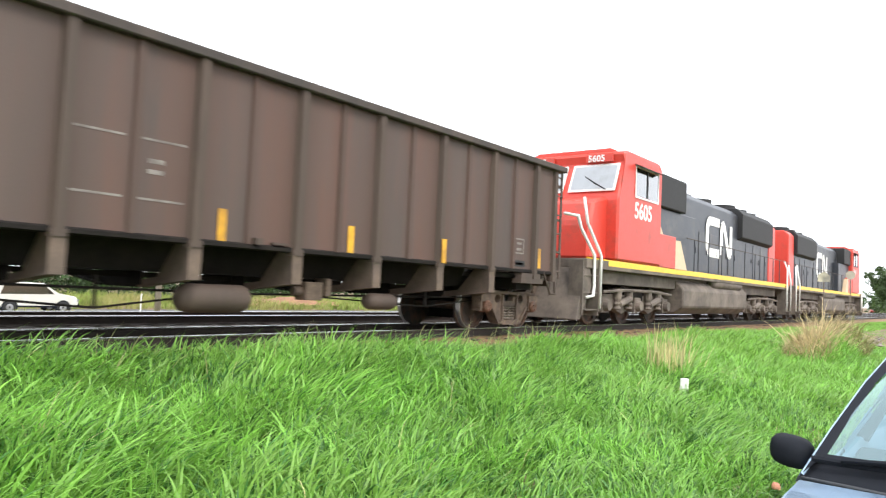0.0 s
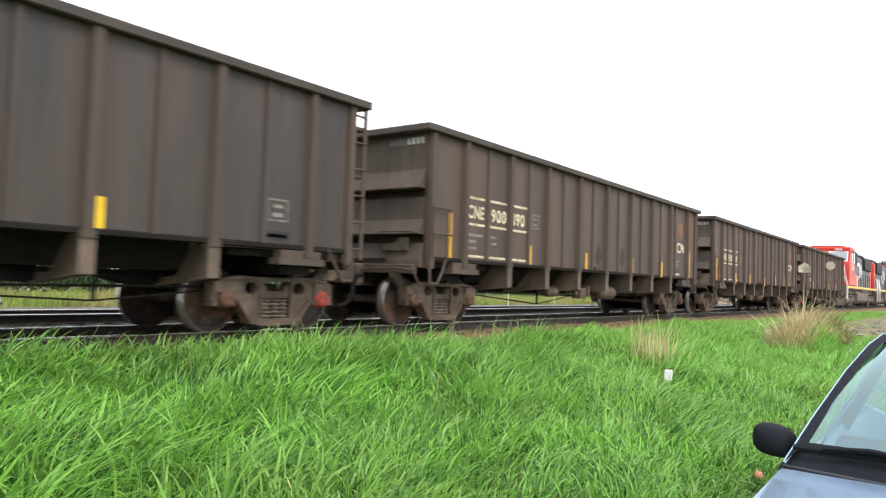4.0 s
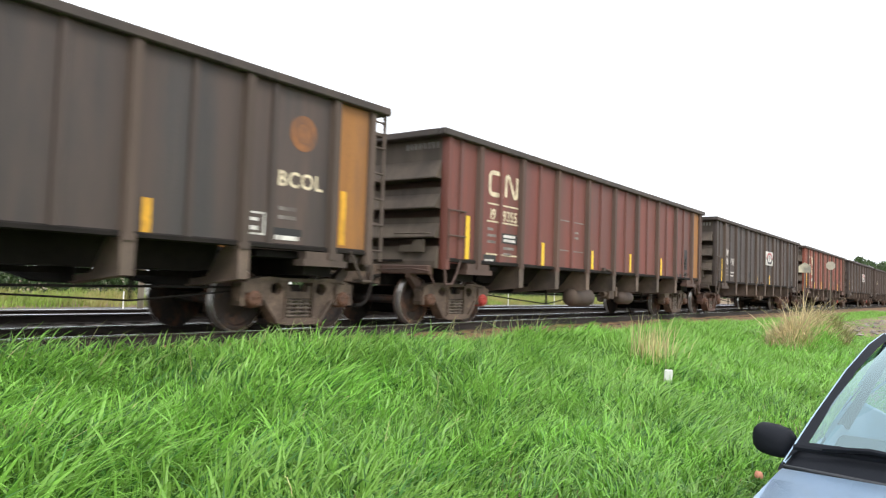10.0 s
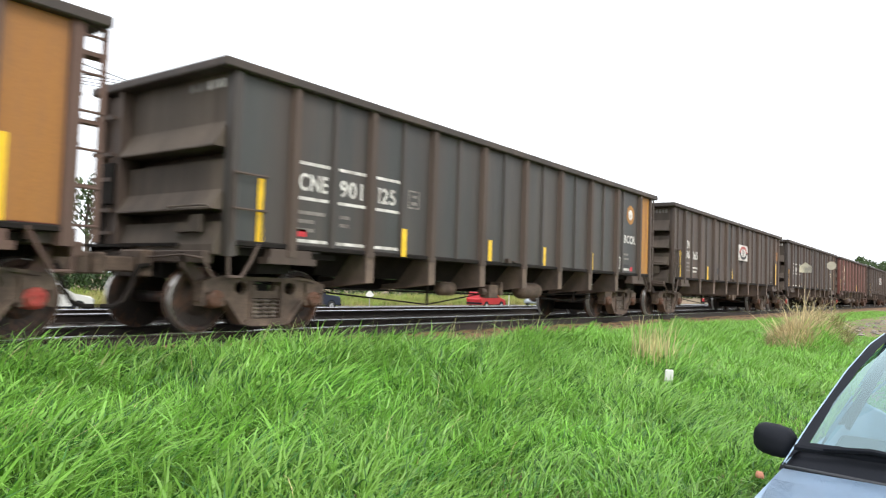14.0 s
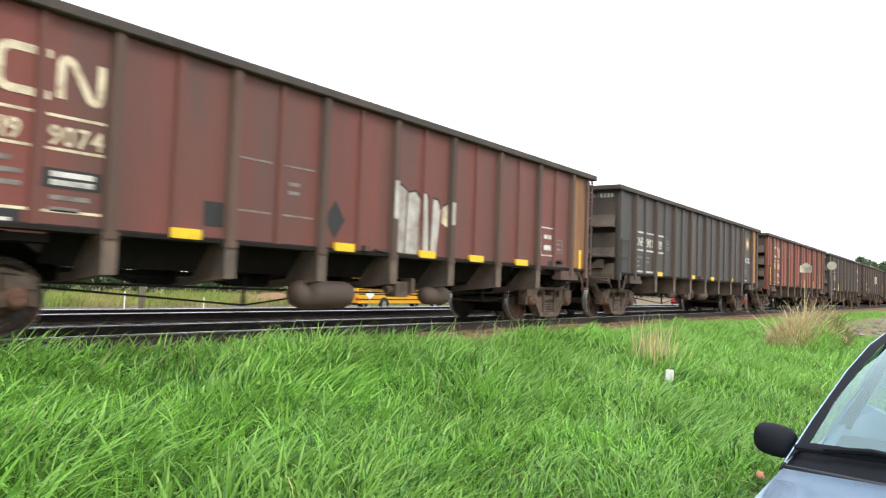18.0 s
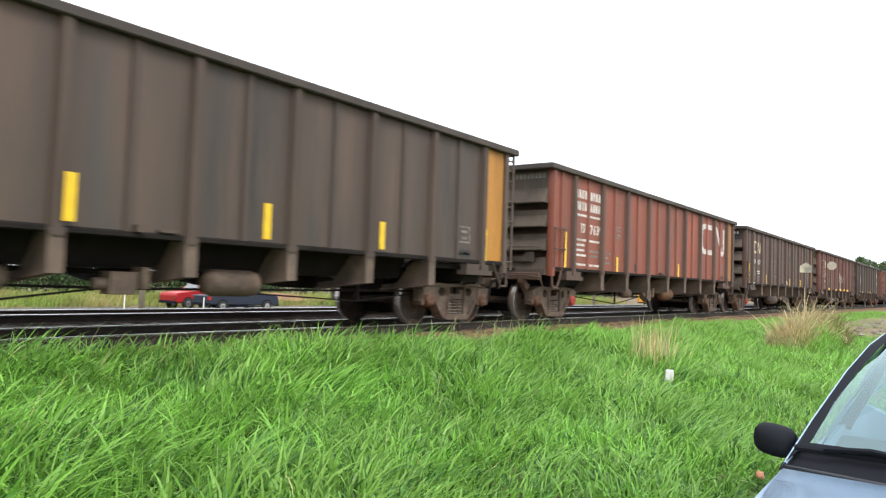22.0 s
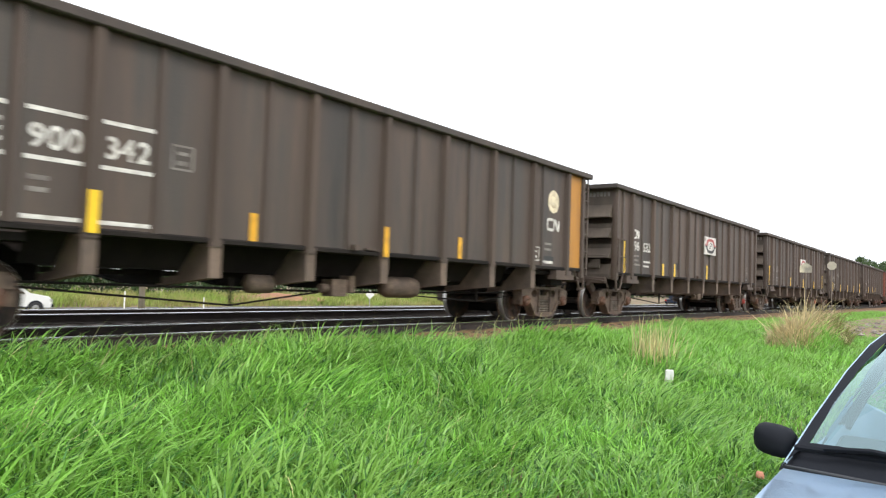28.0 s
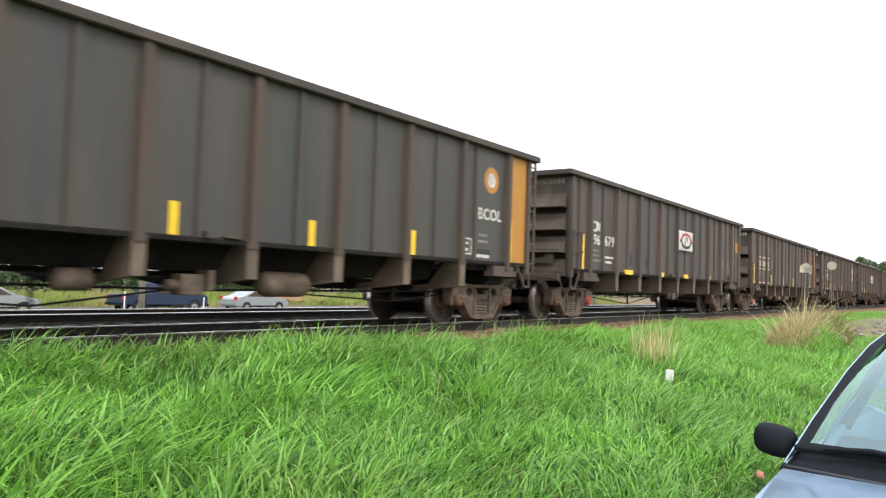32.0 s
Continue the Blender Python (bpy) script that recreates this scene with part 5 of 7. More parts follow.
# ---- locomotives: u runs from the cab end (0) to the radiator end (21.3), centred on the thing's origin ----
def loco_truck(eng, x):
    t = put("truck", mesh_of("loco_bolster", lambda bm: (box(bm, -2.2, 2.2, -0.5, 0.5, 0.5, 0.75), box(bm, -0.4, 0.4, -1.2, 1.2, 0.6, 0.9))), UNDER, eng, pose(x, 0, 0), "dusty three-axle locomotive truck")

    def frame_side(bm):
        prism(bm, [(-2.45, 0.62), (-2.45, 0.40), (-2.1, 0.36), (-1.5, 0.46), (-0.9, 0.30), (-0.45, 0.44), (0.45, 0.44), (0.9, 0.30), (1.5, 0.46), (2.1, 0.36), (2.45, 0.40), (2.45, 0.62), (1.9, 0.80), (-1.9, 0.80)], -0.08, 0.08)
        for a in (-2.0, 0, 2.0):
            box(bm, a - 0.2, a + 0.2, -0.14, 0.1, 0.34, 0.74)
            lathe(bm, [(-0.26, 0.05), (-0.26, 0.13), (-0.10, 0.17)], 12, "y", (a, 0, 0.52))
        for a in (-1.35, -0.65, 0.65, 1.35):
            lathe(bm, [(0.42, 0.07), (0.44, 0.11), (0.50, 0.08), (0.56, 0.11), (0.62, 0.08), (0.70, 0.11), (0.95, 0.11)], 10, "z", (a, -0.16, 0))
        pipe(bm, [(-2.3, -0.2, 0.85), (-1.0, -0.24, 0.92), (1.0, -0.24, 0.92), (2.3, -0.2, 0.85)], 0.04)
        for a in (-1.0, 1.0):
            rod(bm, (a - 0.35, -0.2, 0.55), (a + 0.35, -0.2, 0.70), 0.09, 10)

    for s in (-1, 1):
        put("side_frame", mesh_of("loco_side_frame", frame_side), LOCO_DUST, t, pose(0, s * 1.10, 0, 0, 0, 0 if s < 0 else 180))
    for a in (-2.0, 0.0, 2.0):
        put("wheelset", mesh_of("loco_wheelset", lambda bm: ([lathe(bm, [(s * 0.66, 0.1), (s * 0.66, 0.545), (s * 0.69, 0.545), (s * 0.70, 0.522), (s * 0.80, 0.515), (s * 0.80, 0.43), (s * 0.75, 0.40), (s * 0.76, 0.12)], 24) for s in (-1, 1)], rod(bm, (0, -0.9, 0), (0, 0.9, 0), 0.1, 10))), WHEEL, t, pose(a, 0, 0.52), "rust-brown steel wheels on an axle")


def locomotive(label, number):
    eng = thing("locomotive", label, "locomotive", "pair of locomotives")
    O = -10.65                       # shifts u to the thing's own x

    def at(u, y=0.0, z=0.0, rz=0):
        return pose(u + O, y, z, 0, 0, rz)

    put("underframe", mesh_of("loco_underframe", lambda bm: (box(bm, 0.75, 20.6, -1.48, 1.48, 1.38, 1.60), box(bm, 2.0, 19.3, -1.2, 1.2, 1.05, 1.38)), bevel=0.01), LOCO_DUST, eng, at(0))
    for s in (-1, 1):
        put("sill_stripe", mesh_of("sill_stripe", lambda bm: box(bm, 1.9, 20.5, -0.004, 0.0, 1.475, 1.60)), YELLOW, eng, at(0, s * 1.482 + (0.004 if s > 0 else 0)), "yellow sill stripe")
        put("sill_stripe", mesh_of("sill_stripe_top", lambda bm: box(bm, 0.8, 20.55, -0.03, 0.03, 1.60, 1.625)), YELLOW, eng, at(0, s * 1.45))
    # nose and cab
    put("nose", mesh_of("loco_nose", lambda bm: prism(bm, [(1.30, 1.62), (1.36, 2.5), (1.55, 3.05), (2.45, 3.28), (3.1, 3.28), (3.1, 1.62)], -1.22, 1.22), bevel=0.07), LOCO_RED, eng, at(0))
    put("cab", mesh_of("loco_cab", lambda bm: prism(bm, [(2.25, 1.64), (2.25, 3.20), (2.62, 4.12), (2.55, 4.40), (2.75, 4.47), (4.9, 4.47), (5.10, 4.30), (5.10, 1.64)], -1.53, 1.53), bevel=0.05), LOCO_RED, eng, at(0))
    put("cab_roof", mesh_of("loco_cab_roof", lambda bm: prism(bm, [(-1.40, 4.40), (-1.05, 4.56), (1.05, 4.56), (1.40, 4.40)], 2.70, 5.0, "x"), bevel=0.02), LOCO_RED, eng, at(0))
    for s in (-1, 1):
        # windscreen: laid on the sloping front
        def screen(bm, g=0.0):
            prism(bm, [(2.315 - g, 3.44), (2.590 - g, 4.06), (2.560 - g, 4.075), (2.285 - g, 3.45)], 0.12, 1.30)
        w = put("windscreen", mesh_of("loco_windscreen", screen), CAB_GLASS, eng, pose(O, 0, 0) if s > 0 else pose(O, -1.46, 0), "cab windscreen reflecting the sky")
        put("window_frame", mesh_of("loco_screen_frame", lambda bm: prism(bm, [(2.29, 3.38), (2.62, 4.12), (2.595, 4.13), (2.265, 3.39)], 0.06, 1.36)), LOCO_WHITE, w, None, "white window surround")
        put("wiper", mesh_of("loco_wiper", lambda bm: pipe(bm, [(2.26, 0.3, 3.42), (2.33, 0.65, 3.62), (2.42, 0.95, 3.80)], 0.015)), GRILLE, w)
        win = put("side_window", mesh_of("loco_side_window", lambda bm: box(bm, 3.28, 4.75, -0.01, 0.0, 3.38, 4.10)), CAB_GLASS, eng, at(0, s * 1.533 + (0.01 if s > 0 else 0)), "cab side window, partly open")
        put("window_frame", mesh_of("loco_side_win_frame", lambda bm: framed_xz(bm, 3.22, 4.81, 3.32, 4.16, 0.05)), LOCO_WHITE if s < 0 else GRILLE, win, pose(0, -0.006 if s < 0 else 0.02, 0))
        put("window_bar", mesh_of("loco_window_bar", lambda bm: box(bm, 3.98, 4.04, -0.02, 0.0, 3.38, 4.10)), GRILLE, win, pose(0, -0.006 if s < 0 else 0.02, 0))
        put("sun_visor", mesh_of("loco_visor", lambda bm: prism(bm, [(0, 4.20), (-0.22, 4.10), (-0.22, 4.08), (0, 4.17)], 3.2, 4.85, "x")), GRILLE, win, pose(0, 0, 0, 0, 0, 0) if s < 0 else pose(8.05, 0, 0, 0, 0, 180))
        put("number_board", mesh_of("loco_number_board", lambda bm: box(bm, 2.515, 2.555, -0.38, 0.38, 4.18, 4.38)), LOCO_RED, eng, at(0, s * 0.85))
        nb = put("number", lettering(number, 0.17), LOCO_WHITE, eng, pose(O + 2.508, s * 0.85 + 0.32, 4.19, 0, 0, -90))
    put("number", lettering(number, 0.42), LOCO_WHITE, eng, at(3.22, -1.536, 2.80), "white painted number")
    put("number", lettering(number, 0.32), LOCO_WHITE, eng, pose(O + 4.65, 1.536, 2.83, 0, 0, 180))
    put("plow", mesh_of("loco_plow", lambda bm: prism(bm, [(0.35, 0.18), (0.55, 0.18), (1.10, 0.95), (1.0, 1.40), (0.75, 1.40)], -1.45, 1.45), bevel=0.02), LOCO_DUST, eng, at(0), "dusty snow plow and step well")
    for s in (-1, 1):
        for e, u0 in ((0, 0.95), (1, 20.35)):
            well = put("step_well", mesh_of("loco_step_well", lambda bm: prism(bm, [(-0.42, -0.30), (-0.42, 0.05), (0.42, 0.05), (0.42, -0.30), (0.38, -0.30), (0.38, 0.0), (-0.38, 0.0), (-0.38, -0.30)], 0.28, 1.55, "z")), LOCO_DUST, eng, at(u0, s * 1.2, 0, 0 if s < 0 else 180))
            for z in (0.40, 0.80, 1.20):
                put("step", mesh_of("loco_step", lambda bm: box(bm, -0.38, 0.38, -0.28, 0.0, 0.0, 0.03)), LOCO_DUST, well, pose(0, 0, z))
            if e == 0:
                lines = ([(1.38, -1.53, 0.45), (1.38, -1.53, 1.70), (0.80, -1.44, 2.42), (0.74, -1.36, 3.02)], [(0.72, -1.50, 0.70), (1.0, -1.53, 0.74), (1.05, -1.53, 0.95), (1.02, -1.53, 1.68), (0.56, -1.40, 2.28), (0.50, -1.34, 2.56), (0.10, -1.20, 2.58)])
            else:
                lines = ([(20.05, -1.53, 0.45), (20.05, -1.53, 1.70), (20.30, -1.48, 2.30), (20.05, -1.40, 2.62)], [(20.75, -1.53, 0.45), (20.75, -1.53, 1.70), (20.60, -1.46, 2.50)])
            for k, line in enumerate(lines):
                put("handrail", mesh_of("loco_handrail|%d|%d|%d" % (e, k, s), lambda bm: pipe(bm, [(u, -s * v, z) for u, v, z in line], 0.034, 8), smooth=True), LOCO_WHITE, eng, at(0), "white step handrail")
    put("coupler", mesh_of("coupler", coupler), TRUCK, eng, at(0.55, 0, 0, 180))
    put("coupler", mesh_of("coupler", coupler), TRUCK, eng, at(20.7))
    # paint fields behind the cab, on the low body side
    put("battery_box", mesh_of("loco_box_red", lambda bm: box(bm, 5.10, 6.35, -1.50, 1.50, 1.62, 2.55), bevel=0.015), LOCO_RED, eng, at(0))
    put("battery_box", mesh_of("loco_box_tan", lambda bm: prism(bm, [(6.352, 1.622), (7.35, 1.622), (6.75, 2.46), (6.352, 2.46)], -1.495, 1.495)), LOCO_TAN, eng, at(0), "cream paint flash")
    put("paint_flash", mesh_of("loco_flash_upper", lambda bm: prism(bm, [(5.14, 3.30), (5.95, 2.50), (5.14, 2.50)], -1.306, -1.300)), LOCO_TAN, eng, at(0), "cream paint flash")
    # long hood
    put("hood", mesh_of("loco_hood", lambda bm: prism(bm, [(-0.98, 1.62), (-0.98, 4.02), (-0.78, 4.22), (0.78, 4.22), (0.98, 4.02), (0.98, 1.62)], 5.1, 19.2, "x"), bevel=0.02), LOCO_BLACK, eng, at(0))
    put("blower_housing", mesh_of("loco_blower", lambda bm: box(bm, 5.12, 7.4, -1.42, 1.42, 3.35, 4.30), bevel=0.03), GRILLE, eng, at(0))
    put("equipment_cabinet", mesh_of("loco_cabinet", lambda bm: box(bm, 5.12, 8.6, -1.30, 1.30, 1.63, 3.34), bevel=0.02), LOCO_BLACK, eng, at(0))
    put("radiator_housing", mesh_of("loco_radiator", lambda bm: prism(bm, [(-1.0, 3.12), (-1.18, 3.22), (-1.18, 4.10), (-0.95, 4.34), (0.95, 4.34), (1.18, 4.10), (1.18, 3.22), (1.0, 3.12)], 14.3, 18.9, "x"), bevel=0.02), GRILLE, eng, at(0))
    put("rear_hood_end", mesh_of("loco_rear_end", lambda bm: prism(bm, [(-1.02, 1.62), (-1.02, 4.05), (-0.8, 4.26), (0.8, 4.26), (1.02, 4.05), (1.02, 1.62)], 18.92, 20.0, "x"), bevel=0.04), LOCO_RED, eng, at(0), "red hood end")
    put("exhaust_stack", mesh_of("loco_stack", lambda bm: prism(bm, [(9.6, 4.2), (9.8, 4.42), (10.8, 4.42), (11.0, 4.2)], -0.4, 0.4), bevel=0.02), LOCO_BLACK, eng, at(0))
    for u in (12.2, 15.2, 16.8, 18.2):
        put("roof_fan", mesh_of("loco_fan", lambda bm: lathe(bm, [(4.2, 0.62), (4.42, 0.62), (4.44, 0.5)], 20, "z")), GRILLE, eng, at(u, 0, 0.0 if u < 14 else 0.13))
    for s in (-1, 1):
        for k in range(9):
            u = 8.75 + 1.1 * k if k < 5 else 9.9 + 1.1 * k
            if u > 18.3:
                continue
            put("hood_door", mesh_of("loco_hood_door", lambda bm: (box(bm, 0.03, 0.97, -0.012, 0.0, 1.72, 3.05), box(bm, 0.80, 0.86, -0.035, -0.012, 2.3, 2.5)), bevel=0.004), LOCO_BLACK, eng, at(u if s < 0 else u + 1, s * 0.985, 0, 0 if s < 0 else 180))
        put("emblem", mesh_of("loco_mark", lambda bm: wormlike(bm, 2.6, 1.10, 0.31, True, 0.006)), LOCO_WHITE, eng, at(10.7, -1.003, 2.42) if s < 0 else at(13.3, 1.003, 2.42, 180), "bent white stroke emblem")
        for k in range(10):
            put("handrail_post", mesh_of("loco_rail_post", lambda bm: rod(bm, (0, 0, 1.62), (0, 0, 2.62), 0.018, 6)), LOCO_BLACK, eng, at(8.2 + 1.4 * k - (0.3 if k > 7 else 0), s * 1.42))
        put("handrail", mesh_of("loco_long_rail", lambda bm: rod(bm, (7.5, 0, 2.62), (20.4, 0, 2.62), 0.014, 6)), FRAME_GRIME, eng, at(0, s * 1.42))
    put("fuel_tank", mesh_of("loco_tank", lambda bm: prism(bm, [(-1.15, 0.30), (-1.46, 0.52), (-1.46, 1.05), (-1.25, 1.30), (1.25, 1.30), (1.46, 1.05), (1.46, 0.52), (1.15, 0.30)], 7.2, 14.0, "x"), bevel=0.04), LOCO_DUST, eng, at(0), "dusty fuel tank")
    for s in (-1, 1):
        put("air_reservoir", mesh_of("loco_reservoir", lambda bm: lathe(bm, [(-1.7, 0.08), (-1.62, 0.15), (-1.5, 0.18), (1.5, 0.18), (1.62, 0.15), (1.7, 0.08)], 14, "x"), smooth=True), LOCO_DUST, eng, at(11.9, s * 1.28, 1.32))
    loco_truck(eng, 4.3 + O)
    loco_truck(eng, 17.0 + O)
    return eng


def framed_xz(bm, x0, x1, z0, z1, t):
    box(bm, x0, x1, -0.012, 0.0, z0, z0 + t)
    box(bm, x0, x1, -0.012, 0.0, z1 - t, z1)
    box(bm, x0, x0 + t, -0.012, 0.0, z0 + t, z1 - t)
    box(bm, x1 - t, x1, -0.012, 0.0, z0 + t, z1 - t)


ENGINES = [locomotive("red and black diesel locomotive coupled cab-first to the cars", "5605"),
           locomotive("red and black diesel locomotive leading the train", "5713")]
TRAFFIC = []


# ---- beside the camera: parked car, signs, marker, dry clump ----
CAR_PAINT = material("silver_blue_paint", (0.34, 0.47, 0.62), 0.40, metal=0.25, spread=0.05, scale=2, bump=0.0)
PLASTIC = material("black_trim_plastic", (0.016, 0.018, 0.023), 0.75, spread=0.15, scale=8, bump=0.1, grain=200, spec=0.08)
RUBBER = material("tyre_rubber", (0.022, 0.022, 0.022), 0.85, spread=0.2, scale=8)
ALLOY = material("wheel_alloy", (0.5, 0.5, 0.52), 0.35, metal=0.9, spread=0.1)
CAR_GLASS = glass("windscreen_glass", (0.40, 0.55, 0.58), 0.02, 0.20, (0.66, 0.86, 0.89))
SEAL = material("grey_rubber_seal", (0.035, 0.038, 0.043), 0.5, spread=0.1, scale=8)
SEAT = material("grey_seat_cloth", (0.06, 0.072, 0.085), 0.9, spread=0.2, scale=6)
LAMP_GLASS = glass("lamp_glass", (0.85, 0.87, 0.9), 0.05, 0.2)
TAN = material("dry_reed", (0.56, 0.46, 0.26), 0.8, spread=0.2, scale=3, island=True, jitter=0.35, through_light=0.3)
POST_WHITE = material("chalky_white_plastic", (0.70, 0.70, 0.68), 0.6, spread=0.12, scale=10)
SIGN_BACK = material("weathered_sign_back", (0.58, 0.55, 0.40), 0.6, spread=0.15, scale=4, dirt=(0.25, 0.24, 0.2), dirt_amount=0.3)
SIGN_GREY = material("grey_sign_back", (0.42, 0.39, 0.31), 0.6, metal=0.1, spread=0.12, scale=4)
POST_BROWN = material("weathered_sign_post", (0.20, 0.17, 0.14), 0.7, metal=0.2, spread=0.2, scale=6)
GALV = material("galvanised_post", (0.36, 0.36, 0.36), 0.5, metal=0.6, spread=0.15, scale=6)


def loft(bm, sections, close=True):
    """sections: lists of points of equal length, joined in order."""
    rows = [[bm.verts.new(p) for p in s] for s in sections]
    for a, b in zip(rows, rows[1:]):
        for i in range(len(a) - 1):
            bm.faces.new((a[i], a[i + 1], b[i + 1], b[i]))
    if close:
        bm.faces.new(rows[0][::-1])
        bm.faces.new(rows[-1])


def mirrored(half):
    """A left half outline (y <= 0 last) completed to both sides."""
    return [(x, y, z) for x, y, z in half] + [(x, -y, z) for x, y, z in half[::-1]]


def parked_car():
    """A compact hatchback; nose at x = 0 towards -x, wheels on z = 0."""
    car = thing("parked_car", "silver-blue compact hatchback parked on the grass verge", "car", m=pose(2.18, -0.165, ground_z(4.0, -0.1) - 0.02, 0, 0, 0))

    def sect(x, w, top, shoulder, low=0.22, crown=0.05):
        return mirrored([(x, 0.001, low), (x, w * 0.93, low), (x, w, 0.45), (x, w * 0.995, shoulder - 0.10), (x, w * 0.94, shoulder), (x, w * 0.80, top), (x, w * 0.40, top + crown * 0.8), (x, 0.001, top + crown)])

    def body(bm):
        loft(bm, [sect(0.04, 0.58, 0.52, 0.50, 0.30, 0.0), sect(0.14, 0.72, 0.61, 0.60, 0.22, 0.0), sect(0.40, 0.84, 0.72, 0.785, 0.22, 0.0), sect(0.75, 0.90, 0.79, 0.868, 0.22, 0.0), sect(1.10, 0.89, 0.82, 0.896, 0.22, 0.0),
                  sect(1.30, 0.88, 0.82, 0.915, 0.22, 0.0), sect(1.42, 0.86, 0.52, 0.91, 0.22, 0.0), sect(2.4, 0.85, 0.50, 0.92, 0.22, 0.0), sect(3.4, 0.84, 0.50, 0.92, 0.22, 0.0), sect(3.75, 0.78, 0.80, 0.86, 0.24, 0.0), sect(3.9, 0.64, 0.70, 0.74, 0.30, 0.0)])
    part("body", body, CAR_PAINT, car, smooth=True)
    part("cabin_floor", lambda bm: box(bm, 1.42, 3.5, -0.70, 0.70, 0.535, 0.55), SEAT, car)

    def hood(bm):
        rows = []
        for x, w, z in ((0.16, 0.62, 0.71), (0.40, 0.76, 0.812), (0.70, 0.815, 0.880), (0.95, 0.825, 0.902), (1.13, 0.825, 0.910)):
            rows.append([(x - 0.14 * min(1, x) * (1 - (k / 6 - 1) ** 2), (k / 6 - 1) * w, z + 0.028 * (1 - (k / 6 - 1) ** 2)) for k in range(13)])
        loft(bm, rows, False)
        bmesh.ops.solidify(bm, geom=bm.faces[:], thickness=0.03)
    part("bonnet", hood, CAR_PAINT, car, "silver-blue bonnet reflecting the sky", smooth=True)

    # windscreen: base corner, along the base, then the same along the top
    base = [(1.30, 0.785, 0.972), (1.255, 0.62, 0.982), (1.232, 0.45, 0.988), (1.20, 0.0, 1.0)]
    middle = [(1.885, 0.668, 1.258), (1.85, 0.54, 1.285), (1.83, 0.38, 1.30), (1.81, 0.0, 1.315)]
    top = [(2.50, 0.595, 1.372), (2.44, 0.46, 1.415), (2.42, 0.32, 1.432), (2.40, 0.0, 1.445)]

    def both(half):
        return half + [(x, -y, z) for x, y, z in half[-2::-1]]

    def screen(bm):
        loft(bm, [both(base), both([tuple((p + q) / 2 + (0.0, 0.0, 0.012)[i] for i, (p, q) in enumerate(zip(u, v))) for u, v in zip(base, middle)]), both(middle), both(top)], False)
    ws = part("windscreen", screen, CAR_GLASS, car, "clear windscreen reflecting the pale sky", smooth=True)
    ws.visible_shadow = False

    def cowl(bm):
        front = [(1.165, 0.838, 0.905), (1.09, 0.62, 0.909), (1.045, 0.45, 0.914), (0.97, 0.0, 0.92)]
        ridge = [(1.185, 0.838, 0.905), (1.12, 0.62, 0.918), (1.075, 0.45, 0.922), (1.00, 0.0, 0.930)]
        back = [(x + 0.02, y + 0.01 * (y > 0.7), z - 0.004) for x, y, z in base]
        loft(bm, [both(front), both(ridge), both(back)], False)
    part("cowl", cowl, PLASTIC, car, "black plastic cowl below the windscreen", smooth=True)
    part("cowl_seal", lambda bm: pipe(bm, both([(1.17, 0.825, 0.910), (1.10, 0.62, 0.920), (1.055, 0.45, 0.924), (0.98, 0.0, 0.932)]), 0.009, 8), SEAL, car, "grey rubber seal along the bonnet edge", smooth=True)
    part("screen_border", lambda bm: loft(bm, [[(x - 0.010, y, z + 0.004) for x, y, z in both(base)], [(x + 0.028, y * 0.99, z + 0.024) for x, y, z in both(base)]], False), PLASTIC, ws, "black border of the glass")
    for s in (1, -1):
        line = [(1.19, 0.832, 0.918), (1.48, 0.775, 1.070), (1.88, 0.694, 1.262), (2.30, 0.640, 1.376), (2.69, 0.605, 1.425), (3.2, 0.59, 1.41), (3.75, 0.60, 1.24), (3.86, 0.62, 0.88)]

        def pillar(bm):
            offs = [(0.002, 0.008), (0.007, 0.0), (0.003, -0.026), (-0.010, -0.004), (-0.006, 0.006)]
            loft(bm, [[(x, s * (y + dy), z + dz) for dy, dz in offs + offs[:1]] for x, y, z in line], False)
        part("roof_rail", pillar, CAR_PAINT, car, smooth=True)

        def trim(bm):
            outer = [(x, y - 0.004, z + 0.008) for x, y, z in line[:5]]
            inner = [(1.305, 0.764, 0.982), (1.55, 0.716, 1.108), (1.90, 0.646, 1.272), (2.32, 0.597, 1.366), (2.60, 0.575, 1.405)]
            mids = [tuple((p + q) / 2 + (0, 0, 0.008)[i] for i, (p, q) in enumerate(zip(u, v))) for u, v in zip(outer, inner)]
            loft(bm, [[(x, s * y, z) for x, y, z in row] for row in zip(outer, mids, inner)], False)
        part("pillar_trim", trim, PLASTIC, car, "dark trim beside the windscreen", smooth=True)
        part("pillar_foot", lambda bm: loft(bm, [[(1.15, s * 0.848, 0.893), (1.15, s * 0.822, 0.908)], [(1.21, s * 0.846, 0.915), (1.21, s * 0.808, 0.932)], [(1.28, s * 0.825, 0.955), (1.30, s * 0.785, 0.972)]], False), PLASTIC, car)
        g = part("side_window", lambda bm: loft(bm, [[(1.45, s * 0.765, 0.90), (2.5, s * 0.79, 0.905), (3.8, s * 0.72, 0.88)], [(1.60, s * 0.72, 1.03), (2.5, s * 0.66, 1.18), (3.78, s * 0.64, 1.06)], [(2.16, s * 0.60, 1.31), (2.6, s * 0.57, 1.36), (3.72, s * 0.57, 1.22)]], False), CAR_GLASS, car)
        g.visible_shadow = False
        part("door_pillar", lambda bm: rod(bm, (2.62, s * 0.80, 0.88), (2.72, s * 0.57, 1.37), 0.035, 8), PLASTIC, car)

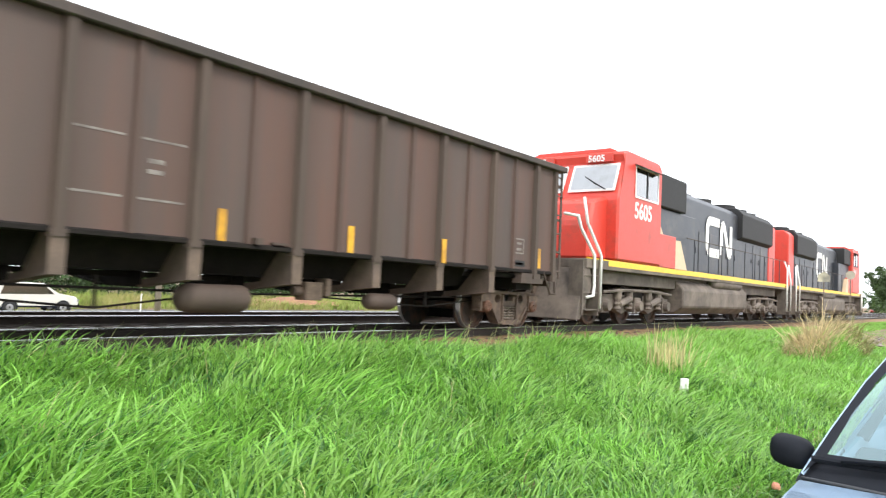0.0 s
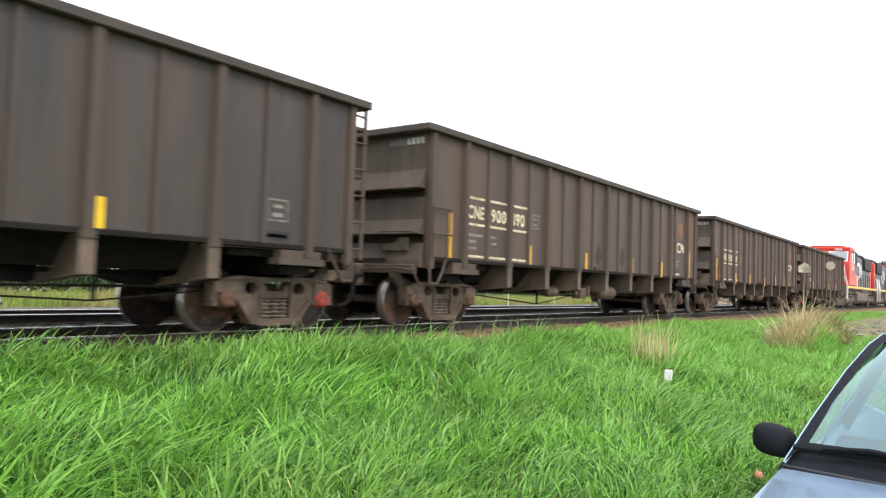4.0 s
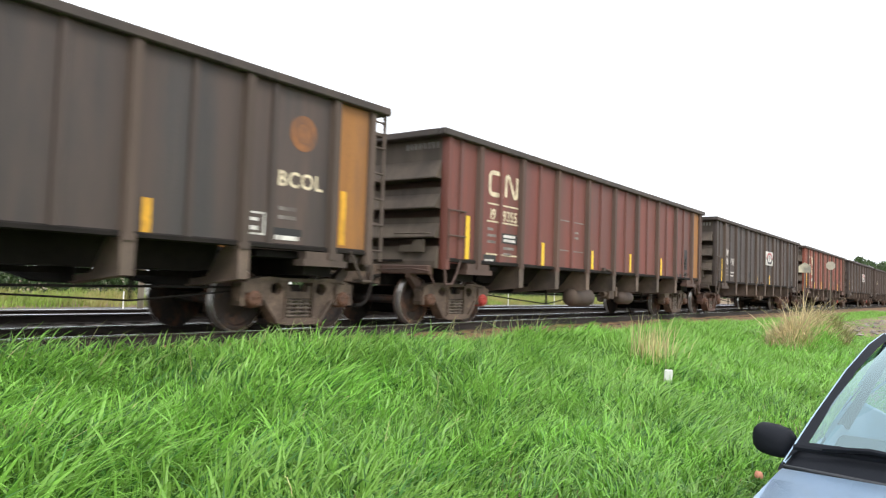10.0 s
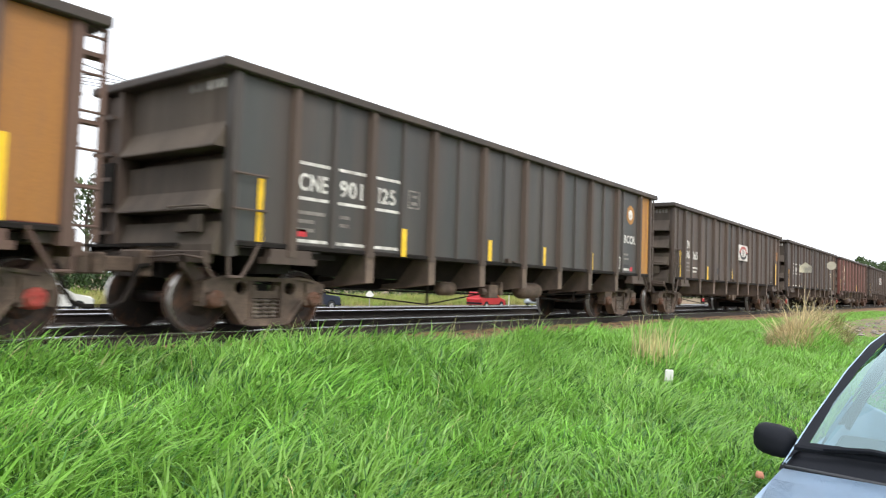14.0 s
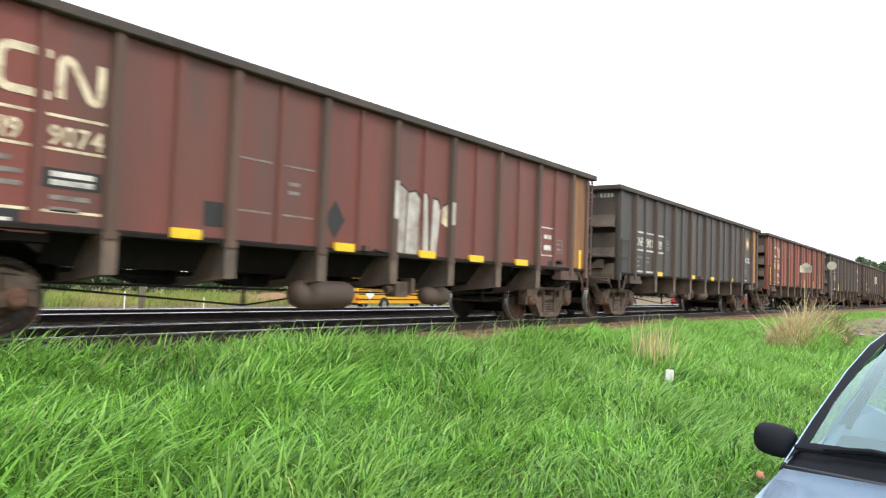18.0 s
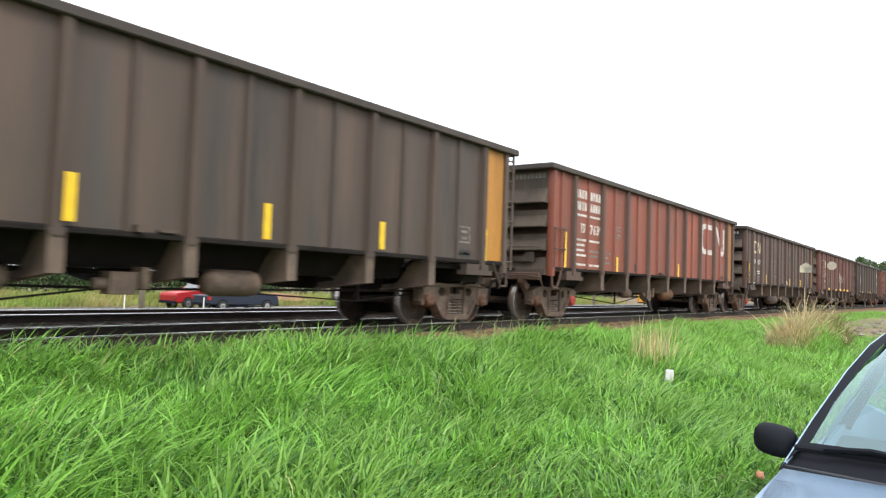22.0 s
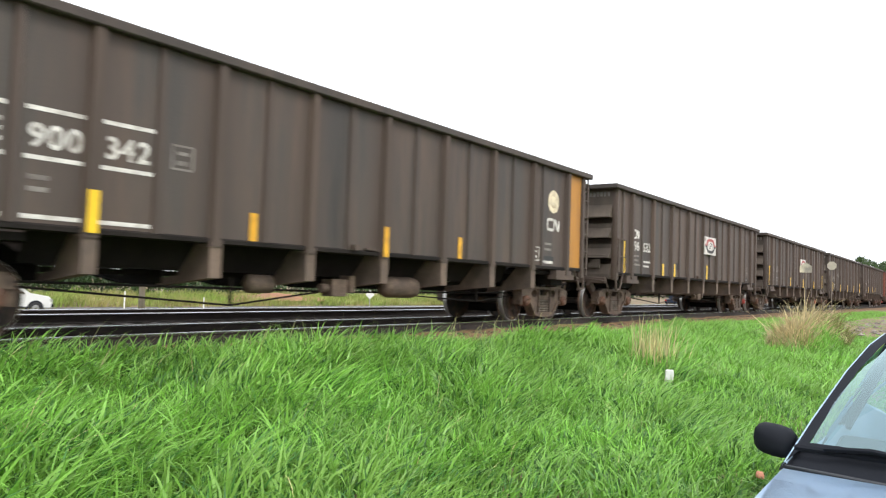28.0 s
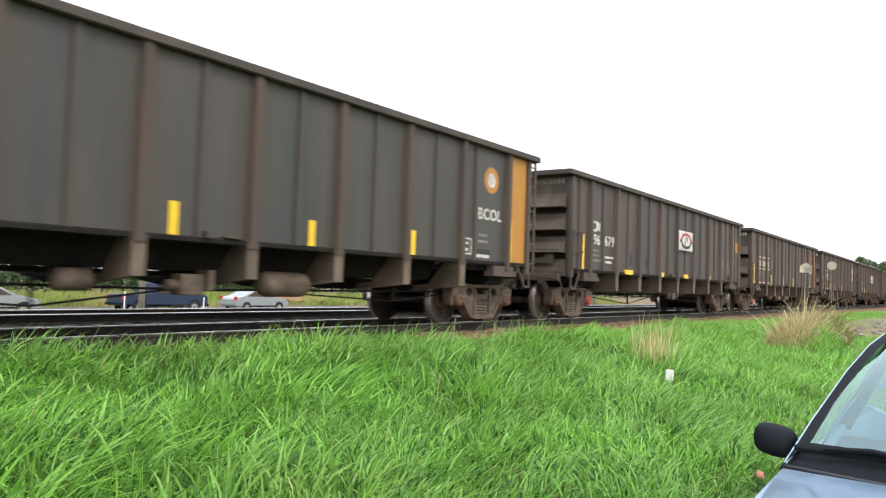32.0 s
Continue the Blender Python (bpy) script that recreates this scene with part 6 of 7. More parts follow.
        def mirror(bm):
            c = Vector((1.47, s * 0.930, 0.957))
            rows = []
            for k, (dx, sy, sz) in enumerate(((-0.075, 0.25, 0.2), (-0.07, 0.62, 0.6), (-0.045, 0.9, 0.9), (0.0, 1.0, 1.0), (0.05, 1.0, 1.0), (0.06, 0.9, 0.9), (0.045, 0.86, 0.86))):
                ring = []
                for a in range(16):
                    an = a * math.tau / 16
                    ca, sa = math.cos(an), math.sin(an)
                    ca, sa = math.copysign(abs(ca) ** 0.7, ca), math.copysign(abs(sa) ** 0.7, sa)
                    ring.append((c.x + dx, c.y + 0.092 * sy * ca, c.z + 0.070 * sz * sa + 0.012 * ca * s))
                ring.append(ring[0])
                rows.append(ring)
            loft(bm, rows, False)
            bmesh.ops.remove_doubles(bm, verts=bm.verts[:], dist=0.0005)
            bmesh.ops.holes_fill(bm, edges=bm.edges[:], sides=20)
        mi = part("wing_mirror", mirror, PLASTIC, car, "black plastic wing mirror", smooth=True)
        part("mirror_arm", lambda bm: prism(bm, [(1.44, 0.90), (1.58, 0.90), (1.55, 0.965), (1.46, 0.965)], s * 0.80, s * 0.88), PLASTIC, mi)
        part("mirror_glass", lambda bm: box(bm, 1.522, 1.526, s * 0.935 - 0.07, s * 0.935 + 0.07, 0.915, 1.015), LAMP_GLASS, mi)
        part("headlamp", lambda bm: prism(bm, [(0.10, 0.50), (0.20, 0.64), (0.50, 0.67), (0.42, 0.54)], s * 0.42, s * 0.70), LAMP_GLASS, car, bevel=0.015)
        for x in (0.72, 3.18):
            w = part("wheel", lambda bm: lathe(bm, [(-0.09, 0.20), (-0.09, 0.275), (-0.06, 0.295), (0.06, 0.295), (0.09, 0.275), (0.09, 0.20)], 28), RUBBER, car, m=pose(x, s * 0.745, 0.295), smooth=True)
            part("rim", lambda bm: (lathe(bm, [(-0.07, 0.19), (0.07, 0.19)], 20), lathe(bm, [(-0.095, 0.06), (0.095, 0.06)], 12)), ALLOY, w)

    def roof(bm):
        rows = []
        for x, w, z in ((2.46, 0.57, 1.385), (2.8, 0.59, 1.43), (3.2, 0.58, 1.42), (3.72, 0.58, 1.26)):
            rows.append([(x - 0.06 * (1 - (k / 4 - 1) ** 2), (k / 4 - 1) * w, z + 0.03 * (1 - (k / 4 - 1) ** 2)) for k in range(9)])
        loft(bm, rows, False)
        bmesh.ops.solidify(bm, geom=bm.faces[:], thickness=-0.02)
    part("roof", roof, CAR_PAINT, car, smooth=True)
    part("rear_window", lambda bm: loft(bm, [both([(3.76, 0.52, 1.22), (3.78, 0.0, 1.24)]), both([(3.88, 0.56, 0.86), (3.90, 0.0, 0.86)])], False), CAR_GLASS, car)
    # wipers
    for y0, y1, pivot in ((0.80, 0.22, 0.0), (0.12, -0.45, -0.60)):
        def arm(bm):
            pipe(bm, [(1.08, pivot, 0.945), (1.13, pivot + 0.12, 0.985), (1.19, (y0 + y1) / 2 - 0.05, 1.012), (1.205, (y0 + y1) / 2 + 0.06, 1.012)], 0.011)
        wp = part("wiper", arm, PLASTIC, car, "black windscreen wiper")

        def blade(bm):
            ends = [(1.235 - 0.07 * (0.8 - y) / 0.6 if y0 > 0.5 else 1.17, y, 0.985 + 0.012 * (0.8 - y) / 0.6 if y0 > 0.5 else 1.0) for y in (y0, y0 * 0.67 + y1 * 0.33, y0 * 0.33 + y1 * 0.67, y1)]
            pipe(bm, ends, 0.014)
        part("wiper_blade", blade, PLASTIC, wp)
        part("wiper_bridge", lambda bm: pipe(bm, [(1.205, y0 * 0.8 + y1 * 0.2, 1.0), (1.178, (y0 + y1) / 2, 1.022), (1.165, y0 * 0.2 + y1 * 0.8, 1.012)], 0.012), PLASTIC, wp)
    # cabin
    part("dashboard", lambda bm: prism(bm, [(1.34, 0.86), (1.40, 0.94), (1.75, 0.985), (1.86, 0.92), (1.86, 0.60), (1.34, 0.60)], -0.70, 0.70), SEAT, car, bevel=0.02)
    part("steering_wheel", lambda bm: [rod(bm, (1.93 + 0.05 * math.sin(a), -0.34 + 0.17 * math.cos(a), 0.86 + 0.15 * math.sin(a)), (1.93 + 0.05 * math.sin(a + 0.53), -0.34 + 0.17 * math.cos(a + 0.53), 0.86 + 0.15 * math.sin(a + 0.53)), 0.016, 6) for a in [k * 0.5236 for k in range(12)]], PLASTIC, car)
    for y in (-0.34, 0.34):
        st = part("seat", lambda bm: (prism(bm, [(2.1, 0.42), (2.6, 0.40), (2.62, 0.55), (2.1, 0.56)], y - 0.24, y + 0.24), prism(bm, [(2.55, 0.5), (2.70, 0.5), (2.86, 1.05), (2.76, 1.06)], y - 0.22, y + 0.22)), SEAT, car, bevel=0.03)
        part("headrest", lambda bm: box(bm, 2.78, 2.88, y - 0.12, y + 0.12, 1.07, 1.24), SEAT, st, bevel=0.03)
    part("inner_mirror", lambda bm: box(bm, 2.38, 2.41, -0.10, 0.10, 1.32, 1.38), PLASTIC, car, bevel=0.008)
    part("bumper", lambda bm: loft(bm, [[(0.02, y, z) for z in (0.25, 0.50)] for y in (0,)] + [[(0.04 + 0.25 * (abs(y) / 0.7) ** 3, y, 0.26), (0.0 + 0.25 * (abs(y) / 0.7) ** 3, y, 0.48)] for y in (-0.7, -0.4, 0.0, 0.4, 0.7)][1:], False), PLASTIC, car)
    return car


parked_car()


def sign_on_post(x, y, z, shape, size, mat, label):
    s = thing("road_sign", label, "sign", "signs at the crossing", pose(x, y, ground_z(x, y), 0, 0, -80))
    h = z - ground_z(x, y)
    put("post", mesh_of("sign_post|%.2f" % h, lambda bm: (box(bm, -0.022, 0.022, 0.0, 0.03, -0.3, h + size * 0.4))), POST_BROWN, s)
    pts = {"house": [(-0.5, -0.45), (0.5, -0.45), (0.5, 0.12), (0.0, 0.5), (-0.5, 0.12)], "round": [(0.5 * math.cos(k * math.tau / 8 + 0.39), 0.5 * math.sin(k * math.tau / 8 + 0.39)) for k in range(8)]}[shape]
    put("panel", mesh_of("sign_panel|" + shape, lambda bm: prism(bm, [(u * size, v * size) for u, v in pts], -0.012, -0.004)), mat, s, pose(0, 0, h))
    return s


sign_on_post(33.5, 5.89, 1.95, "house", 0.46, SIGN_BACK, "pale five-sided sign seen from behind on a steel post")
sign_on_post(36.5, 5.36, 2.16, "round", 0.40, SIGN_GREY, "grey eight-sided sign seen from behind on a steel post")


def marker_post():
    m = thing("marker_post", "short chalky white plastic marker standing in the grass", "marker", m=pose(10.66, 3.70, ground_z(10.66, 3.70) - 0.01, 2, 4, 20))
    part("stake", lambda bm: box(bm, -0.035, 0.045, -0.04, 0.04, -0.2, 0.16), POST_WHITE, m, bevel=0.006)
    part("cap", lambda bm: prism(bm, [(-0.055, 0.15), (0.06, 0.10), (0.07, 0.29), (0.04, 0.31), (-0.06, 0.305)], -0.06, 0.06), POST_WHITE, m, bevel=0.012)


marker_post()


def blades(name, count, place, height, width, mat, lean, seed, label, category, segs=4, spread=0.35, droop=0.5):
    """One sheet of many curved leaf blades. place(rng, n) gives roots x, y, z and a size factor."""
    rng = np.random.default_rng(seed)
    x, y, z, k = place(rng, count)
    n = len(x)
    az = rng.uniform(0, math.tau, n)
    ln = rng.uniform(height[0], height[1], n) * k
    wd = rng.uniform(width[0], width[1], n) * (0.5 + 0.5 * k)
    # neighbours lean together, tussock by tussock
    ga = np.sin(2.3 * x + 1.7 * y + 1.3 * np.sin(1.9 * y)) + 0.8 * np.sin(5.1 * y - 3.7 * x)
    gb = np.sin(2.9 * y - 1.3 * x + 2.0) + 0.8 * np.sin(4.7 * x + 4.1 * y)
    lx = lean[0] + 0.45 * spread * ga + rng.normal(0, spread * 0.75, n)
    ly = lean[1] + 0.45 * spread * gb + rng.normal(0, spread * 0.75, n)
    dr = rng.uniform(0.1, 1.0, n) * droop
    verts = np.zeros((n, 2 * segs + 1, 3), np.float32)
    for i in range(segs + 1):
        t = i / segs
        px = x + lx * ln * (0.18 * t + 0.82 * t ** 2.3)
        py = y + ly * ln * (0.18 * t + 0.82 * t ** 2.3)
        pz = z + ln * (t - dr * t * t * t * 0.8)
        w = wd * (1 - t ** 3) * (0.75 + 0.5 * t if t < 0.5 else 1.0)
        if i < segs:
            verts[:, 2 * i] = np.stack((px - np.cos(az) * w / 2, py - np.sin(az) * w / 2, pz), 1)
            verts[:, 2 * i + 1] = np.stack((px + np.cos(az) * w / 2, py + np.sin(az) * w / 2, pz), 1)
        else:
            verts[:, 2 * i] = np.stack((px, py, pz), 1)
    m = 2 * segs + 1
    base = (np.arange(n) * m)[:, None]
    quads = np.concatenate([base + np.array([[2 * i, 2 * i + 1, 2 * i + 3, 2 * i + 2]]) for i in range(segs - 1)], 0)
    tris = base + np.array([[2 * segs - 2, 2 * segs - 1, 2 * segs]])
    me = bpy.data.meshes.new(name)
    me.vertices.add(n * m)
    me.vertices.foreach_set("co", verts.reshape(-1))
    loops = np.concatenate((quads.reshape(-1), tris.reshape(-1))).astype(np.int32)
    me.loops.add(len(loops))
    me.loops.foreach_set("vertex_index", loops)
    starts = np.concatenate((np.arange(len(quads)) * 4, len(quads) * 4 + np.arange(len(tris)) * 3)).astype(np.int32)
    me.polygons.add(len(starts))
    me.polygons.foreach_set("loop_start", starts)
    me.update(calc_edges=True)
    me.polygons.foreach_set("use_smooth", [True] * len(me.polygons))
    me.materials.append(mat)
    return tagged(new(name, me), label, category, kind="stuff")


# ---- across the tracks: verge, hedge, poles, trees ----
LEAF = material("tree_leaves", (0.055, 0.095, 0.028), 0.6, spread=0.3, scale=0.6, island=True, jitter=0.45, bump=0.0, through_light=0.3)
LEAF_PALE = material("spring_leaves", (0.11, 0.15, 0.045), 0.6, spread=0.3, scale=0.6, island=True, jitter=0.4, bump=0.0, through_light=0.3)
HEDGE = material("hedge_leaves", (0.045, 0.085, 0.025), 0.6, spread=0.35, scale=0.35, island=True, jitter=0.5, bump=0.0, through_light=0.25)
BARK = material("bark", (0.11, 0.09, 0.07), 0.9, spread=0.3, scale=5, bump=0.5)
POLE_WOOD = material("weathered_pole", (0.34, 0.30, 0.25), 0.85, spread=0.2, scale=5, streak=True, bump=0.3)
FIELD = material("meadow_grass", (0.20, 0.30, 0.05), 0.7, spread=0.3, scale=0.25, grain=10, island=True, jitter=0.35, bump=0.0, through_light=0.3, dirt=(0.36, 0.32, 0.12), dirt_amount=0.45, dirt_scale=0.2)
WIRE = material("black_cable", (0.02, 0.02, 0.02), 0.7)
DIRT = material("red_brown_earth", (0.26, 0.13, 0.07), 0.95, spread=0.3, scale=2, bump=0.6, grain=20)


def meadow(x0, x1, y0, y1):
    def place(rng, n):
        x, y = rng.uniform(x0, x1, n), rng.uniform(y0, y1, n)
        return x, y, GZ2(x, y) - 0.02, 0.7 + 0.5 * np.sin(x * 0.4 + y * 0.3) ** 2
    return place


GZ2 = np.vectorize(ground_z)
blades("kerb_grass", 45000, meadow(8, 110, 33.6, 37.1), (0.32, 0.62), (0.05, 0.09), FIELD, (0.2, 0), 43, "yellow-green grass at the edge of the road", "grass", 2, 0.3)
blades("roadside_grass", 30000, meadow(8, 115, 46.8, 54.0), (0.45, 1.0), (0.04, 0.09), FIELD, (0.2, 0), 42, "tall yellow-green grass beyond the road", "grass", 2, 0.3)


def leaf_cloud(name, centres, count, size, mat, seed, parent=None, label="", category="", kind=""):
    """Many small leaves scattered round a set of (x, y, z, radius, squash) centres."""
    rng = np.random.default_rng(seed)
    c = np.array(centres)
    w = c[:, 3] ** 2
    pick = rng.choice(len(c), count, p=w / w.sum())
    d = rng.normal(0, 1, (count, 3))
    d /= np.linalg.norm(d, axis=1)[:, None]
    r = c[pick, 3] * rng.random(count) ** 0.4 * rng.uniform(0.75, 1.12, count)
    p = c[pick, :3] + d * r[:, None] * np.stack((np.ones(count), np.ones(count), c[pick, 4]), 1)
    a, b = rng.normal(0, 1, (count, 3)), rng.normal(0, 1, (count, 3))
    a /= np.linalg.norm(a, axis=1)[:, None]
    b = np.cross(a, b)
    b /= np.linalg.norm(b, axis=1)[:, None]
    s = rng.uniform(size * 0.6, size * 1.3, count)[:, None]
    v = np.stack((p - a * s, p + b * s * 0.45, p + a * s, p - b * s * 0.45), 1).reshape(-1, 3)
    me = bpy.data.meshes.new(name)
    me.from_pydata(v.tolist(), [], np.arange(count * 4).reshape(-1, 4).tolist())
    me.materials.append(mat)
    ob = new(name, me)
    ob.parent = parent
    return tagged(ob, label, category, kind=kind)


def tree(x, y, h, r, seed, mat, leaves=1500, bare=False):
    rng = random.Random(seed)
    z0 = ground_z(x, y)
    t = thing("tree", "broadleaf tree with thin spring leaves" if bare else "leafy green broadleaf tree", "tree", "trees along the road", pose(x, y, z0))
    tips = []

    def wood(bm):
        pts = [Vector((0, 0, -0.2)), Vector((rng.uniform(-.1, .1), 0, h * 0.3)), Vector((rng.uniform(-.2, .2), rng.uniform(-.2, .2), h * 0.62)), Vector((rng.uniform(-.3, .3), rng.uniform(-.3, .3), h * 0.9))]
        rad = [h * 0.03, h * 0.022, h * 0.013, h * 0.004]
        for i in range(3):
            rod(bm, pts[i], pts[i + 1], rad[i], 8, rad[i + 1])
        for k in range(9):
            a = k * 2.4 + rng.uniform(-.3, .3)
            zb = h * (0.28 + 0.06 * k)
            p = Vector((0, 0, zb))
            q = p + Vector((math.cos(a), math.sin(a), 0.7)) * r * rng.uniform(0.45, 0.7)
            e = q + Vector((math.cos(a + .3), math.sin(a + .3), 0.6)) * r * rng.uniform(0.25, 0.4)
            rod(bm, p, q, h * 0.010, 6, h * 0.006)
            rod(bm, q, e, h * 0.006, 5, h * 0.002)
            tips.extend((q, e))
    part("trunk", wood, BARK, t, "grey-brown trunk and limbs")
    centres = [(p.x, p.y, p.z, r * rng.uniform(0.22, 0.42), 0.75) for p in tips] + [(0, 0, h * 0.82, r * 0.5, 1.0)]
    leaf_cloud("crown", centres, leaves, 0.22 if y > 50 else 0.55, mat, seed, t)
    return t


for k, (x, y, h, r, mat, n, bare) in enumerate([(19.4, 59.4, 10.2, 3.8, LEAF_PALE, 1500, True), (24.6, 60.7, 11.0, 4.0, LEAF_PALE, 1300, True), (30.7, 60.0, 9.6, 3.5, LEAF, 1600, False),
                                              (37.5, 63.5, 11.0, 4.1, LEAF, 1500, False), (13.0, 60.0, 11.8, 4.4, LEAF, 1800, False), (238, 24.5, 11.5, 6.5, LEAF, 3000, False), (262, 27, 10.0, 6.0, LEAF, 2200, False)]):
    tree(x, y, h, r, 60 + k, mat, n, bare)


def row_of_bushes(name, x0, x1, step, y, h, seed, count, size, mat, label, category):
    rng = random.Random(seed)
    cs = []
    x = x0
    while x < x1:
        hh = h * rng.uniform(0.6, 1.15)
        cs.append((x, y + rng.uniform(-0.8, 0.8), -1.25 + hh * 0.45, hh * 0.62, 0.8))
        x += step * rng.uniform(0.7, 1.2)
    leaf_cloud(name, cs, count, size, mat, seed, None, label, category, "stuff")


row_of_bushes("hedge", 5.5, 46, 1.5, 56.0, 3.35, 71, 17000, 0.17, HEDGE, "dense dark green bramble hedge beyond the road", "hedge")
row_of_bushes("hedge", 46, 130, 2.2, 60.0, 3.9, 72, 13000, 0.24, HEDGE, "dense dark green bramble hedge beyond the road", "hedge")
row_of_bushes("far_woods", 90, 460, 7.0, 75.0, 11, 73, 14000, 0.9, LEAF, "far line of dark green woods", "woods")
row_of_bushes("far_woods", 300, 700, 9.0, 36.0, 9, 74, 7000, 0.9, LEAF, "far line of dark green woods behind the crossing", "woods")
mound = part("earth_mound", lambda bm: loft(bm, [[(36.2 + u * 13.6, 48.2 + 0.68 * v, -1.30 + 0.75 * math.sin(math.pi * u) * max(0, 1 - ((v - 3) / 3.2) ** 2) * (0.8 + 0.2 * math.sin(u * 23 + v))) for v in range(7)] for u in [k / 16 for k in range(17)]], False), DIRT, smooth=True)
tagged(mound, "low bank of bare red-brown earth beyond the road", "earth mound")


def utility_pole(x, y, h=12.3):
    p = thing("utility_pole", "weathered grey wooden utility pole with a crossarm", "utility pole", "poles along the road", pose(x, y, ground_z(x, y)))
    put("pole", mesh_of("utility_pole", lambda bm: rod(bm, (0, 0, -0.5), (0, 0, h), 0.17, 12, 0.11), smooth=True), POLE_WOOD, p)
    put("crossarm", mesh_of("crossarm", lambda bm: box(bm, -0.06, 0.06, -1.2, 1.2, h - 0.7, h - 0.58)), POLE_WOOD, p)
    for s in (-1.05, -0.4, 0.4, 1.05):
        put("insulator", mesh_of("insulator", lambda bm: lathe(bm, [(h - 0.58, 0.03), (h - 0.5, 0.06), (h - 0.44, 0.03)], 8, "z")), GALV, p, pose(0, s, 0))
    return p


POLES = [-34.0, 21.1, 76.5, 132.0, 188.0]
for x in POLES:
    utility_pole(x, 35.35)
for s in (-1.05, -0.4, 0.4, 1.05):
    def cable(bm):
        for a, b in zip(POLES, POLES[1:]):
            pts = [(a + (b - a) * k / 10, 35.35 + s, 10.45 - 1.2 * (1 - (2 * k / 10 - 1) ** 2)) for k in range(11)]
            pipe(bm, pts, 0.022, 4)
    tagged(part("overhead_wire", cable, WIRE), "thin black overhead wire between the poles", "wire", "overhead wires")
tagged(part("overhead_wire", lambda bm: pipe(bm, [(4.1, 32.8, 14.2), (12.3, 35.5, 11.5), (21.05, 35.35, 10.5)], 0.027, 5), WIRE), "thick black service cable hanging from the pole", "wire", "overhead wires")


def small_post(x, y, h, mat, label, r=0.035):
    z = ground_z(x, y)
    ob = part("marker_stake", lambda bm: rod(bm, (0, 0, -0.3), (0, 0, h), r, 8), mat, m=pose(x, y, z))
    tagged(ob, label, "marker", "roadside stakes")


for x, y, h in ((18.7, 32.8, 1.5), (23.1, 32.8, 1.23), (56.0, 34.1, 1.7), (64.8, 34.1, 2.0)):
    small_post(x, y, h, POST_WHITE, "thin white wooden stake in the meadow grass")
dz = ground_z(39.4, 35.9)
dia = thing("diamond_sign", "small white diamond marker sign on a post", "sign", m=pose(39.4, 35.9, dz, 0, 0, -45))
part("post", lambda bm: rod(bm, (0, 0, -0.3), (0, 0, 1.55), 0.035, 8), GALV, dia)
part("panel", lambda bm: prism(bm, [(-0.33, 1.4), (0, 1.07), (0.33, 1.4), (0, 1.73)], -0.05, -0.035), POST_WHITE, dia)

# gravel lot: loose stones
STONE = material("loose_stone", (0.22, 0.19, 0.17), 0.9, spread=0.3, scale=4, island=True, jitter=0.4, bump=0.5)


def stones(bm):
    rng = random.Random(8)
    for k in range(700):
        x, y = rng.uniform(23.5, 40), rng.uniform(-4.5, 3.6)
        s = rng.uniform(0.03, 0.11)
        z = max(ground_z(x, y), -0.29)
        vs = [bm.verts.new((x + s * dx * rng.uniform(.7, 1.2), y + s * dy * rng.uniform(.7, 1.2), z + s * dz_ * 0.7 * rng.uniform(.6, 1.2))) for dx, dy, dz_ in ((1, 0, 0), (0, 1, 0), (-1, 0, 0), (0, -1, 0), (0, 0, 1), (0, 0, -.6))]
        for a, b in ((0, 1), (1, 2), (2, 3), (3, 0)):
            bm.faces.new((vs[a], vs[b], vs[4]))
            bm.faces.new((vs[b], vs[a], vs[5]))


tagged(part("loose_stones", stones, STONE), "scattered pale broken stones on the lot", "stones", kind="stuff")
brick_bit = part("brick_fragment", lambda bm: prism(bm, [(-0.045, 0), (0.045, 0), (0.05, 0.03), (0.01, 0.06), (-0.035, 0.04)], -0.03, 0.03), material("broken_brick", (0.48, 0.20, 0.13), 0.85, spread=0.2, scale=8), m=pose(6.28, 1.43, ground_z(6.28, 1.43) + 0.09, 8, 0, 30), bevel=0.012)
tagged(brick_bit, "small broken orange brick lying in short grass", "brick")

# ---- traffic on the road ----
WINDOW_DARK = glass("tinted_window", (0.10, 0.12, 0.13), 0.05, 0.25)
TAIL_RED = material("tail_lamp_red", (0.5, 0.02, 0.02), 0.3, spread=0.05, bump=0.0)


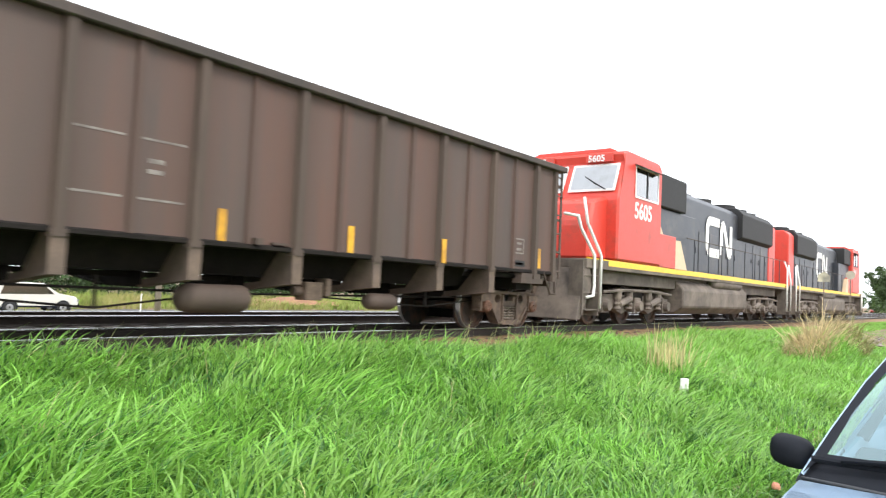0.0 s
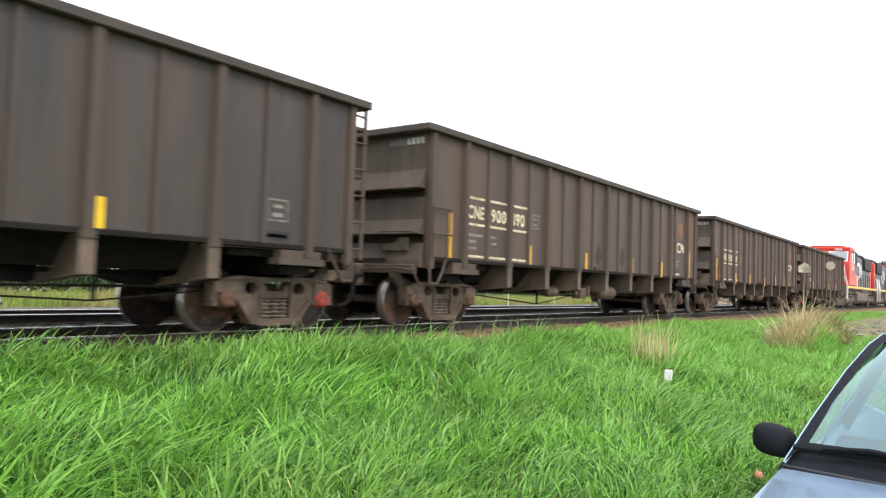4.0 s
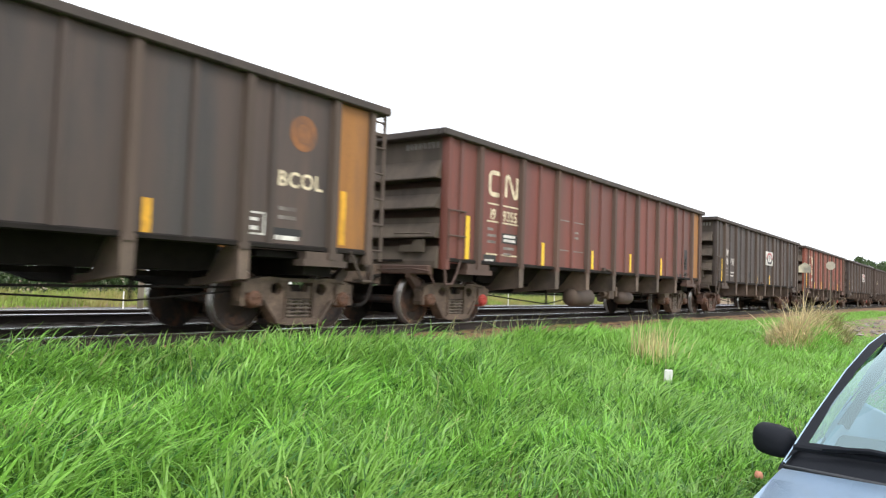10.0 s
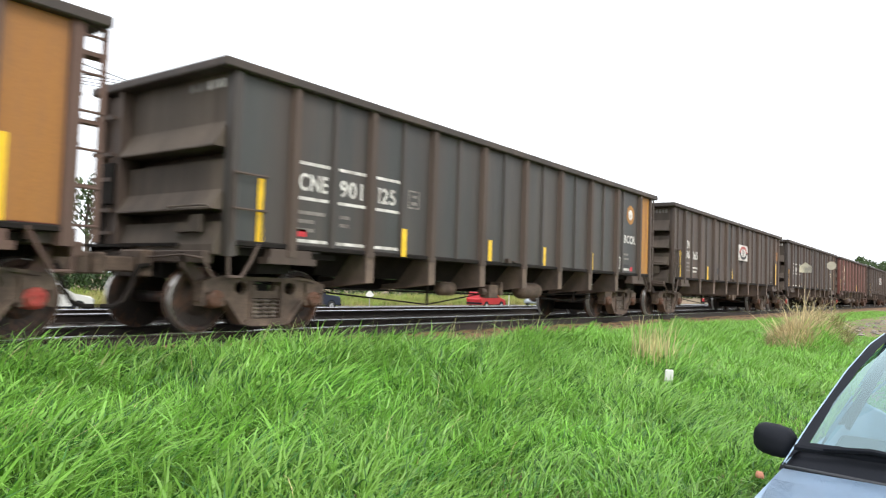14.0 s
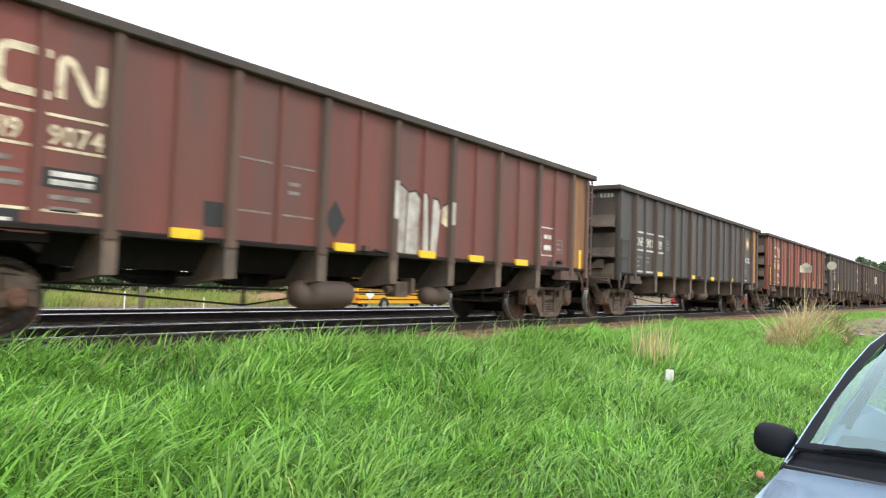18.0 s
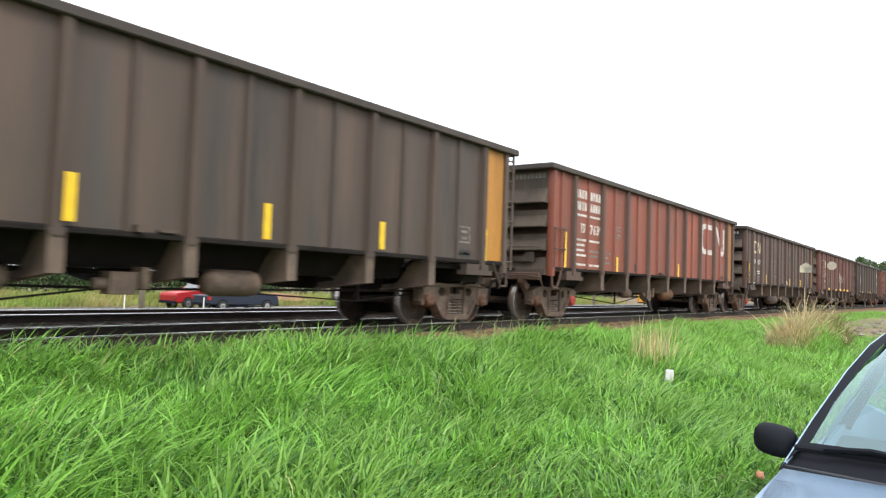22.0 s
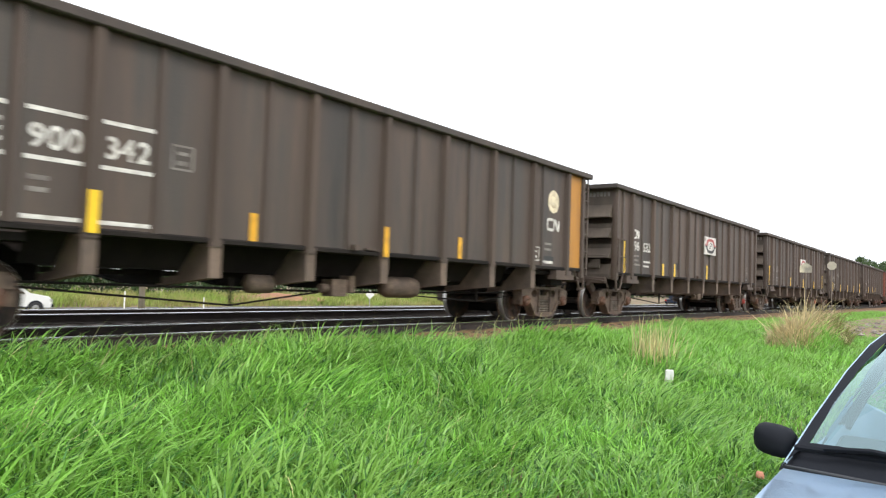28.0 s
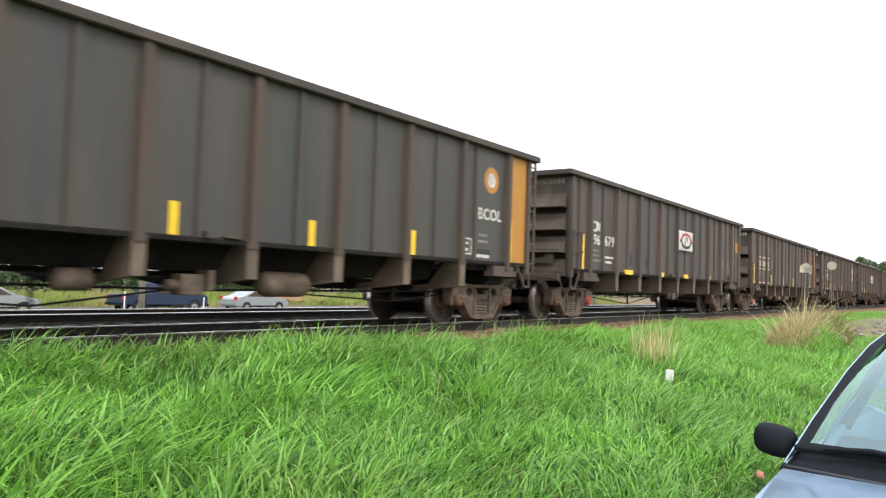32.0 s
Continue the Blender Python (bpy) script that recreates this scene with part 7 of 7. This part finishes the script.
def vehicle(kind, name, color, label, category, y, x_ref, t_ref, v, metal=0.3):
    """A road vehicle, nose towards +x at its own x = 0."""
    paint = material(name + "_paint", color, 0.35, metal=metal, spread=0.06, bump=0.0)
    car = thing(name, label, category, "traffic on the road")
    dims = {
        "suv": (4.5, 0.90, [(-4.5, 0.35), (-4.5, 0.95), (-4.35, 1.0), (-4.05, 1.62), (-3.8, 1.68), (-1.9, 1.66), (-1.15, 1.08), (-0.15, 0.95), (0, 0.75), (0, 0.35)], [(-4.1, 1.05), (-3.9, 1.58), (-1.95, 1.58), (-1.35, 1.08)], (-0.85, -3.6), 0.34),
        "sedan": (4.5, 0.87, [(-4.5, 0.35), (-4.5, 0.85), (-4.3, 0.98), (-3.75, 1.02), (-3.1, 1.40), (-1.95, 1.42), (-1.15, 0.98), (-0.2, 0.82), (0, 0.62), (0, 0.3)], [(-3.6, 1.04), (-3.05, 1.34), (-2.0, 1.35), (-1.4, 1.0)], (-0.85, -3.6), 0.31),
        "pickup": (5.6, 0.96, [(-5.6, 0.5), (-5.6, 1.08), (-3.75, 1.10), (-3.7, 1.78), (-3.5, 1.84), (-2.3, 1.82), (-1.55, 1.20), (-0.15, 1.12), (0, 0.95), (0, 0.45)], [(-3.55, 1.20), (-3.5, 1.72), (-2.35, 1.72), (-1.85, 1.22)], (-1.0, -4.6), 0.38),
        "bus": (11.0, 1.22, [(-11.0, 0.55), (-11.0, 2.95), (-10.8, 3.1), (-1.9, 3.1), (-1.6, 2.9), (-1.45, 1.65), (-0.1, 1.5), (0, 1.3), (0, 0.55)], [(-10.6, 1.75), (-10.6, 2.5), (-2.0, 2.5), (-2.0, 1.75)], (-1.1, -7.9), 0.48),
    }
    if kind in dims:
        ln, w, prof, win, axles, wr = dims[kind]
        part("body", lambda bm: prism(bm, prof, -w, w), paint, car, bevel=0.05)
        for s in (-1, 1):
            if kind == "bus":
                for k in range(9):
                    x = -10.5 + 0.95 * k
                    part("side_window", lambda bm: box(bm, x, x + 0.8, s * w - 0.01, s * w + 0.01, 1.75, 2.45), WINDOW_DARK, car)
                for z in (0.85, 1.25, 1.6):
                    part("rub_rail", lambda bm: box(bm, -10.95, -1.6, s * w - 0.015, s * w + 0.02, z, z + 0.09), PLASTIC, car, "black rub rail")
            else:
                part("side_window", lambda bm: prism(bm, win, s * w - 0.012, s * w + 0.008), WINDOW_DARK, car)
                part("sill", lambda bm: box(bm, axles[1] + 0.4, axles[0] - 0.4, s * w - 0.02, s * w + 0.02, 0.34, 0.44), PLASTIC, car)
            for a in axles:
                wh = part("wheel", lambda bm: lathe(bm, [(-0.11, wr * 0.6), (-0.11, wr * 0.95), (-0.08, wr), (0.08, wr), (0.11, wr * 0.95), (0.11, wr * 0.6)], 20), RUBBER, car, m=pose(a, s * (w - 0.08), wr), smooth=True)
                part("rim", lambda bm: lathe(bm, [(-0.10, wr * 0.6), (-0.115, wr * 0.5), (-0.115, 0.05), (0.115, 0.05), (0.115, wr * 0.5), (0.10, wr * 0.6)], 16), ALLOY, wh)
                part("wheel_arch", lambda bm: lathe(bm, [(-0.02, wr * 1.22), (0.02, wr * 1.22)], 20), PLASTIC, car, m=pose(a, s * (w - 0.012), wr))
            part("tail_lamp", lambda bm: box(bm, -ln - 0.015, -ln + 0.1, s * (w - 0.22), s * (w + 0.004), 0.8, 1.02), TAIL_RED, car)
            part("headlamp", lambda bm: box(bm, -0.12, 0.015, s * (w - 0.3), s * (w + 0.004), 0.68, 0.82), LAMP_GLASS, car)
        part("bumper", lambda bm: box(bm, -0.1, 0.06, -w, w, 0.4, 0.58), PLASTIC if kind != "sedan" else paint, car, bevel=0.02)
        part("bumper", lambda bm: box(bm, -ln - 0.07, -ln + 0.1, -w, w, 0.45, 0.62), PLASTIC if kind != "sedan" else paint, car, bevel=0.02)
        if kind != "bus":
            wsx = [p for p in prof if p[1] > 1.3]
            x0, z0 = wsx[-1]
            nx = prof[prof.index((x0, z0)) + 1]
            part("windscreen", lambda bm: prism(bm, [(x0 + 0.10, z0 - 0.06), (nx[0] - 0.06, nx[1] + 0.05), (nx[0] - 0.04, nx[1] + 0.07), (x0 + 0.12, z0 - 0.04)], -w + 0.12, w - 0.12), WINDOW_DARK, car)
    else:                            # concrete mixer truck
        white = paint
        part("chassis", lambda bm: box(bm, -9.0, -0.3, -0.45, 0.45, 0.75, 1.05), PLASTIC, car)
        part("cab", lambda bm: prism(bm, [(-2.2, 0.7), (-2.2, 2.8), (-2.0, 2.9), (-0.9, 2.85), (-0.6, 1.75), (0.0, 1.6), (0.0, 0.6)], -1.2, 1.2), white, car, bevel=0.06)
        drum = part("drum", lambda bm: lathe(bm, [(-3.0, 0.6), (-2.4, 1.05), (-0.6, 1.25), (0.9, 1.15), (2.8, 0.55)], 24, "x"), white, car, m=pose(-5.3, 0, 2.15, 0, 8, 0), smooth=True)
        for k, x in enumerate((-1.7, 0.3, 1.6)):
            part("stripe", lambda bm: lathe(bm, [(x, (1.19, 1.235, 1.03)[k]), (x + 0.55, (1.235, 1.22, 0.91)[k])], 24, "x"), TAIL_RED, drum, "red painted band")
        part("fender", lambda bm: box(bm, -8.6, -5.4, -1.2, 1.2, 1.05, 1.2), white, car, bevel=0.03)
        part("chute", lambda bm: prism(bm, [(-9.4, 1.3), (-8.6, 2.6), (-8.4, 2.6), (-9.1, 1.2)], -0.3, 0.3), white, car)
        for s in (-1, 1):
            part("side_guard", lambda bm: box(bm, -5.3, -2.3, s * 1.12 - 0.03, s * 1.12 + 0.03, 0.42, 1.02), white, car, bevel=0.02)
            part("mud_flap", lambda bm: box(bm, -8.5, -8.3, s * 1.0 - 0.25, s * 1.0 + 0.25, 0.3, 1.0), white, car)
            part("stripe", lambda bm: box(bm, -4.9, -3.4, s * 1.15 - 0.005, s * 1.15 + 0.005, 0.5, 0.95), TAIL_RED, car, "red painted band")
            part("water_tank", lambda bm: rod(bm, (-4.6, s * 1.0, 1.0), (-3.0, s * 1.0, 1.0), 0.3, 14), TAIL_RED if s < 0 else white, car)
            part("side_window", lambda bm: box(bm, -1.9, -1.0, s * 1.2 - 0.01, s * 1.21, 1.85, 2.55), WINDOW_DARK, car)
            for a in (-1.1, -6.2, -7.5):
                wh = part("wheel", lambda bm: lathe(bm, [(-0.16, 0.3), (-0.16, 0.48), (-0.12, 0.52), (0.12, 0.52), (0.16, 0.48), (0.16, 0.3)], 20), RUBBER, car, m=pose(a, s * 1.0, 0.52), smooth=True)
                part("rim", lambda bm: lathe(bm, [(-0.165, 0.3), (-0.165, 0.05), (0.165, 0.05), (0.165, 0.3)], 16), ALLOY, wh)
    turn = 0 if v >= 0 else 180
    TRAFFIC.append((car, [(t, pose(x_ref + v * (t - t_ref), y, -1.60, 0, 0, turn)) for t in (0.0, 8.0, 16.0, 24.0, 32.0)]))
    return car


LANE, OTHER = 40.0, 44.0
WHITE_C, RED_C, NAVY_C, SILVER_C = (0.72, 0.72, 0.70), (0.45, 0.025, 0.03), (0.022, 0.030, 0.055), (0.42, 0.45, 0.48)
vehicle("mixer", "mixer_truck", WHITE_C, "white concrete mixer truck with red bands on its drum", "truck", LANE, 22.66, 9.1, 13.92, 0.0)
vehicle("suv", "red_jeep", RED_C, "small red off-road car driving along the road", "car", LANE, 26.75, 11.5, 14.74)
vehicle("pickup", "navy_pickup", NAVY_C, "dark navy pickup truck driving along the road", "pickup truck", LANE, 27.85, 13.2, 14.74)
vehicle("suv", "white_minivan", WHITE_C, "white minivan driving along the road", "car", LANE, 24.84, 14.25, 17.06)
vehicle("bus", "school_bus", (0.72, 0.36, 0.015), "yellow school bus with black rub rails", "bus", LANE, 30.03, 16.6, 15.83, 0.0)
vehicle("sedan", "silver_sedan", SILVER_C, "silver sedan driving the other way", "car", OTHER, 22.0, 17.45, -16.0, 0.6)
vehicle("pickup", "blue_pickup", (0.05, 0.075, 0.12), "dark blue pickup truck driving along the road", "pickup truck", LANE, 30.58, 19.25, 15.02)
vehicle("suv", "slate_suv", (0.10, 0.135, 0.19), "slate-blue sport utility car driving along the road", "car", LANE, 37.6, 24.8, 15.0, 0.3)
vehicle("suv", "white_suv", WHITE_C, "white sport utility car driving along the road", "car", LANE, 29.21, 28.7, 15.56, 0.0)
vehicle("sedan", "silver_sedan", SILVER_C, "pale silver sedan driving along the road", "car", LANE, 36.45, 30.75, 15.02, 0.6)
vehicle("sedan", "silver_sedan", SILVER_C, "silver sedan driving ahead of a pickup", "car", LANE, 28.39, 31.6, 15.29, 0.6)
vehicle("pickup", "navy_pickup", (0.03, 0.045, 0.09), "dark blue pickup truck following a silver sedan", "pickup truck", LANE, 21.70, 31.6, 15.29)
vehicle("sedan", "silver_sedan", SILVER_C, "silver sedan following a pickup", "car", LANE, 17.75, 32.0, 15.70, 0.6)
vehicle("sedan", "red_sedan", RED_C, "bright red sedan driving the other way", "car", OTHER, 27.0, 7.2, -7.4)
vehicle("pickup", "red_pickup", RED_C, "red pickup truck driving the other way", "pickup truck", OTHER, 13.1, 23.0, -15.0)
vehicle("pickup", "navy_pickup", (0.03, 0.04, 0.065), "dark blue pickup truck passing a red pickup", "pickup truck", LANE, 30.6, 21.8, 14.6)
slow = vehicle("suv", "white_suv", (0.66, 0.64, 0.58), "off-white sport utility car rolling slowly to a stop", "car", OTHER, 20.10, 0.0, 0.00, 0.0)
TRAFFIC[-1] = (slow, [(t, pose(x, OTHER - 1.6, -1.60)) for t, x in ((0.0, 19.9), (1.0, 18.5), (2.0, 17.9), (3.0, 17.6), (4.5, 16.4), (6.0, 13.7), (10.0, -19.0), (32.0, -200.0))])


# ---- grass ----
GRASS = material("lush_grass", (0.208, 0.44, 0.068), 0.38, spread=0.25, scale=0.8, grain=20, island=True, jitter=0.42, bump=0.0, through_light=0.35, dirt=(0.24, 0.44, 0.085), dirt_amount=0.35, dirt_scale=0.6)
# darker copy of the grass: shade in the gaps, put into the colour
GRASS_SHADED = material("shaded_grass", (0.058, 0.175, 0.032), 0.5, spread=0.25, scale=0.9, grain=20, island=True, jitter=0.4, bump=0.0, through_light=0.3)
STRAW = material("dead_straw", (0.60, 0.54, 0.27), 0.8, spread=0.2, scale=3, island=True, jitter=0.3, bump=0.0, through_light=0.2)
GZ = np.vectorize(ground_z)


def wave(x, y):
    """Slow swell in the growth of the grass, about 0 to 1."""
    return 0.5 + 0.25 * np.sin(x * 1.1 + 0.8 * np.sin(y * 1.3)) + 0.25 * np.sin(y * 1.9 - x * 0.6 + 1.0)


def hummock(x, y):
    """Close tussocks, half a metre apart, about 0 to 1."""
    u, v = x + 0.25 * np.sin(2.7 * y), y + 0.25 * np.sin(3.1 * x + 1.0)
    return 0.5 + 0.27 * np.sin(7.3 * u + 2.1 * v) * np.sin(6.1 * v - 3.2 * u + 0.7) + 0.23 * np.sin(11.7 * v + 4.3 * u)


def growth(x, y):
    """How tall the grass grows: knee-high on the bank, short by the parked car and towards the lot."""
    tall = np.clip((y - 0.6) / 3.4, 0, 1)
    edge = 8.05 - 0.85 * np.clip((x - 6.2) / 2.2, 0, 1)
    fade = np.clip((edge - y) / 0.7, 0.25, 1)
    far = np.clip(1.15 - np.maximum(0, x - 11) * 0.035, 0.42, 1)
    lot = np.clip(1 - np.maximum(0, x - 21) * 0.10 * (y < 4.5), 0.25, 1)
    bare = 1 - 0.5 * np.exp(-((x - 10.2) ** 2 + (y - 3.55) ** 2) / 0.45)      # trodden round the marker
    return bare * (0.30 + 0.80 * tall) * fade * far * lot * (0.62 + 0.45 * wave(x, y) + 0.30 * hummock(x, y))


def field(x0, x1, y0, y1, cut=None):
    def place(rng, n):
        x, y = rng.uniform(x0, x1, n), rng.uniform(y0, y1, n)
        # tufts: roots gather round seed points
        k = rng.integers(0, max(1, n // 14), n)
        cx, cy = rng.uniform(x0, x1, n // 14 + 1)[k], rng.uniform(y0, y1, n // 14 + 1)[k]
        tuft = rng.random(n) < 0.6
        x, y = np.where(tuft, cx + rng.normal(0, 0.07, n), x), np.where(tuft, cy + rng.normal(0, 0.07, n), y)
        keep = (y > y0) & (y < 7.52 - 0.45 * np.clip((x - 5.5) / 4, 0, 1) + 0.12 * np.sin(x * 2.1) + 0.08 * np.sin(x * 5.3)) & ~((x > 2.3) & (x < 6.2) & (y < 0.85)) & (1.05 * x + 1.6 * y > 6.6)
        x, y = x[keep], y[keep]
        return x, y, GZ(x, y) - 0.02, growth(x, y)
    return place


blades("grass", 70000, field(0.5, 11.5, 0.6, 7.45), (0.24, 0.54), (0.012, 0.026), GRASS, (0.22, -0.10), 11, "lush green knee-high grass leaning in the wind", "grass", segs=5, spread=0.46, droop=1.25)
blades("undergrowth_grass", 34000, field(0.5, 12.5, 0.6, 7.45), (0.18, 0.42), (0.016, 0.028), GRASS_SHADED, (0.10, -0.05), 12, "deep green lower grass, the shade between the tall blades in its colour", "grass", 3, 0.6, 0.8)
blades("verge_grass", 52000, field(11.0, 26, 0.2, 7.45), (0.28, 0.55), (0.020, 0.040), GRASS, (0.25, -0.10), 13, "bright green grass along the railway verge", "grass", 4, 0.38, 0.95)
def lawn(rng, n):
    x, y = rng.uniform(-14, 11, n), rng.uniform(-9, 7.2, n)
    keep = (1.05 * x + 1.6 * y < 6.9) & ~((x > 1.9) & (x < 6.4) & (y > -1.2) & (y < 0.9)) | (x > 6.2) & (y < 0.7)
    x, y = x[keep], y[keep]
    return x, y, GZ(x, y) - 0.02, 0.8 + 0.4 * wave(x, y)


blades("lawn_grass", 52000, lawn, (0.12, 0.24), (0.025, 0.045), GRASS, (0.1, 0.0), 15, "short green grass on the lower verge", "grass", 2, 0.5)
blades("distant_grass", 36000, field(25, 62, -3, 7.4), (0.30, 0.50), (0.03, 0.06), GRASS, (0.3, -0.1), 14, "green grass farther along the track", "grass", 2, 0.3)


def sown(x, y, r, n_each=None):
    def place(rng, n):
        px, py = x + rng.normal(0, r, n), y + rng.normal(0, r, n)
        return px, py, GZ(px, py) - 0.01, np.ones(n)
    return place


blades("dead_stalks", 120, sown(11.9, 4.45, 0.20), (0.75, 1.25), (0.010, 0.022), STRAW, (0.06, 0.0), 21, "bleached dead stalks standing in the grass", "dry grass", 4, 0.15, 0.40)
blades("dead_stalks", 60, sown(12.6, 3.7, 0.35), (0.3, 0.6), (0.012, 0.02), STRAW, (0.6, -0.1), 22, "bleached dead stalks lying in the grass", "dry grass", 3, 0.5, 0.8)


def scattered(rng, n):
    x, y = rng.uniform(1.5, 12, n), rng.uniform(2.0, 7.3, n)
    return x, y, GZ(x, y), growth(x, y)


blades("straw", 260, scattered, (0.25, 0.5), (0.005, 0.010), STRAW, (0.35, 0.0), 23, "thin dead straw among the green blades", "dry grass", 4, 0.5, 0.7)


def clump(cx, cy, rx, ry):
    def place(rng, n):
        a, r = rng.uniform(0, math.tau, n), np.sqrt(rng.random(n))
        x, y = cx + rx * r * np.cos(a), cy + ry * r * np.sin(a)
        return x, y, GZ(x, y) - 0.02, 1.05 - 0.55 * r ** 2
    return place


blades("dry_reed_clump", 1500, clump(18.95, 3.62, 0.85, 0.5), (0.9, 1.55), (0.014, 0.034), TAN, (-0.10, -0.05), 31, "tangled heap of bleached dry reeds slumping over", "dry grass", 5, 0.30, 1.40)
blades("dry_reed_clump", 1000, clump(20.3, 3.55, 0.95, 0.5), (1.1, 1.95), (0.014, 0.03), TAN, (0.05, 0.0), 35, "loose bleached dry reeds mixed with green blades", "dry grass", 5, 0.42, 1.2)
blades("dry_reed_stems", 60, clump(20.6, 3.55, 0.8, 0.4), (1.4, 2.0), (0.012, 0.022), TAN, (0.15, 0.0), 32, "tall bleached reed stems arching over", "dry grass", 6, 0.22, 0.55)
blades("olive_bush", 1300, clump(21.9, 3.3, 1.1, 0.5), (0.8, 1.45), (0.02, 0.05), material("olive_leaves", (0.24, 0.24, 0.09), 0.7, island=True, jitter=0.4, bump=0.0, through_light=0.2), (0.0, 0.0), 33, "low olive-green bush beside the dry reeds", "bush", 3, 0.5, 0.6)


def rail_edge(rng, n):
    x, y = rng.uniform(2.5, 14, n), rng.uniform(6.5, 7.35, n)
    return x, y, GZ(x, y), np.ones(n)


blades("seed_stalks", 130, rail_edge, (0.4, 0.72), (0.006, 0.012), material("pale_seed_stalk", (0.36, 0.36, 0.16), 0.7, island=True, jitter=0.3, bump=0.0, through_light=0.3), (0.35, 0.0), 24, "pale seed stalks standing at the edge of the ballast", "grass", 4, 0.3, 0.5)
blades("clump_grass", 1900, clump(19.6, 3.35, 1.9, 0.7), (0.5, 1.15), (0.014, 0.028), GRASS, (0.1, 0.0), 34, "green grass growing through the dry reeds", "grass", 3, 0.4, 0.8)
motions()
